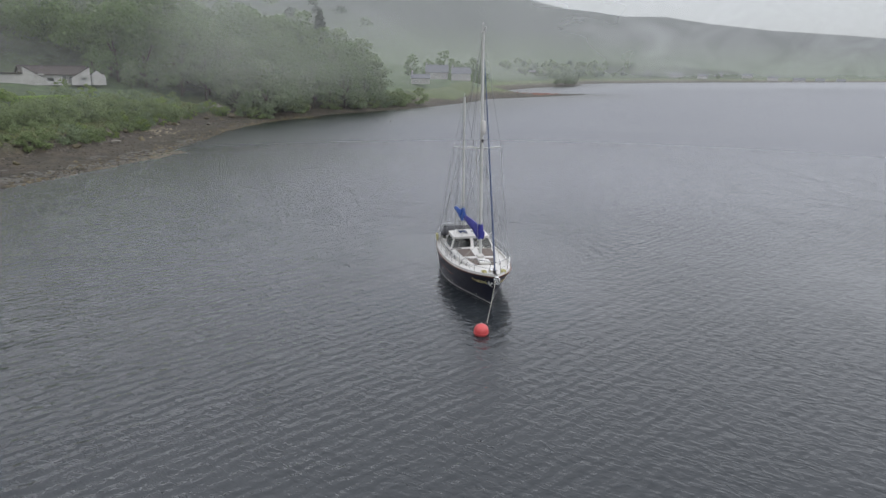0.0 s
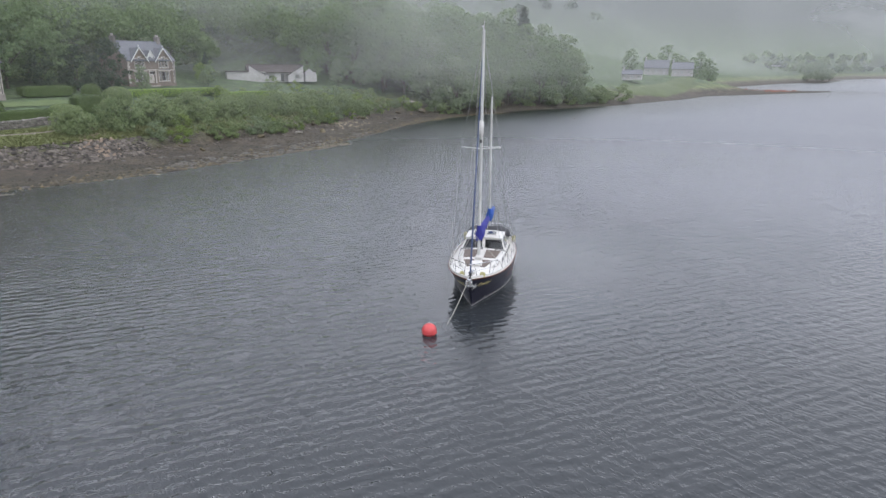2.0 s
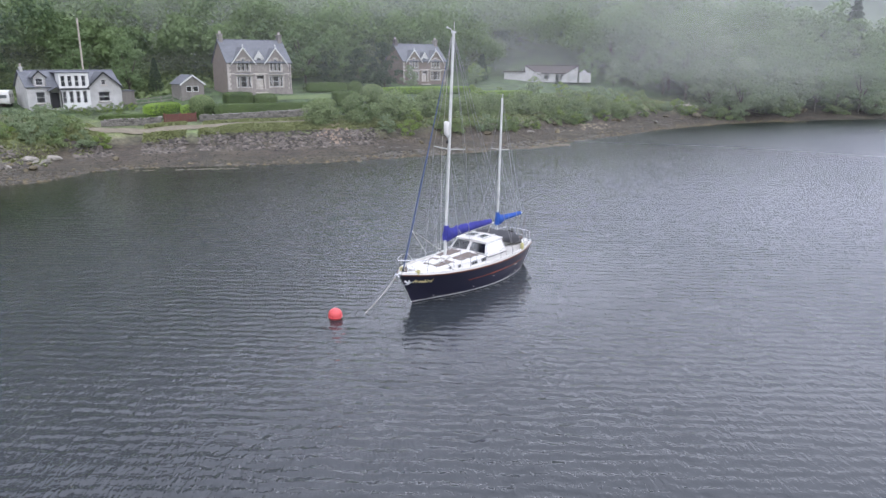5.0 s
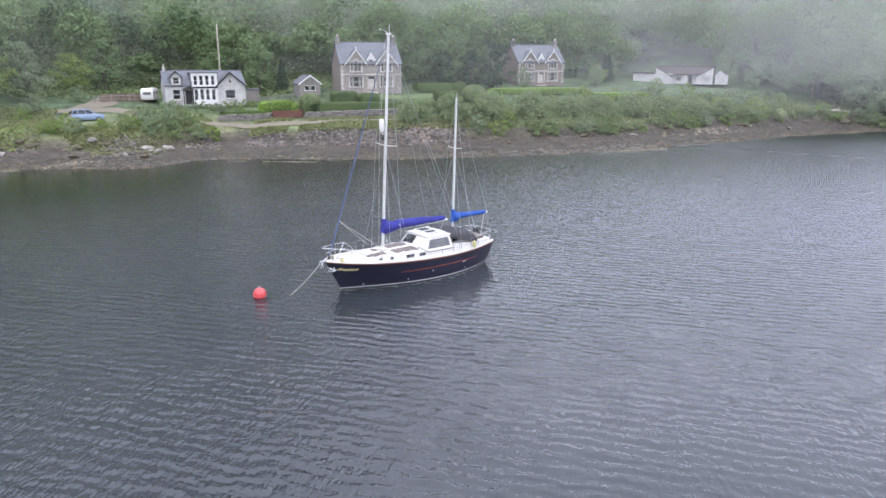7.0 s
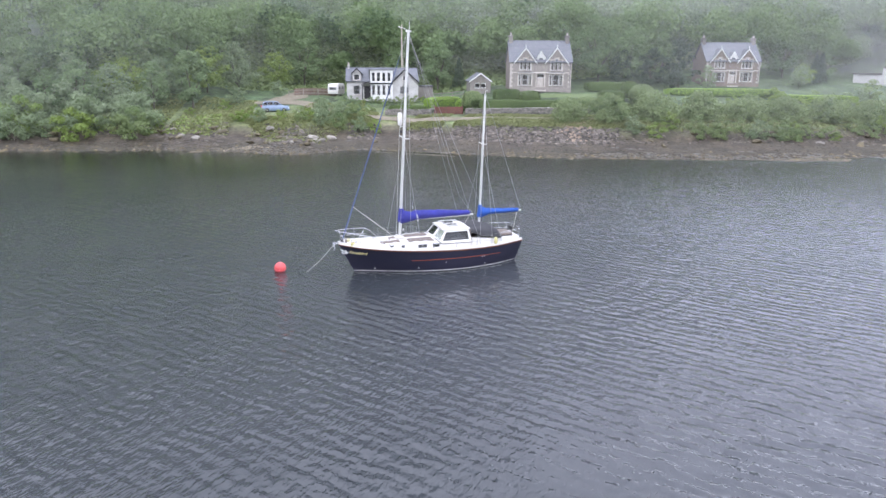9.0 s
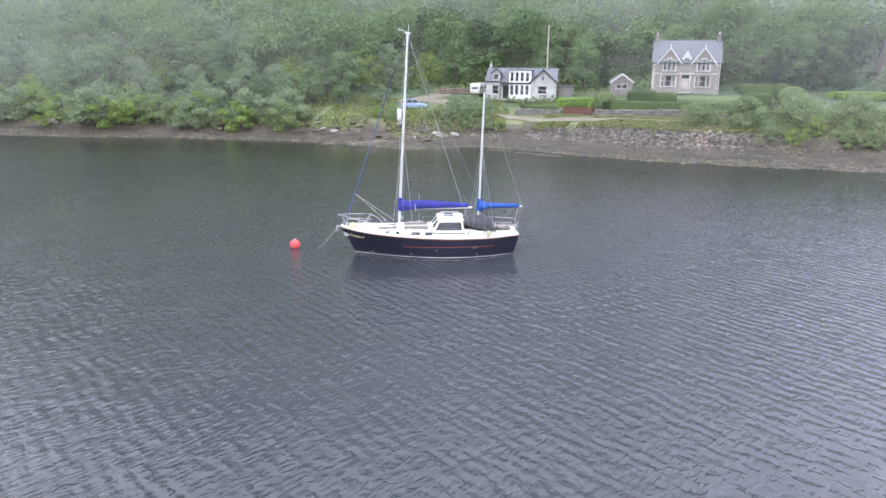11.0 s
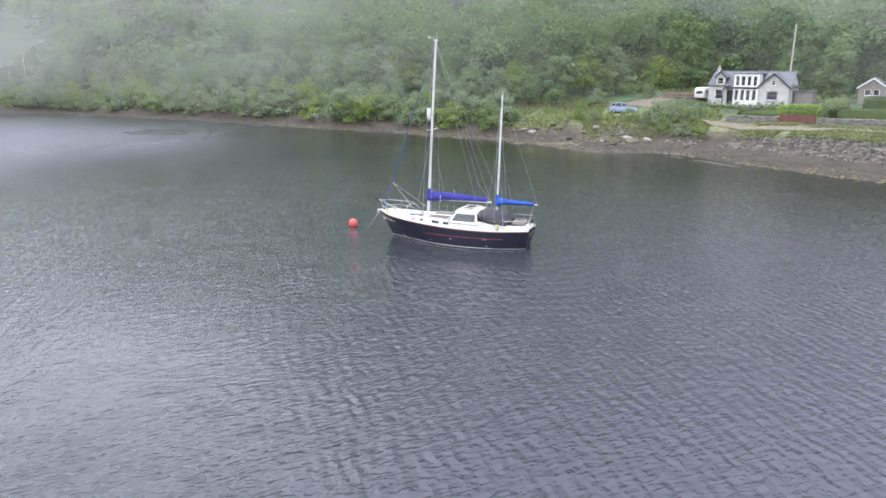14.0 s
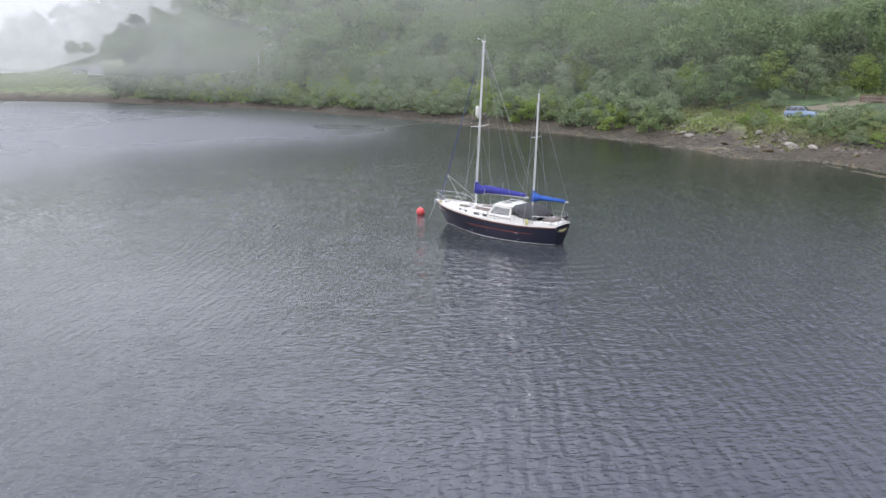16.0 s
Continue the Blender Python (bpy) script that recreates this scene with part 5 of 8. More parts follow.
def stone_villa(m, label, wall, side, scale=1.0):
    h = thing("house", label, "house", "houses along the shore", m)
    W, D, ZE, ZR = 10.6, 8.4, 4.75, 8.2
    gl, gr = 2.65, 8.0
    up = [(g + q, 3.4, 0.5, t - 3.4) for g in (gl, gr) for q, t in ((-0.95, 5.0), (-0.25, 5.32), (0.45, 5.0))]
    low = [(g + q, 0.85, b, 1.75) for g in (gl, gr) for q, b in ((-1.12, 0.42), (-0.5, 1.0), (0.7, 0.42))]
    door = (4.75, 0.0, 1.15, 2.75)
    part("front_wall", wall_panel(W, ZE, [(x, z, w, ZE - z) for x, z, w, _ in up] + low + [door]), wall, h)
    for x in (0.0, W):
        poly = [(x, 0.4, 0), (x, D, 0), (x, D, ZE), (x, D / 2, ZR), (x, 0.4, ZE + 0.25)]
        part("gable_end", Geo().prism(poly, (0, 0, 0), (0.4 if x == 0 else -0.4, 0, 0)), side, h)
    part("back_wall", Geo().box((W / 2, D - 0.2, ZE / 2), (W - 0.8, 0.4, ZE), 0.02), side, h)
    part("plinth", Geo().box((W / 2, -0.06, 0.0), (W + 0.14, 0.16, 1.0), 0.02), wall, h)
    roof = pitched(h, "slate_roof", 0, W, 0, D, ZE, ZR, M_SLATE, 0.18, 0.14, "blue-grey slate roof")
    for gx_ in (gl, gr):
        front_gable(h, gx_, 3.6, 0.0, 3.4, 4.75, 7.05, wall, M_SLATE, M_WHITEPAINT, holes=[(x, ZE, w, z + hh - ZE) for x, z, w, hh in up if abs(x - gx_) < 1.5], zc=5.42)
    front_gable(h, 5.33, 1.45, 0.25, 2.6, 5.45, 6.55, M_WHITEPAINT, M_SLATE, M_WHITEPAINT, 0.12, 0.12)
    part("dormer_front", wall_panel(1.4, 0.95, [(4.93, 4.85, 0.8, 0.65)], 0.2, 4.63, 4.72, 0.24), M_WHITEPAINT, h)
    for sx in (4.66, 6.0):
        part("dormer_cheek", Geo().box((sx, 1.2, 5.1), (0.1, 1.7, 0.95), 0.01), M_SLATE, h)
    sash(h, 4.93, 4.85, 0.8, 0.65, 0.22, sill=False)
    for q in up:
        sash(h, *q, surround=M_DRESSED)
    for q in low:
        sash(h, *q, surround=M_DRESSED)
    for g_ in (gl, gr):
        part("bay_cornice", Geo().box((g_, -0.08, 2.86), (3.1, 0.3, 0.2), 0.04), M_DRESSED, h)
        part("bay_lead", Geo().box((g_, -0.05, 3.0), (2.9, 0.24, 0.1), 0.03), M_SLATE, h)
        part("gable_finial", Geo().lathe([(0.05, 0), (0.04, 0.3), (0.07, 0.4), (0, 0.5)], (g_, -0.1, 7.1), 6), M_WHITEPAINT, h)
    part("string_course", Geo().box((W / 2, -0.03, 2.98), (W, 0.1, 0.16), 0.02), M_DRESSED, h)
    dr = part("front_door", Geo().box((5.325, 0.24, 1.05), (1.05, 0.08, 2.05), 0.02), M_DRESSED, h, "pale panelled front door")
    for px in (5.05, 5.6):
        for pz, ph in ((0.55, 0.7), (1.5, 0.8)):
            part("door_panel", Geo().box((px, 0.19, pz), (0.36, 0.04, ph), 0.015), M_DRESSED, dr)
    part("door_handle", Geo().lathe([(0.03, 0), (0.04, 0.02), (0, 0.05)], (5.72, 0.17, 1.05), 6), M_STEEL, dr)
    fan = part("fanlight", Geo().box((5.325, 0.22, 2.12), (1.15, 0.08, 0.08), 0.01).box((5.325, 0.22, 2.7), (1.15, 0.08, 0.08), 0.01), M_WHITEPAINT, h)
    part("pane", Geo().box((5.325, 0.24, 2.41), (1.05, 0.012, 0.52), 0), M_GLASS, fan).visible_shadow = False
    for cx, cz, sx, sz in ((4.62, 1.4, 0.26, 2.9), (6.03, 1.4, 0.26, 2.9), (5.325, 2.95, 1.7, 0.26)):
        part("door_surround", Geo().box((cx, -0.03, cz), (sx, 0.14, sz), 0.02), M_DRESSED, h)
    part("door_step", Geo().box((5.325, -0.45, -0.06), (1.9, 0.8, 0.18), 0.02), M_DRESSED, h)
    chimney(h, 0.35, D / 2, ZR - 0.7, 9.1, M_STONE)
    chimney(h, W - 0.35, D / 2, ZR - 0.7, 9.1, M_STONE)
    part("footing", Geo().box((W / 2, D / 2, -0.7), (W - 0.1, D - 0.1, 1.3), 0.02), side, h)
    part("gutter", Geo().tube([(-0.1, -0.25, ZE - 0.12), (0.55, -0.25, ZE - 0.12)], 0.06, 6), M_BLACKPAINT, h)
    part("downpipe", Geo().tube([(W - 0.25, -0.1, ZE - 0.1), (W - 0.25, -0.1, 0.1)], 0.045, 6), M_BLACKPAINT, h)
    # corner stones, one by one
    qm = [Geo().box((0, 0, 0), (0.52, 0.1, 0.34), 0.02), Geo().box((0, 0, 0), (0.34, 0.1, 0.34), 0.02)]
    qme = []
    for g in qm:
        me = bpy.data.meshes.new("quoin")
        me.from_pydata(g.v, [], g.f)
        me.materials.append(M_DRESSED)
        qme.append(me)
    for x, sgn in ((0, 1), (W, -1)):
        for i in range(12):
            ob = new("quoin", qme[i % 2])
            ob.parent = h
            ob.location = (x + sgn * (0.26 if i % 2 == 0 else 0.17), -0.015, 0.68 + i * 0.355)
    h.scale = (scale, scale, scale)
    return h


stone_villa(place_at(36.8, 70.4, 6.4, -19.8), "two-storey grey sandstone villa with slate roof and white gables", M_ASHLAR, M_BROWNSTONE, 0.93)
stone_villa(place_at(71.4, 66.0, 7.1, -21), "two-storey brown stone villa half hidden by trees", M_BROWNSTONE, M_BROWNSTONE, 0.86)


def white_villa(m):
    h = thing("house", "white harled cottage villa with grey slate roof and black trim", "house", "houses along the shore", m)
    W, D, ZE, ZR = 11.4, 8.0, 2.75, 4.7
    holes = [(1.0, 0.7, 1.1, 1.45), (2.75, 0.0, 1.0, 2.1)]
    part("front_wall", wall_panel(3.75, ZE, holes), M_HARL, h)
    bay = [(3.95 + i * 0.83, 0.6, 0.58, 1.6) for i in range(4)] + [(3.95 + i * 0.83, 2.75, 0.58, 1.45) for i in range(4)]
    part("bay_wall", wall_panel(3.6, 4.5, bay, 0.3, 3.75, 0, -0.55), M_WHITEPAINT, h)
    part("bay_cheek", Geo().box((3.85, 0.6, 2.25), (0.2, 1.7, 4.5), 0.01), M_WHITEPAINT, h)
    part("bay_cheek", Geo().box((7.25, 0.6, 2.25), (0.2, 1.7, 4.5), 0.01), M_WHITEPAINT, h)
    part("bay_roof", Geo().box((5.55, 1.4, 4.58), (4.0, 4.1, 0.16), 0.04), M_SLATE, h)
    part("bay_band", Geo().box((5.55, -0.58, 2.46), (3.6, 0.08, 0.26), 0.01), M_BLACKPAINT, h)
    for q in bay:
        sash(h, *q, y=-0.55, frame_mat=M_WHITEPAINT, sill=False)
    gw = [(8.45, 0.75, 1.5, 1.3), (8.95, 2.95, 0.6, 0.7)]
    part("gable_front", wall_panel(4.1, 2.75, [gw[0]], 0.35, 7.35, 0, -0.25), M_HARL, h)
    part("gable_peak", wall_panel(1.9, 0.95, [gw[1]], 0.3, 8.3, 2.75, -0.25), M_HARL, h)
    for pts in ([(7.35, 2.75), (8.3, 2.75), (8.3, 3.7)], [(10.2, 2.75), (11.45, 2.75), (10.2, 3.7)], [(8.3, 3.7), (10.2, 3.7), (9.25, 4.5)]):
        part("gable_peak", Geo().prism([(x, -0.25, z) for x, z in pts], (0, 0, 0), (0, 0.3, 0)), M_HARL, h)
    g = Geo()
    g.slab([(7.05, -0.5, 2.5), (9.25, -0.5, 4.6), (9.25, 4.2, 4.6), (7.05, 4.2, 2.5)], 0.12)
    g.slab([(9.25, -0.5, 4.6), (11.65, -0.5, 2.5), (11.65, 7.8, 2.5), (9.25, 7.8, 4.6)], 0.12)
    part("gable_roof", g, M_SLATE, h)
    for a, b in (((7.05, 2.5), (9.25, 4.6)), ((11.65, 2.5), (9.25, 4.6))):
        part("barge_board", Geo().prism([(a[0], -0.52, a[1] - 0.12), (b[0], -0.52, b[1] - 0.12), (b[0], -0.52, b[1] + 0.12), (a[0], -0.52, a[1] + 0.12)], (0, -0.05, 0), (0, 0, 0)), M_BLACKPAINT, h)
    sash(h, *gw[0], y=-0.25)
    sash(h, *gw[1], y=-0.25)
    sash(h, 1.0, 0.7, 1.1, 1.45)
    part("front_door", Geo().box((3.25, 0.22, 1.0), (0.95, 0.07, 2.0), 0.02), M_BLACKPAINT, h, "dark front door")
    g = Geo().slab([(2.35, -1.3, 2.25), (3.25, -1.3, 2.75), (3.25, 0.2, 2.75), (2.35, 0.2, 2.25)], 0.09).slab([(3.25, -1.3, 2.75), (3.85, -1.3, 2.3), (3.85, 0.2, 2.3), (3.25, 0.2, 2.75)], 0.09)
    porch = part("porch_roof", g, M_SLATE, h)
    for px in (2.45, 3.7):
        part("porch_post", Geo().box((px, -1.2, 1.12), (0.13, 0.13, 2.25), 0.02), M_BLACKPAINT, porch)
    for x in (0.0, W):
        part("gable_end", Geo().prism([(x, 0.4, 0), (x, D, 0), (x, D, ZE), (x, D / 2, ZR), (x, 0.4, ZE + 0.15)], (0, 0, 0), (0.35 if x == 0 else -0.35, 0, 0)), M_HARL, h)
    part("back_wall", Geo().box((W / 2, D - 0.2, ZE / 2), (W - 0.7, 0.4, ZE), 0.02), M_HARL, h)
    pitched(h, "slate_roof", 0, W, 0, D, ZE, ZR, M_SLATE, 0.2, 0.12)
    part("dormer_front", wall_panel(1.5, 1.35, [(1.15, 2.95, 0.9, 0.95)], 0.2, 0.85, 2.65, 0.1), M_HARL, h)
    front_gable(h, 1.6, 1.5, 0.1, 2.8, 4.0, 4.75, M_HARL, M_SLATE, M_BLACKPAINT, 0.1, 0.12)
    for sx in (0.9, 2.3):
        part("dormer_cheek", Geo().box((sx, 1.2, 3.3), (0.1, 2.2, 1.4), 0.01), M_SLATE, h)
    sash(h, 1.15, 2.95, 0.9, 0.95, y=0.08)
    chimney(h, 0.3, D / 2, ZR - 0.5, 5.15, M_HARL, 0.36, 0.7, 1)
    part("footing", Geo().box((W / 2, D / 2, -0.6), (W - 0.1, D - 0.1, 1.2), 0.02).box((5.55, 0.1, -0.6), (3.5, 1.1, 1.18), 0.02).box((9.4, 0.1, -0.6), (4.0, 0.6, 1.16), 0.02), M_HARL, h)
    annex = part("annex", Geo().box((12.9, 5.0, 0.95), (2.6, 3.0, 1.9), 0.05), M_GREYWOOD, h, "grey timber lean-to")
    part("annex_roof", Geo().box((12.9, 5.0, 1.96), (2.9, 3.3, 0.12), 0.04), M_SLATE, annex)
    return h


white_villa(place_at(11.9, 78.3, 4.85, -12.9))


def garden_shed(m):
    h = thing("shed", "small grey timber gabled outbuilding with white barge boards", "shed", "", m)
    part("front_wall", wall_panel(3.4, 1.75, [(0.75, 0.55, 0.85, 0.85), (1.75, 0.55, 0.85, 0.85)], 0.15), M_GREYWOOD, h)
    for x in (0.0, 3.4):
        part("side_wall", Geo().box((x + (0.07 if x == 0 else -0.07), 2.1, 0.87), (0.14, 3.9, 1.75), 0.01), M_GREYWOOD, h)
    part("back_wall", Geo().box((1.7, 4.1, 0.87), (3.4, 0.14, 1.75), 0.01), M_GREYWOOD, h)
    part("footing", Geo().box((1.7, 2.1, -0.6), (3.3, 4.0, 1.25), 0.02), M_STONE, h)
    front_gable(h, 1.7, 3.4, 0.0, 4.3, 1.75, 2.95, M_GREYWOOD, M_SLATE, M_WHITEPAINT, 0.14)
    for x in (0.75, 1.75):
        sash(h, x, 0.55, 0.85, 0.85, y=-0.08, bars=False, sill=False)
    return h


garden_shed(place_at(31.75, 74.8, 6.0, -13))


def bungalow(m):
    h = thing("house", "low white bungalow with brown tiled roof and sloping gables", "house", "houses along the shore", m)
    W, D = 11.2, 7.5
    holes = [(3.9, 0.6, 1.3, 0.9), (6.4, 0.0, 0.95, 1.7), (7.5, 0.3, 0.7, 1.4)]
    part("front_wall", wall_panel(W, 1.9, holes, 0.3), M_HARL, h)
    for x, z, w, hh in holes:
        sash(h, x, z, w, hh, bars=False, sill=False)
    for a, b in ((0.0, 3.3), (W, W - 3.3)):
        part("wing_wall", Geo().prism([(a, -0.9, 0), (b, -0.9, 0), (b, -0.9, 1.35), (a, -0.9, 3.35)], (0, 0, 0), (0, 0.9, 0)), M_HARL, h, "white half-gable wall")
        part("verge", Geo().prism([(a, -1.0, 3.35), (b, -1.0, 1.35), (b, -1.0, 1.47), (a, -1.0, 3.47)], (0, 0, 0), (0, 1.0, 0)), M_BROWNTILE, h)
    part("wing_window", Geo().box((W - 1.2, -0.92, 1.15), (1.1, 0.06, 0.8), 0.01), M_GLASS, h)
    for x in (0.15, W - 0.15):
        part("gable_end", Geo().prism([(x, 0.3, 0), (x, D, 0), (x, D, 1.9), (x, D / 2, 3.3), (x, 0.3, 1.9)], (-0.15, 0, 0), (0.15, 0, 0)), M_HARL, h)
    part("back_wall", Geo().box((W / 2, D - 0.15, 0.95), (W - 0.6, 0.3, 1.9), 0.01), M_HARL, h)
    pitched(h, "tiled_roof", 0, W, 0, D, 1.95, 3.4, M_BROWNTILE, 0.3, 0.12)
    side = part("side_wing", Geo().box((W + 1.6, 1.6, 1.0), (2.4, 3.2, 2.0), 0.03), M_HARL, h)
    part("side_wing_wall", Geo().prism([(W + 0.6, -0.1, 0), (W + 2.9, -0.1, 0), (W + 2.9, -0.1, 1.5), (W + 1.4, -0.1, 2.7), (W + 0.6, -0.1, 2.2)], (0, -0.1, 0), (0, 0.1, 0)), M_HARL, side)
    part("side_wing_roof", Geo().box((W + 1.6, 1.7, 2.1), (2.7, 3.5, 0.18), 0.04), M_BROWNTILE, side)
    gar = part("garage", wall_panel(4.2, 2.1, [(0.9, 0, 2.5, 1.85)], 0.25, -4.6, 0, -1.0), M_HARL, h, "white garage with a dark doorway")
    part("garage_side", Geo().box((-4.5, 1.6, 1.0), (0.2, 5.0, 2.0), 0.01).box((-0.5, 1.6, 1.0), (0.2, 5.0, 2.0), 0.01).box((-2.5, 4.0, 1.0), (3.8, 0.2, 2.0), 0.01), M_HARL, gar)
    part("garage_roof", Geo().box((-2.5, 1.5, 2.2), (4.7, 5.6, 0.18), 0.04), M_BROWNTILE, gar)
    return h


bungalow(place_at(107.6, 62.0, 6.95, -61))


def plain_cottage(m, label, w, d, ze, zr, windows, roof):
    h = thing("house", label, "house", "houses across the bay", m)
    holes = [(w * (i + 0.5) / windows - 0.45, ze * 0.35, 0.9, ze * 0.42) for i in range(windows)]
    part("front_wall", wall_panel(w, ze, holes, 0.3), M_HARL, h)
    for q in holes:
        sash(h, *q, bars=False, sill=False)
    for x in (0.15, w - 0.15):
        part("gable_end", Geo().prism([(x, 0.3, 0), (x, d, 0), (x, d, ze), (x, d / 2, zr), (x, 0.3, ze)], (-0.15, 0, 0), (0.15, 0, 0)), M_HARL, h)
    part("back_wall", Geo().box((w / 2, d - 0.15, ze / 2), (w - 0.6, 0.3, ze), 0.01), M_HARL, h)
    pitched(h, "roof", 0, w, 0, d, ze, zr, roof, 0.2, 0.12)
    chimney(h, 0.35, d / 2, zr - 0.4, zr + 0.9, M_HARL, 0.5, 0.8, 1)
    return h


for x, y, deg, lab, w, d, ze, zr, nw, rf in (
        (214.5, -22, -97, "low white cottage on the shore of the bay", 6.5, 5, 1.9, 3.2, 3, M_SLATE),
        (268, -34.5, -98, "white house with a steep grey roof beyond the bay", 9.5, 8, 2.8, 5.8, 3, M_SLATE),
        (262, -44.5, -100, "pale grey house beyond the misty bay", 8, 8, 2.8, 5.2, 3, M_SLATE),
        (330, -55, -110, "distant white house in the mist", 12, 7, 3.0, 5.6, 3, M_SLATE),
        (-236.5, 76.6, -28, "white farmhouse at the edge of a pale field", 7, 5, 2.7, 4.3, 2, M_SLATE),
        (-243, 73.6, 66, "low white outhouse beside the farmhouse", 6, 4, 2.0, 3.0, 2, M_SLATE)):
    plain_cottage(place_at(x, y, ground_at(x, y) + 0.1, deg), lab, w, d, ze, zr, nw, rf)
rf_ = random.Random(8)
for i in range(9):
    t = i / 8
    x, y = 712 + 120 * t + rf_.uniform(-12, 12), -330 - 330 * t
    plain_cottage(place_at(x, y, ground_at(x, y), -120), "distant white house on the far shore", rf_.uniform(9, 15), 7, 3, 5.6, 3, M_SLATE)


def caravan(m):
    c = thing("caravan", "cream touring caravan parked beside the white cottage", "caravan", "", m)
    r = []
    for x, z0, z1 in ((0, 0.62, 1.95), (0.1, 0.48, 2.3), (0.5, 0.42, 2.48), (3.9, 0.42, 2.48), (4.2, 0.48, 2.25), (4.3, 0.7, 1.8)):
        r.append([(x, -1.05, z0), (x, -1.08, (z0 + z1) / 2), (x, -1.06, z1 - 0.14), (x, -0.98, z1 - 0.03), (x, 0, z1 + 0.02), (x, 0.98, z1 - 0.03), (x, 1.06, z1 - 0.14), (x, 1.08, (z0 + z1) / 2), (x, 1.05, z0)])
    b = part("body", Geo().loft(r), M_GEL, c, "", 40)
    for x in (0.6, 2.6):
        part("window", Geo().box((x + 0.4, -1.07, 1.65), (1.0, 0.05, 0.55), 0.02), M_TINT, b)
    for sgn in (-1, 1):
        w = part("wheel", Geo().tube([(2.2, sgn * 0.85, 0.33), (2.2, sgn * 1.05, 0.33)], 0.33, 14), M_RUBBER, c)
        part("hub", Geo().tube([(2.2, sgn * 1.05, 0.33), (2.2, sgn * 1.07, 0.33)], 0.18, 10), M_STEEL, w)
    part("end_window", Geo().box((-0.01, 0, 1.55), (0.05, 1.4, 0.5), 0.02), M_TINT, b)
    part("tow_bar", Geo().tube([(4.2, 0, 0.5), (5.3, 0, 0.5), (5.3, 0, 0.0)], 0.05, 6), M_STEEL, c)
    return c


caravan(pose(10.4, 82.4, ground_at(10.4, 83) + 0.1, 0, 0, 60) @ Matrix.Scale(0.82, 4))


def car(m):
    c = thing("car", "light blue five-door hatchback parked on the grassy bank", "car", "", m)
    L = ((0.0, 0.35, 0.78, 0.70), (0.1, 0.24, 0.86, 0.80), (0.9, 0.2, 0.98, 0.86), (1.25, 0.2, 1.02, 0.87), (2.9, 0.2, 1.02, 0.87), (3.85, 0.24, 0.98, 0.84), (4.05, 0.36, 0.88, 0.76))
    r = []
    for x, z0, z1, w in L:
        r.append([(x, -w + 0.06, z0), (x, -w, z0 + 0.12), (x, -w, z0 + 0.42), (x, -w + 0.05, z1 - 0.03), (x, -w + 0.14, z1), (x, w - 0.14, z1), (x, w - 0.05, z1 - 0.03), (x, w, z0 + 0.42), (x, w, z0 + 0.12), (x, w - 0.06, z0)])
    b = part("body", Geo().loft(r), M_CARBLUE, c, "light blue painted body", 35)
    cab = []
    for x, z, w in ((0.95, 1.0, 0.8), (1.6, 1.46, 0.64), (2.0, 1.55, 0.62), (3.3, 1.53, 0.61), (3.75, 1.36, 0.62), (3.95, 1.0, 0.78)):
        cab.append((x, z, w))
    g = Geo().loft([[(x, -w, z), (x, -w + 0.1, z + 0.05), (x, w - 0.1, z + 0.05), (x, w, z), (x, w - 0.06, z - 0.04), (x, -w + 0.06, z - 0.04)] for x, z, w in cab[1:5]])
    part("roof", g, M_CARBLUE, c, "", 40)
    gl = [("windscreen", [(1.0, -0.76, 1.0), (1.0, 0.76, 1.0), (1.62, 0.6, 1.47), (1.62, -0.6, 1.47)]), ("rear_window", [(3.98, 0.72, 1.02), (3.98, -0.72, 1.02), (3.72, -0.58, 1.4), (3.72, 0.58, 1.4)])]
    for nm, q in gl:
        part(nm, Geo().slab(q, 0.012), M_TINT, c, "dark car glass")
    for sgn in (-1, 1):
        for x0, x1, t0, t1 in ((1.15, 2.15, 1.72, 2.2), (2.25, 3.1, 2.28, 3.05), (3.18, 3.8, 3.12, 3.55)):
            part("side_window", Geo().slab([(x0, sgn * 0.84, 1.02), (x1, sgn * 0.84, 1.02), (t1, sgn * 0.65, 1.45), (t0, sgn * 0.65, 1.45)], 0.012 * sgn), M_TINT, c, "dark car glass")
        for x0, xt in ((1.05, 1.66), (2.2, 2.24), (3.14, 3.08), (3.88, 3.62)):
            part("pillar", Geo().tube([(x0, sgn * 0.83, 1.0), (xt, sgn * 0.65, 1.47)], 0.035, 6), M_CARBLUE, c)
        part("headlight", Geo().box((0.1, sgn * 0.6, 0.66), (0.24, 0.3, 0.17), 0.05), M_LAMPCLEAR, c, "clear headlight")
        part("tail_light", Geo().box((3.98, sgn * 0.7, 0.8), (0.14, 0.16, 0.3), 0.04), M_BUOY, c, "red tail light")
        part("wing_mirror", Geo().box((1.4, sgn * 0.95, 1.05), (0.16, 0.2, 0.13), 0.04), M_CARBLUE, c)
        for x in (0.75, 3.25):
            w = part("wheel", Geo().tube([(x, sgn * 0.68, 0.3), (x, sgn * 0.7, 0.3), (x, sgn * 0.86, 0.3), (x, sgn * 0.89, 0.3)], [0.26, 0.31, 0.31, 0.26], 16), M_RUBBER, c, "black tyre")
            part("rim", Geo().tube([(x, sgn * 0.87, 0.3), (x, sgn * 0.9, 0.3)], [0.2, 0.17], 10), M_STEEL, w, "silver wheel rim")
    part("number_plate", Geo().box((4.06, 0, 0.55), (0.03, 0.5, 0.11), 0.01), M_GEL, c)
    part("bumper", Geo().box((0.0, 0, 0.4), (0.16, 1.5, 0.22), 0.06), M_CARBLUE, c)
    return c


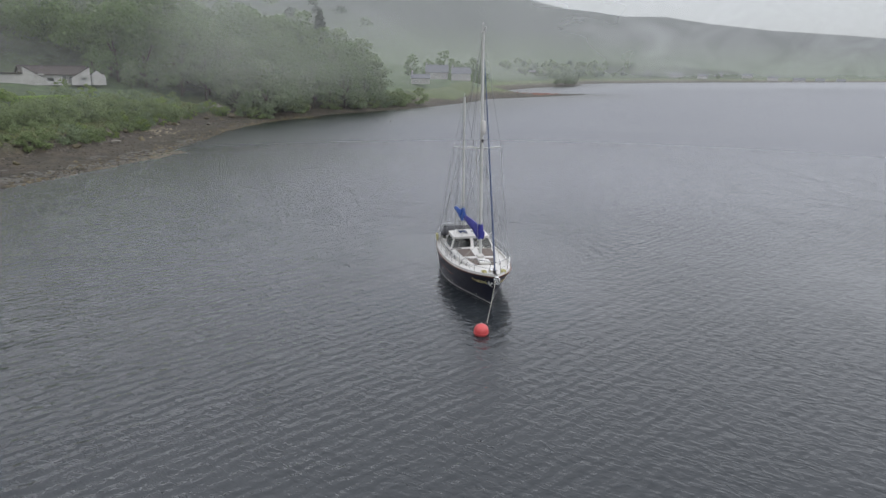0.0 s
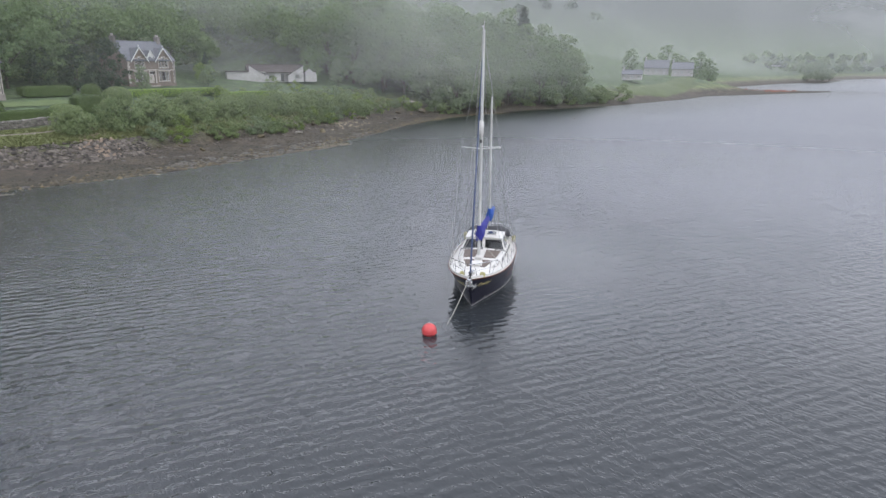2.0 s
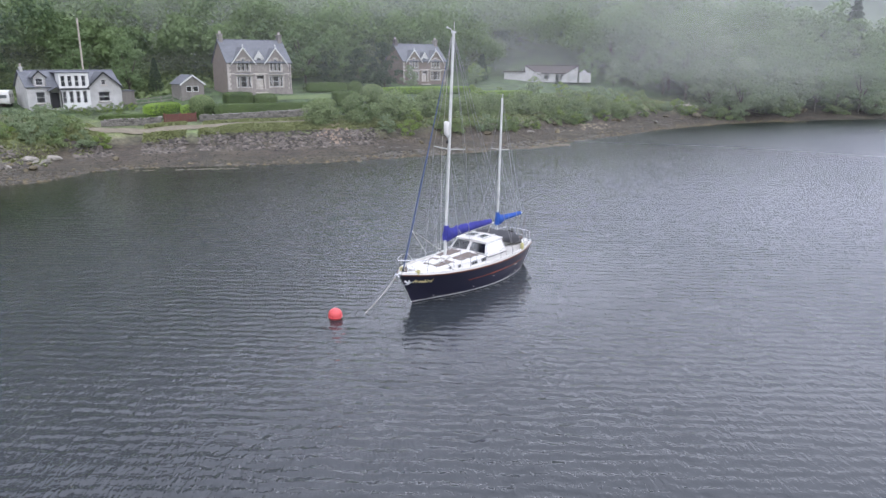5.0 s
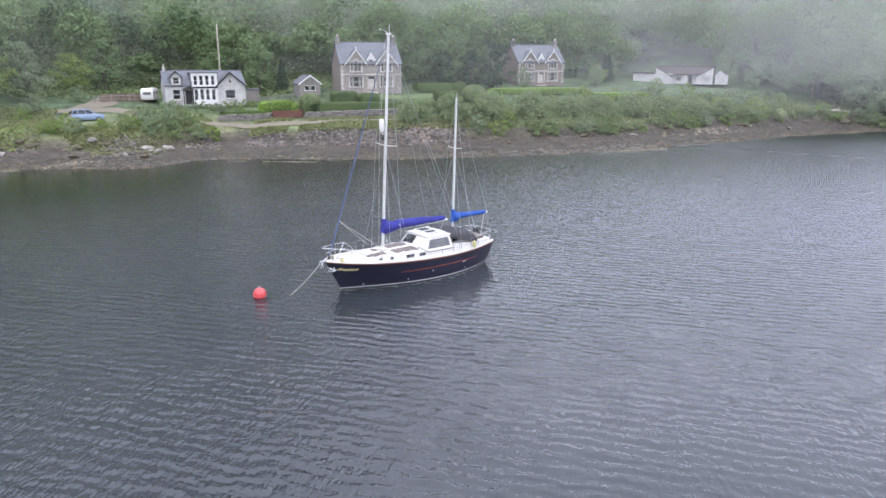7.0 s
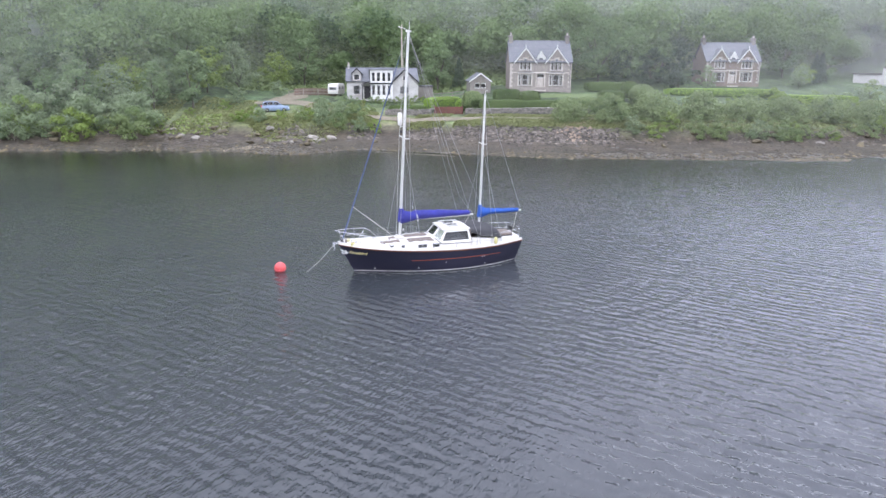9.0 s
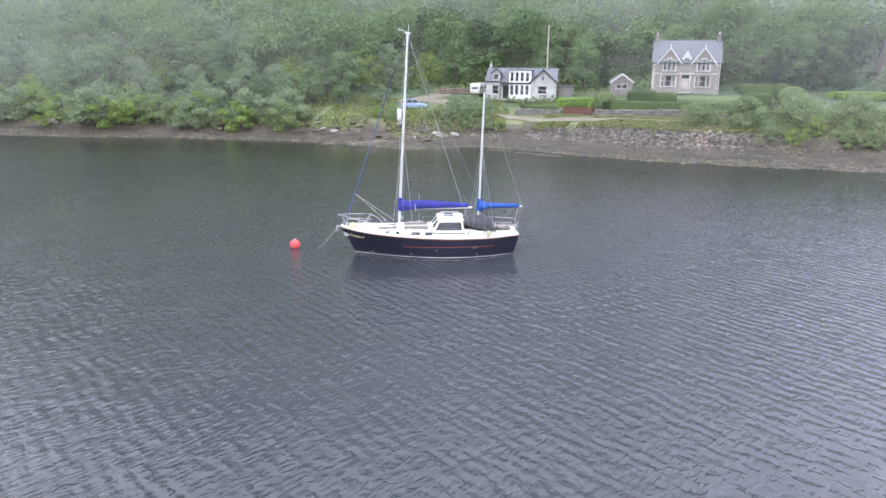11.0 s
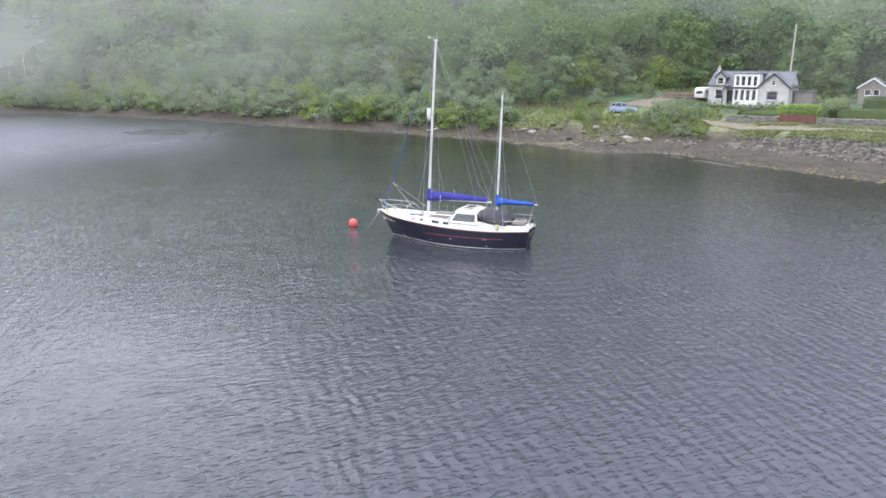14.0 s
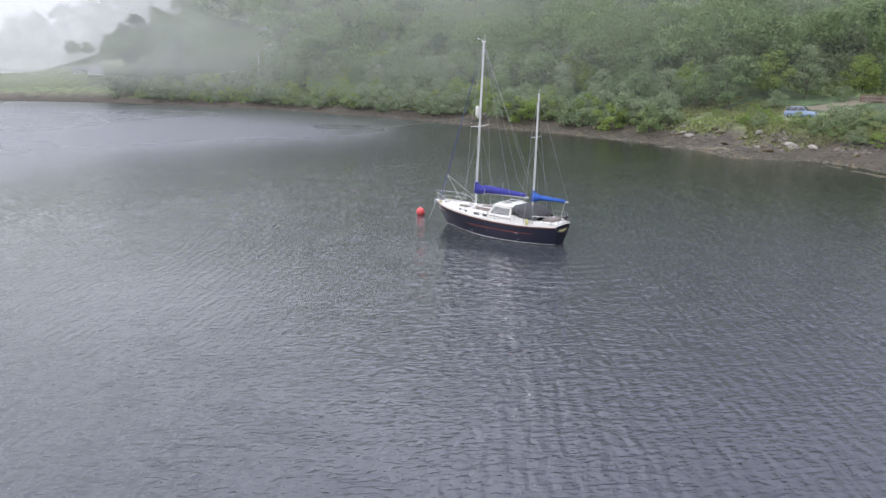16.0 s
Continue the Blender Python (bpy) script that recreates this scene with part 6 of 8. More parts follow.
car(pose(1.85, 72.75, ground_at(0, 72.75) + 0.03, 0, 0, 180))


def utility_pole(x, y, top, arms):
    z = ground_at(x, y) - 0.3
    p = thing("utility_pole", "grey wooden pole standing among the trees", "pole", "utility poles", pose(x, y, z))
    part("shaft", Geo().tube([(0, 0, 0), (0, 0, top - z)], [0.15, 0.12], 8), M_DRIFT, p)
    if arms:
        part("crossarm", Geo().box((0, 0, top - z - 0.4), (1.5, 0.1, 0.12), 0.02), M_GREYWOOD, p)
        for q in (-0.65, 0, 0.65):
            part("insulator", Geo().lathe([(0.03, 0), (0.06, 0.05), (0.04, 0.15), (0, 0.16)], (q, 0, top - z - 0.34), 6), M_GEL, p)


utility_pole(23.6, 86.9, 16.9, False)
for px, py, pt in ((-147, 85.5, 13.8), (-103, 90, 10.8)):
    utility_pole(px, py, pt, True)


def field_gate(x, y, deg):
    z = ground_at(x, y)
    g = thing("gate", "pair of red-brown boarded wooden gates in the garden wall", "gate", "", pose(x, y, z, 0, 0, deg))
    for s in (-1.0, 1.0):
        leaf = part("gate_leaf", Geo().box((s, 0, 0.2), (1.85, 0.06, 0.12), 0.01).box((s, 0, 0.95), (1.85, 0.06, 0.12), 0.01), M_REDWOOD, g)
        for i in range(9):
            part("board", Geo().box((s - 0.84 + i * 0.21, -0.045, 0.58), (0.19, 0.03, 1.08), 0.008), M_REDWOOD, leaf)
    for s in (-2.05, 0.0, 2.05):
        part("gate_post", Geo().box((s, 0.05, 0.6), (0.2, 0.2, 1.25), 0.04), M_REDWOOD, g)


field_gate(23.6, 62.6, -10)


def rail_fence(x0, y0, x1, y1, label):
    f = thing("fence", label, "fence")
    n = max(2, int(math.hypot(x1 - x0, y1 - y0) / 1.8))
    prev = None
    for i in range(n + 1):
        t = i / n
        x, y = x0 + (x1 - x0) * t, y0 + (y1 - y0) * t
        z = ground_at(x, y)
        part("post", Geo().box((x, y, z + 0.5), (0.11, 0.11, 1.3), 0.02), M_GREYWOOD, f)
        if prev:
            for q in (0.45, 0.95):
                part("rail", Geo().tube([(prev[0], prev[1], prev[2] + q), (x, y, z + q)], 0.05, 5), M_GREYWOOD, f)
        prev = (x, y, z)


rail_fence(3.5, 84.5, 10.5, 83.2, "weathered brown timber fence behind the parking place")
rail_fence(25.5, 76.5, 31.0, 76.0, "weathered brown timber fence between cottage and shed")


def board_fence(x0, y0, x1, y1, label, h=1.2):
    f = thing("fence", label, "fence")
    L = math.hypot(x1 - x0, y1 - y0)
    n = int(L / 0.17)
    a = math.degrees(math.atan2(y1 - y0, x1 - x0))
    me = bpy.data.meshes.new("board")
    g = Geo().box((0, 0, h / 2), (0.155, 0.03, h), 0.008)
    me.from_pydata(g.v, [], g.f)
    me.materials.append(M_FENCE)
    rf = random.Random(8)
    for i in range(n):
        t = (i + 0.5) / n
        x, y = x0 + (x1 - x0) * t, y0 + (y1 - y0) * t
        ob = new("board", me)
        ob.parent = f
        ob.matrix_basis = pose(x, y, ground_at(x, y) - 0.06 + rf.uniform(-0.04, 0.04), 0, rf.uniform(-1, 1), a)
    for i in range(int(L / 1.8) + 1):
        t = min(i * 1.8 / L, 1)
        x, y = x0 + (x1 - x0) * t, y0 + (y1 - y0) * t
        part("post", Geo().box((x, y + 0.08, ground_at(x, y) + 0.55), (0.1, 0.1, 1.3), 0.015), M_FENCE, f)


board_fence(4.6, 85.6, 11.4, 83.9, "weathered brown boarded fence beside the caravan")


# ---- shore, tracks and garden ground ----
def strip(name, pts, widths, material, label, category, lift=0.03, edge=None):
    """A track laid over the ground along a line of points."""
    P = [Vector((x, y)) for x, y in pts]
    dense, dw = [], []
    for i in range(len(P) - 1):
        n = max(1, int((P[i + 1] - P[i]).length / 0.7))
        for k in range(n):
            t = k / n
            dense.append(P[i].lerp(P[i + 1], t))
            dw.append(widths[i] * (1 - t) + widths[i + 1] * t)
    dense.append(P[-1]), dw.append(widths[-1])
    rows = []
    for i, p in enumerate(dense):
        d = (dense[min(i + 1, len(dense) - 1)] - dense[max(i - 1, 0)]).normalized()
        nrm = Vector((-d.y, d.x))
        row = []
        for q in np.linspace(-1, 1, 7):
            o = p + nrm * (q * dw[i] / 2 * (1 + 0.08 * math.sin(i * 0.9 + q)))
            row.append((o.x, o.y))
        rows.append(row)
    flat_ = np.array([q for r in rows for q in r])
    across = np.tile(np.abs(np.linspace(-1, 1, 7)), len(rows))
    z = height(flat_[:, 0], flat_[:, 1]) + (lift if edge is None else lift + (edge - lift) * across ** 3)
    n = 7
    g = Geo()
    vs = [(x, y, zz) for (x, y), zz in zip(flat_, z)]
    g.add(vs, [(i * n + k, i * n + k + 1, (i + 1) * n + k + 1, (i + 1) * n + k) for i in range(len(rows) - 1) for k in range(n - 1)])
    return tagged(part(name, g, material, smooth=60), label, category, kind="structure")


strip("road", [(-3, 79.5), (4, 76.5), (9, 70), (13, 64.0), (20, 60.4), (28, 56.8), (36, 53.2), (43, 49.4)], [2.8, 3.4, 2.8, 2.0, 1.7, 1.6, 1.5, 1.1], M_ROAD, "narrow pale gravel shore track", "road", 0.07)
strip("road", [(-1, 77.8), (3.5, 82), (7, 90)], [4.2, 4.8, 3], M_ROAD, "pale gravel parking place beside the track", "road", 0.09)
strip("ground", [(34, 67.6), (40, 64.6), (47.5, 61.6), (53, 59)], [2.6, 4.2, 4.6, 3], M_LAWNGRASS, "mown garden lawn before the villa", "lawn", 0.08)
strip("ground", [(-440, 36), (-330, 56), (-262, 74), (-226, 84)], [90, 100, 84, 44], M_FIELD, "pale green hay field by the water", "field", 0.6, -1.6)
strip("ground", [(189, -19), (206, -32), (232, -41), (262, -52)], [7, 15, 17, 8], M_FIELD, "low green grass above the far beach", "field", 0.35, -1.2)


def rock_mesh(rr, name, n_sub, material, flat=0.7):
    bm = bmesh.new()
    bmesh.ops.create_icosphere(bm, subdivisions=n_sub, radius=0.5)
    off = Vector((rr.uniform(-9, 9), rr.uniform(-9, 9), rr.uniform(-9, 9)))
    for v in bm.verts:
        d = 1 + 0.5 * noise.noise(v.co * 2.1 + off) + 0.22 * noise.noise(v.co * 5 + off)
        v.co = Vector((v.co.x * d * 1.15, v.co.y * d * 0.9, v.co.z * d * flat))
    me = bpy.data.meshes.new(name)
    bm.to_mesh(me)
    bm.free()
    me.materials.append(material)
    return me


rr = random.Random(21)
boulders = [rock_mesh(rr, "boulder", 2, M_PALEROCK) for _ in range(5)]
browns = [rock_mesh(rr, "boulder", 2, M_WEEDROCK) for _ in range(5)]


def shore_xy(t_x, s):
    """A place near the shore: along it (by x, west to east) and s metres inland."""
    s = s + 2.3 * float(blend(t_x, 6, 18)) * float(blend(s, 1, 7))
    i = min(max(int(np.searchsorted(SHORE[:, 0][:36], t_x)) - 1, 0), 34)
    (ax, ay), (bx, by) = SHORE[i], SHORE[i + 1]
    t = (t_x - ax) / (bx - ax)
    d = Vector((bx - ax, by - ay)).normalized()
    return ax + (bx - ax) * t - d.y * s, ay + (by - ay) * t + d.x * s


def boulder(x, y, size, pale):
    ob = new("boulder", rr.choice(boulders if pale else browns))
    ob.matrix_basis = Matrix.LocRotScale((x, y, ground_at(x, y) + size * 0.14), Euler((rr.uniform(-.3, .3), rr.uniform(-.3, .3), rr.uniform(0, 6.3))), (size * rr.uniform(.9, 1.4), size * rr.uniform(.8, 1.1), size * rr.uniform(.7, 1)))
    return tagged(ob, "pale grey lichened boulder on the shingle shore" if pale else "brown weed-covered rock on the shingle shore", "rock", "shore boulders")


for x, s, size, pale in ((-44, 6.5, 1.2, 0), (-56, 6.5, 1.7, 1), (-2.5, 9.5, 1.3, 1), (-1, 11, 1.1, 1), (3, 9.5, 0.9, 0), (-12, 9, 1.0, 0), (-8, 9.5, 1.1, 1), (-18, 8, 0.9, 0),
                         (-30, 6.5, 1.2, 0), (-70, 6, 1.4, 0), (-92, 6, 1.5, 1), (-125, 6, 1.7, 0), (-165, 8, 2.0, 1), (112, 6, 1.8, 0), (135, 5, 2.4, 0), (150, 6, 2.8, 0), (160, 9, 3.2, 0)):
    boulder(*shore_xy(x, s), size, pale)
for _ in range(85):
    x = rr.choice((rr.uniform(-150, -8), rr.uniform(-20, 10), rr.uniform(36, 125)))
    boulder(*shore_xy(x, rr.uniform(4, 9.5)), rr.uniform(0.4, 1.0), rr.random() < 0.25)


def scatter_stones(name, spots, material, label, seed, flat=0.9, afloat=False):
    """Many small stones as one mesh: flattened, uneven eight-sided lumps."""
    r = np.random.RandomState(seed)
    base = np.array([(1, 0, 0), (.6, .75, .1), (-.3, .95, 0), (-1, .2, .05), (-.6, -.8, 0), (.4, -.9, .08), (.25, .2, .7), (-.35, -.1, .62)])
    faces = np.array([(0, 1, 6), (1, 2, 6), (2, 7, 6), (2, 3, 7), (3, 4, 7), (4, 5, 7), (5, 6, 7), (5, 0, 6)])
    n = len(spots)
    sp = np.array(spots)
    size = sp[:, 2] * 0.5
    a = r.rand(n) * 6.283
    v = base[None] * (0.75 + 0.5 * r.rand(n, 8, 1)) * size[:, None, None] * np.array([1.15, 0.85, flat])
    c, s = np.cos(a)[:, None], np.sin(a)[:, None]
    x = v[:, :, 0] * c - v[:, :, 1] * s + sp[:, None, 0]
    y = v[:, :, 0] * s + v[:, :, 1] * c + sp[:, None, 1]
    base_z = height(sp[:, 0], sp[:, 1])
    z = v[:, :, 2] + (np.maximum(base_z, 0.03) if afloat else base_z)[:, None] - 0.04
    V = np.stack([x, y, z], -1).reshape(-1, 3)
    F = (faces[None] + (np.arange(n) * 8)[:, None, None]).reshape(-1, 3)
    return tagged(new(name, from_arrays(name, V, F, material)), label, "stones", kind="stuff")


def island_vary(material, amount=0.5):
    """Lets each stone of a joined heap have its own shade."""
    n, l = material.node_tree.nodes, material.node_tree.links
    b = n["Principled BSDF"]
    src = b.inputs["Base Color"].links[0].from_socket
    geo, hsv, vr = n.new("ShaderNodeNewGeometry"), n.new("ShaderNodeHueSaturation"), n.new("ShaderNodeMapRange")
    vr.inputs["To Min"].default_value, vr.inputs["To Max"].default_value = 1 - amount, 1 + amount
    l.new(geo.outputs["Random Per Island"], vr.inputs["Value"]), l.new(vr.outputs[0], hsv.inputs["Value"])
    l.new(src, hsv.inputs["Color"]), l.new(hsv.outputs[0], b.inputs["Base Color"])
    return material


M_HEAP = island_vary(mat("broken_grey_rubble", (0.12, 0.104, 0.088), (0.04, 0.034, 0.028), 1.3, 0.85, bump=0.7, fine=7), 0.75)
M_SHINGLE = island_vary(mat("brown_shingle", (0.056, 0.046, 0.031), (0.024, 0.02, 0.013), 1.0, 0.8, bump=0.6, fine=7), 0.7)
M_WRACK = island_vary(mat("yellow_brown_seaweed", (0.1, 0.078, 0.036), (0.04, 0.031, 0.015), 0.8, 0.6, bump=0.6, fine=7), 0.6)
M_LEDGE = island_vary(mat("tan_ledge_rock", (0.2, 0.17, 0.12), (0.1, 0.085, 0.06), 1.2, 0.8, bump=0.6, fine=7), 0.5)
bank = [(*shore_xy(rr.uniform(1, 37), rr.triangular(5.6, 10.8, 9.2)), rr.triangular(0.2, 0.9, 0.34)) for _ in range(3000)]
bank += [(*shore_xy(rr.uniform(37, 100), rr.uniform(6.8, 9.8)), rr.uniform(0.22, 0.55)) for _ in range(1200)]
bank += [(*shore_xy(rr.uniform(-28, 2), rr.uniform(6.5, 11.0)), rr.triangular(0.25, 0.85, 0.35)) for _ in range(700)]
scatter_stones("rock_armour", bank, M_HEAP, "tumbled grey rocks protecting the bank below the track", 1)
peb = [(*shore_xy(rr.uniform(-170, 140), rr.uniform(0.3, 8.5)), rr.uniform(0.12, 0.45)) for _ in range(11000)]
scatter_stones("shingle", peb, M_SHINGLE, "brown wet stones and shingle of the foreshore", 2)
weed = [(*shore_xy(rr.uniform(-60, 130), rr.gauss(0.2, 1.1)), rr.uniform(0.2, 0.7)) for _ in range(1500)]
scatter_stones("seaweed", weed, M_WRACK, "yellow-brown seaweed along the water's edge", 3)
drift = [(x, -abs(rr.gauss(0, 1.0)) * (1.0 + 1.6 * float(blend(x, 8, 22)))) for x in (rr.uniform(-12, 128) for _ in range(9000))]
drift = [(*shore_xy(x, q), rr.uniform(0.25, 0.9)) for x, q in drift if fbm(np.array([x]), np.array([q * 3]), 7, 3, 2)[0] > 0.12 + 0.1 * abs(q)]
M_DARKWEED = island_vary(mat("dark_bladder_wrack", (0.042, 0.032, 0.016), (0.018, 0.014, 0.008), 0.8, 0.5, bump=0.6, fine=7), 0.6)
mats_ = [(rr.uniform(-170, 130), rr.uniform(0.2, 5.5)) for _ in range(9000)]
mats_ = [(*shore_xy(x, q), rr.uniform(0.3, 1.1)) for x, q in mats_ if fbm(np.array([x]), np.array([q * 2.5]), 9, 3, 4)[0] > 0.02]
scatter_stones("seaweed", mats_, M_DARKWEED, "dark brown wrack draped over the foreshore rocks", 9, 0.3)
scatter_stones("seaweed", drift, M_WRACK, "ragged mats of seaweed awash at the water's edge", 8, 0.12, True)
scatter_stones("earth_slip", [(*shore_xy(rr.gauss(31.5, 0.9), rr.uniform(7.5, 12)), rr.uniform(0.3, 0.8)) for _ in range(150)], M_REDROCK, "slip of red earth and stones in the bank", 4)
tide = [(*shore_xy(rr.uniform(-170, 110), rr.gauss(0.05, 0.22)), rr.uniform(0.12, 0.4)) for _ in range(2600)]
scatter_stones("seaweed", tide, M_LEDGE, "thin pale line of stranded weed along the water's edge", 10, 0.14, True)
scatter_stones("ledge", [(-6.3 + rr.gauss(0, 1.6), 55.0 + rr.gauss(0, 0.5), rr.uniform(0.2, 0.5)) for _ in range(120)], M_LEDGE, "pale flat ledge rocks awash at the water's edge", 5)
scatter_stones("ledge", [(*shore_xy(rr.gauss(82, 4), rr.uniform(4, 7.5)), rr.uniform(0.3, 0.8)) for _ in range(80)], M_LEDGE, "pale sandy rock ledge above the beach", 6)

rust = [(rr.gauss(271, 6), rr.gauss(-83, 7), rr.uniform(0.5, 1.5)) for _ in range(700)]
rust = [p for p in rust if ground_at(p[0], p[1]) > 0.5]
scatter_stones("red_shingle", rust, M_RUST, "rust-red shingle bank on the far spit", 7)
lg = thing("driftwood_log", "bleached driftwood log lying on the beach", "log", "", pose(118, 30, ground_at(118, 30) + 0.15, 0, 3, -35))
part("log", Geo().tube([(-3.2, 0, 0.05), (-1.5, 0.1, 0.2), (0.5, 0, 0.22), (3, -0.15, 0.1)], [0.16, 0.24, 0.28, 0.2], 8), M_DRIFT, lg)
part("stub", Geo().tube([(0.8, 0, 0.3), (1.1, 0.2, 0.9)], [0.1, 0.05], 6), M_DRIFT, lg)


# the dry-stone garden wall, stone by stone
def stone_wall(pts, label, h=0.95):
    w = thing("garden_wall", label, "wall")
    mes = []
    for i in range(4):
        g = Geo().box((0, 0, 0), (0.34 + 0.07 * i, 0.42, 0.22), 0.06)
        me = bpy.data.meshes.new("stone")
        me.from_pydata(g.v, [], g.f)
        me.materials.append(M_STONE)
        mes.append(me)
    core = Geo()
    for (ax, ay), (bx, by) in zip(pts[:-1], pts[1:]):
        L = math.hypot(bx - ax, by - ay)
        a = math.atan2(by - ay, bx - ax)
        n = int(L / 0.44)
        for i in range(n):
            t = (i + 0.5) / n
            x, y = ax + (bx - ax) * t, ay + (by - ay) * t
            z = ground_at(x, y)
            core.box((x, y, z + h * 0.42), (L / n + 0.05, 0.3, h * 0.95), 0.02, math.degrees(a))
            for k in range(4):
                ob = new("stone", rr.choice(mes))
                ob.parent = w
                o = 0.2 * (k % 2)
                ob.matrix_basis = Matrix.LocRotScale((x + math.cos(a) * o + rr.uniform(-.03, .03), y + math.sin(a) * o, z + 0.12 + k * 0.225), Euler((rr.uniform(-.2, .2), rr.uniform(-.25, .25), a + rr.uniform(-.2, .2))), (rr.uniform(.8, 1.15), rr.uniform(.85, 1.2), rr.uniform(.8, 1.2)))
    part("core", core, M_STONE, w)


stone_wall([(25.9, 61.9), (30, 60.0), (37, 57.0), (42.5, 55.0)], "grey dry-stone garden wall along the track")
stone_wall([(15, 66.2), (21.2, 63.3)], "grey dry-stone garden wall along the track", 0.8)


# ---- plants ----
SPRAY = np.array([(-0.5, -0.36, 0.0), (0.56, -0.05, 0.08), (-0.32, 0.46, 0.03)])


def sprays(r, pos, nrm, size, loose=0.3):
    """Leaf clumps: small pointed sprays at places, facing about along normals."""
    n = len(pos)
    nrm = nrm + r.normal(0, loose, (n, 3))
    nrm /= np.linalg.norm(nrm, axis=1, keepdims=True) + 1e-9
    t = np.cross(nrm, r.normal(0, 1, (n, 3)))
    t /= np.linalg.norm(t, axis=1, keepdims=True) + 1e-9
    b = np.cross(nrm, t)
    s = np.asarray(size)[:, None, None] if np.ndim(size) else size
    k = SPRAY
    asp = r.uniform(0.55, 1.15, (n, 1, 1))
    v = pos[:, None] + s * (k[None, :, 0:1] * t[:, None] + asp * k[None, :, 1:2] * b[:, None] + k[None, :, 2:3] * nrm[:, None])
    f = np.arange(n * 3).reshape(n, 3)
    return v.reshape(-1, 3), f


def lobes_cloud(r, centres, radii, n, size):
    """Leaf clumps over the outside of overlapping lobes."""
    centres, radii = np.array(centres), np.array(radii)
    w = radii.prod(axis=1) ** (2 / 3)
    i = r.choice(len(centres), n, p=w / w.sum())
    d = r.normal(0, 1, (n, 3))
    d[:, 2] = np.where((d[:, 2] < -0.5) | (r.rand(n) < 0.35), np.abs(d[:, 2]), d[:, 2])
    d /= np.linalg.norm(d, axis=1, keepdims=True)
    pos = centres[i] + d * radii[i] * (0.5 + 0.68 * r.rand(n, 1) ** 0.6) + r.normal(0, 0.25 * size, (n, 3))
    return sprays(r, pos, d, size * r.uniform(0.55, 1.45, n), 0.6)


OCTA = bmesh.new()
bmesh.ops.create_icosphere(OCTA, subdivisions=1, radius=1)
OCTA.verts.index_update()
BALL_V, BALL_F = np.array([v.co[:] for v in OCTA.verts]), np.array([[v.index for v in f.verts] for f in OCTA.faces])
OCTA.free()


def lobe_cores(cs, rs, fill):
    """The dense inner foliage of a crown: lumpy bodies inside the leaf clumps."""
    V, F = [], []
    for i, (c, rad) in enumerate(zip(cs, rs)):
        lump = 1 + 0.28 * fbm(BALL_V[:, 0] * 1.3 + 7 * i + BALL_V[:, 2], BALL_V[:, 1] * 1.3 + 3 * i, 1.0, 2, i % 5)
        V.append(np.array(c) + BALL_V * lump[:, None] * np.array(rad) * fill)
        F.append(BALL_F + len(BALL_V) * i)
    return np.vstack(V), np.vstack(F)


def tree_parts(seed, h, spread, nleaf, leaf, trunk_h=0.12, lobes=16):
    """A broadleaf tree of height h: trunk and limbs, and a crown of leaf clumps."""
    r = np.random.RandomState(seed)
    g = Geo()
    bend = r.normal(0, 0.25, 2)
    th = h * (trunk_h + 0.3)
    g.tube([(0, 0, -0.4), (bend[0] * 0.3, bend[1] * 0.3, th * 0.5), (bend[0], bend[1], th)], [0.035 * h * 0.55, 0.026 * h * 0.55, 0.012 * h * 0.5], 7)
    cs, rs = [], []
    for k in range(lobes):
        u = k / (lobes - 1)
        a = k * 2.4 + r.uniform(-.4, .4)
        zz = h * (trunk_h + 0.08 + (0.86 - trunk_h) * u)
        reach = spread * (1.05 * math.sin(math.pi * (0.16 + 0.8 * u)) ** 0.8) * r.uniform(0.45, 0.8)
        c = (bend[0] * u + math.cos(a) * reach, bend[1] * u + math.sin(a) * reach, zz)
        rad = spread * r.uniform(0.26, 0.5) * (1 - 0.35 * u)
        cs.append(c), rs.append((rad, rad, rad * r.uniform(0.62, 0.85)))
        if k % 2 == 0 and k < lobes - 2:
            g.tube([(bend[0] * 0.4, bend[1] * 0.4, th * (0.35 + 0.4 * u)), (c[0] * 0.55, c[1] * 0.55, (th * 0.6 + zz) / 2), c], [0.011 * h, 0.008 * h, 0.003 * h], 5)
    v, f = lobes_cloud(r, cs, rs, nleaf, leaf)
    v[:, 2] = np.maximum(v[:, 2], 0.15)
    return g, v, f, lobe_cores(np.array(cs) * np.array([0.8, 0.8, 0.92]), rs, 0.42)


def make_tree(seed, h, spread, nleaf, leaf, material, label, name="tree", group="shore trees", **kw):
    g, v, f, inner = tree_parts(seed, h, spread, nleaf, leaf, **kw)
    t = thing(name, label, name, group)
    part("trunk", g, M_BARK, t, "", 60)
    me = from_arrays("crown", v, f, material)
    crown = part("crown", me, material, t)
    part("inner_foliage", from_arrays("inner_foliage", inner[0], inner[1], material), material, crown)
    return t


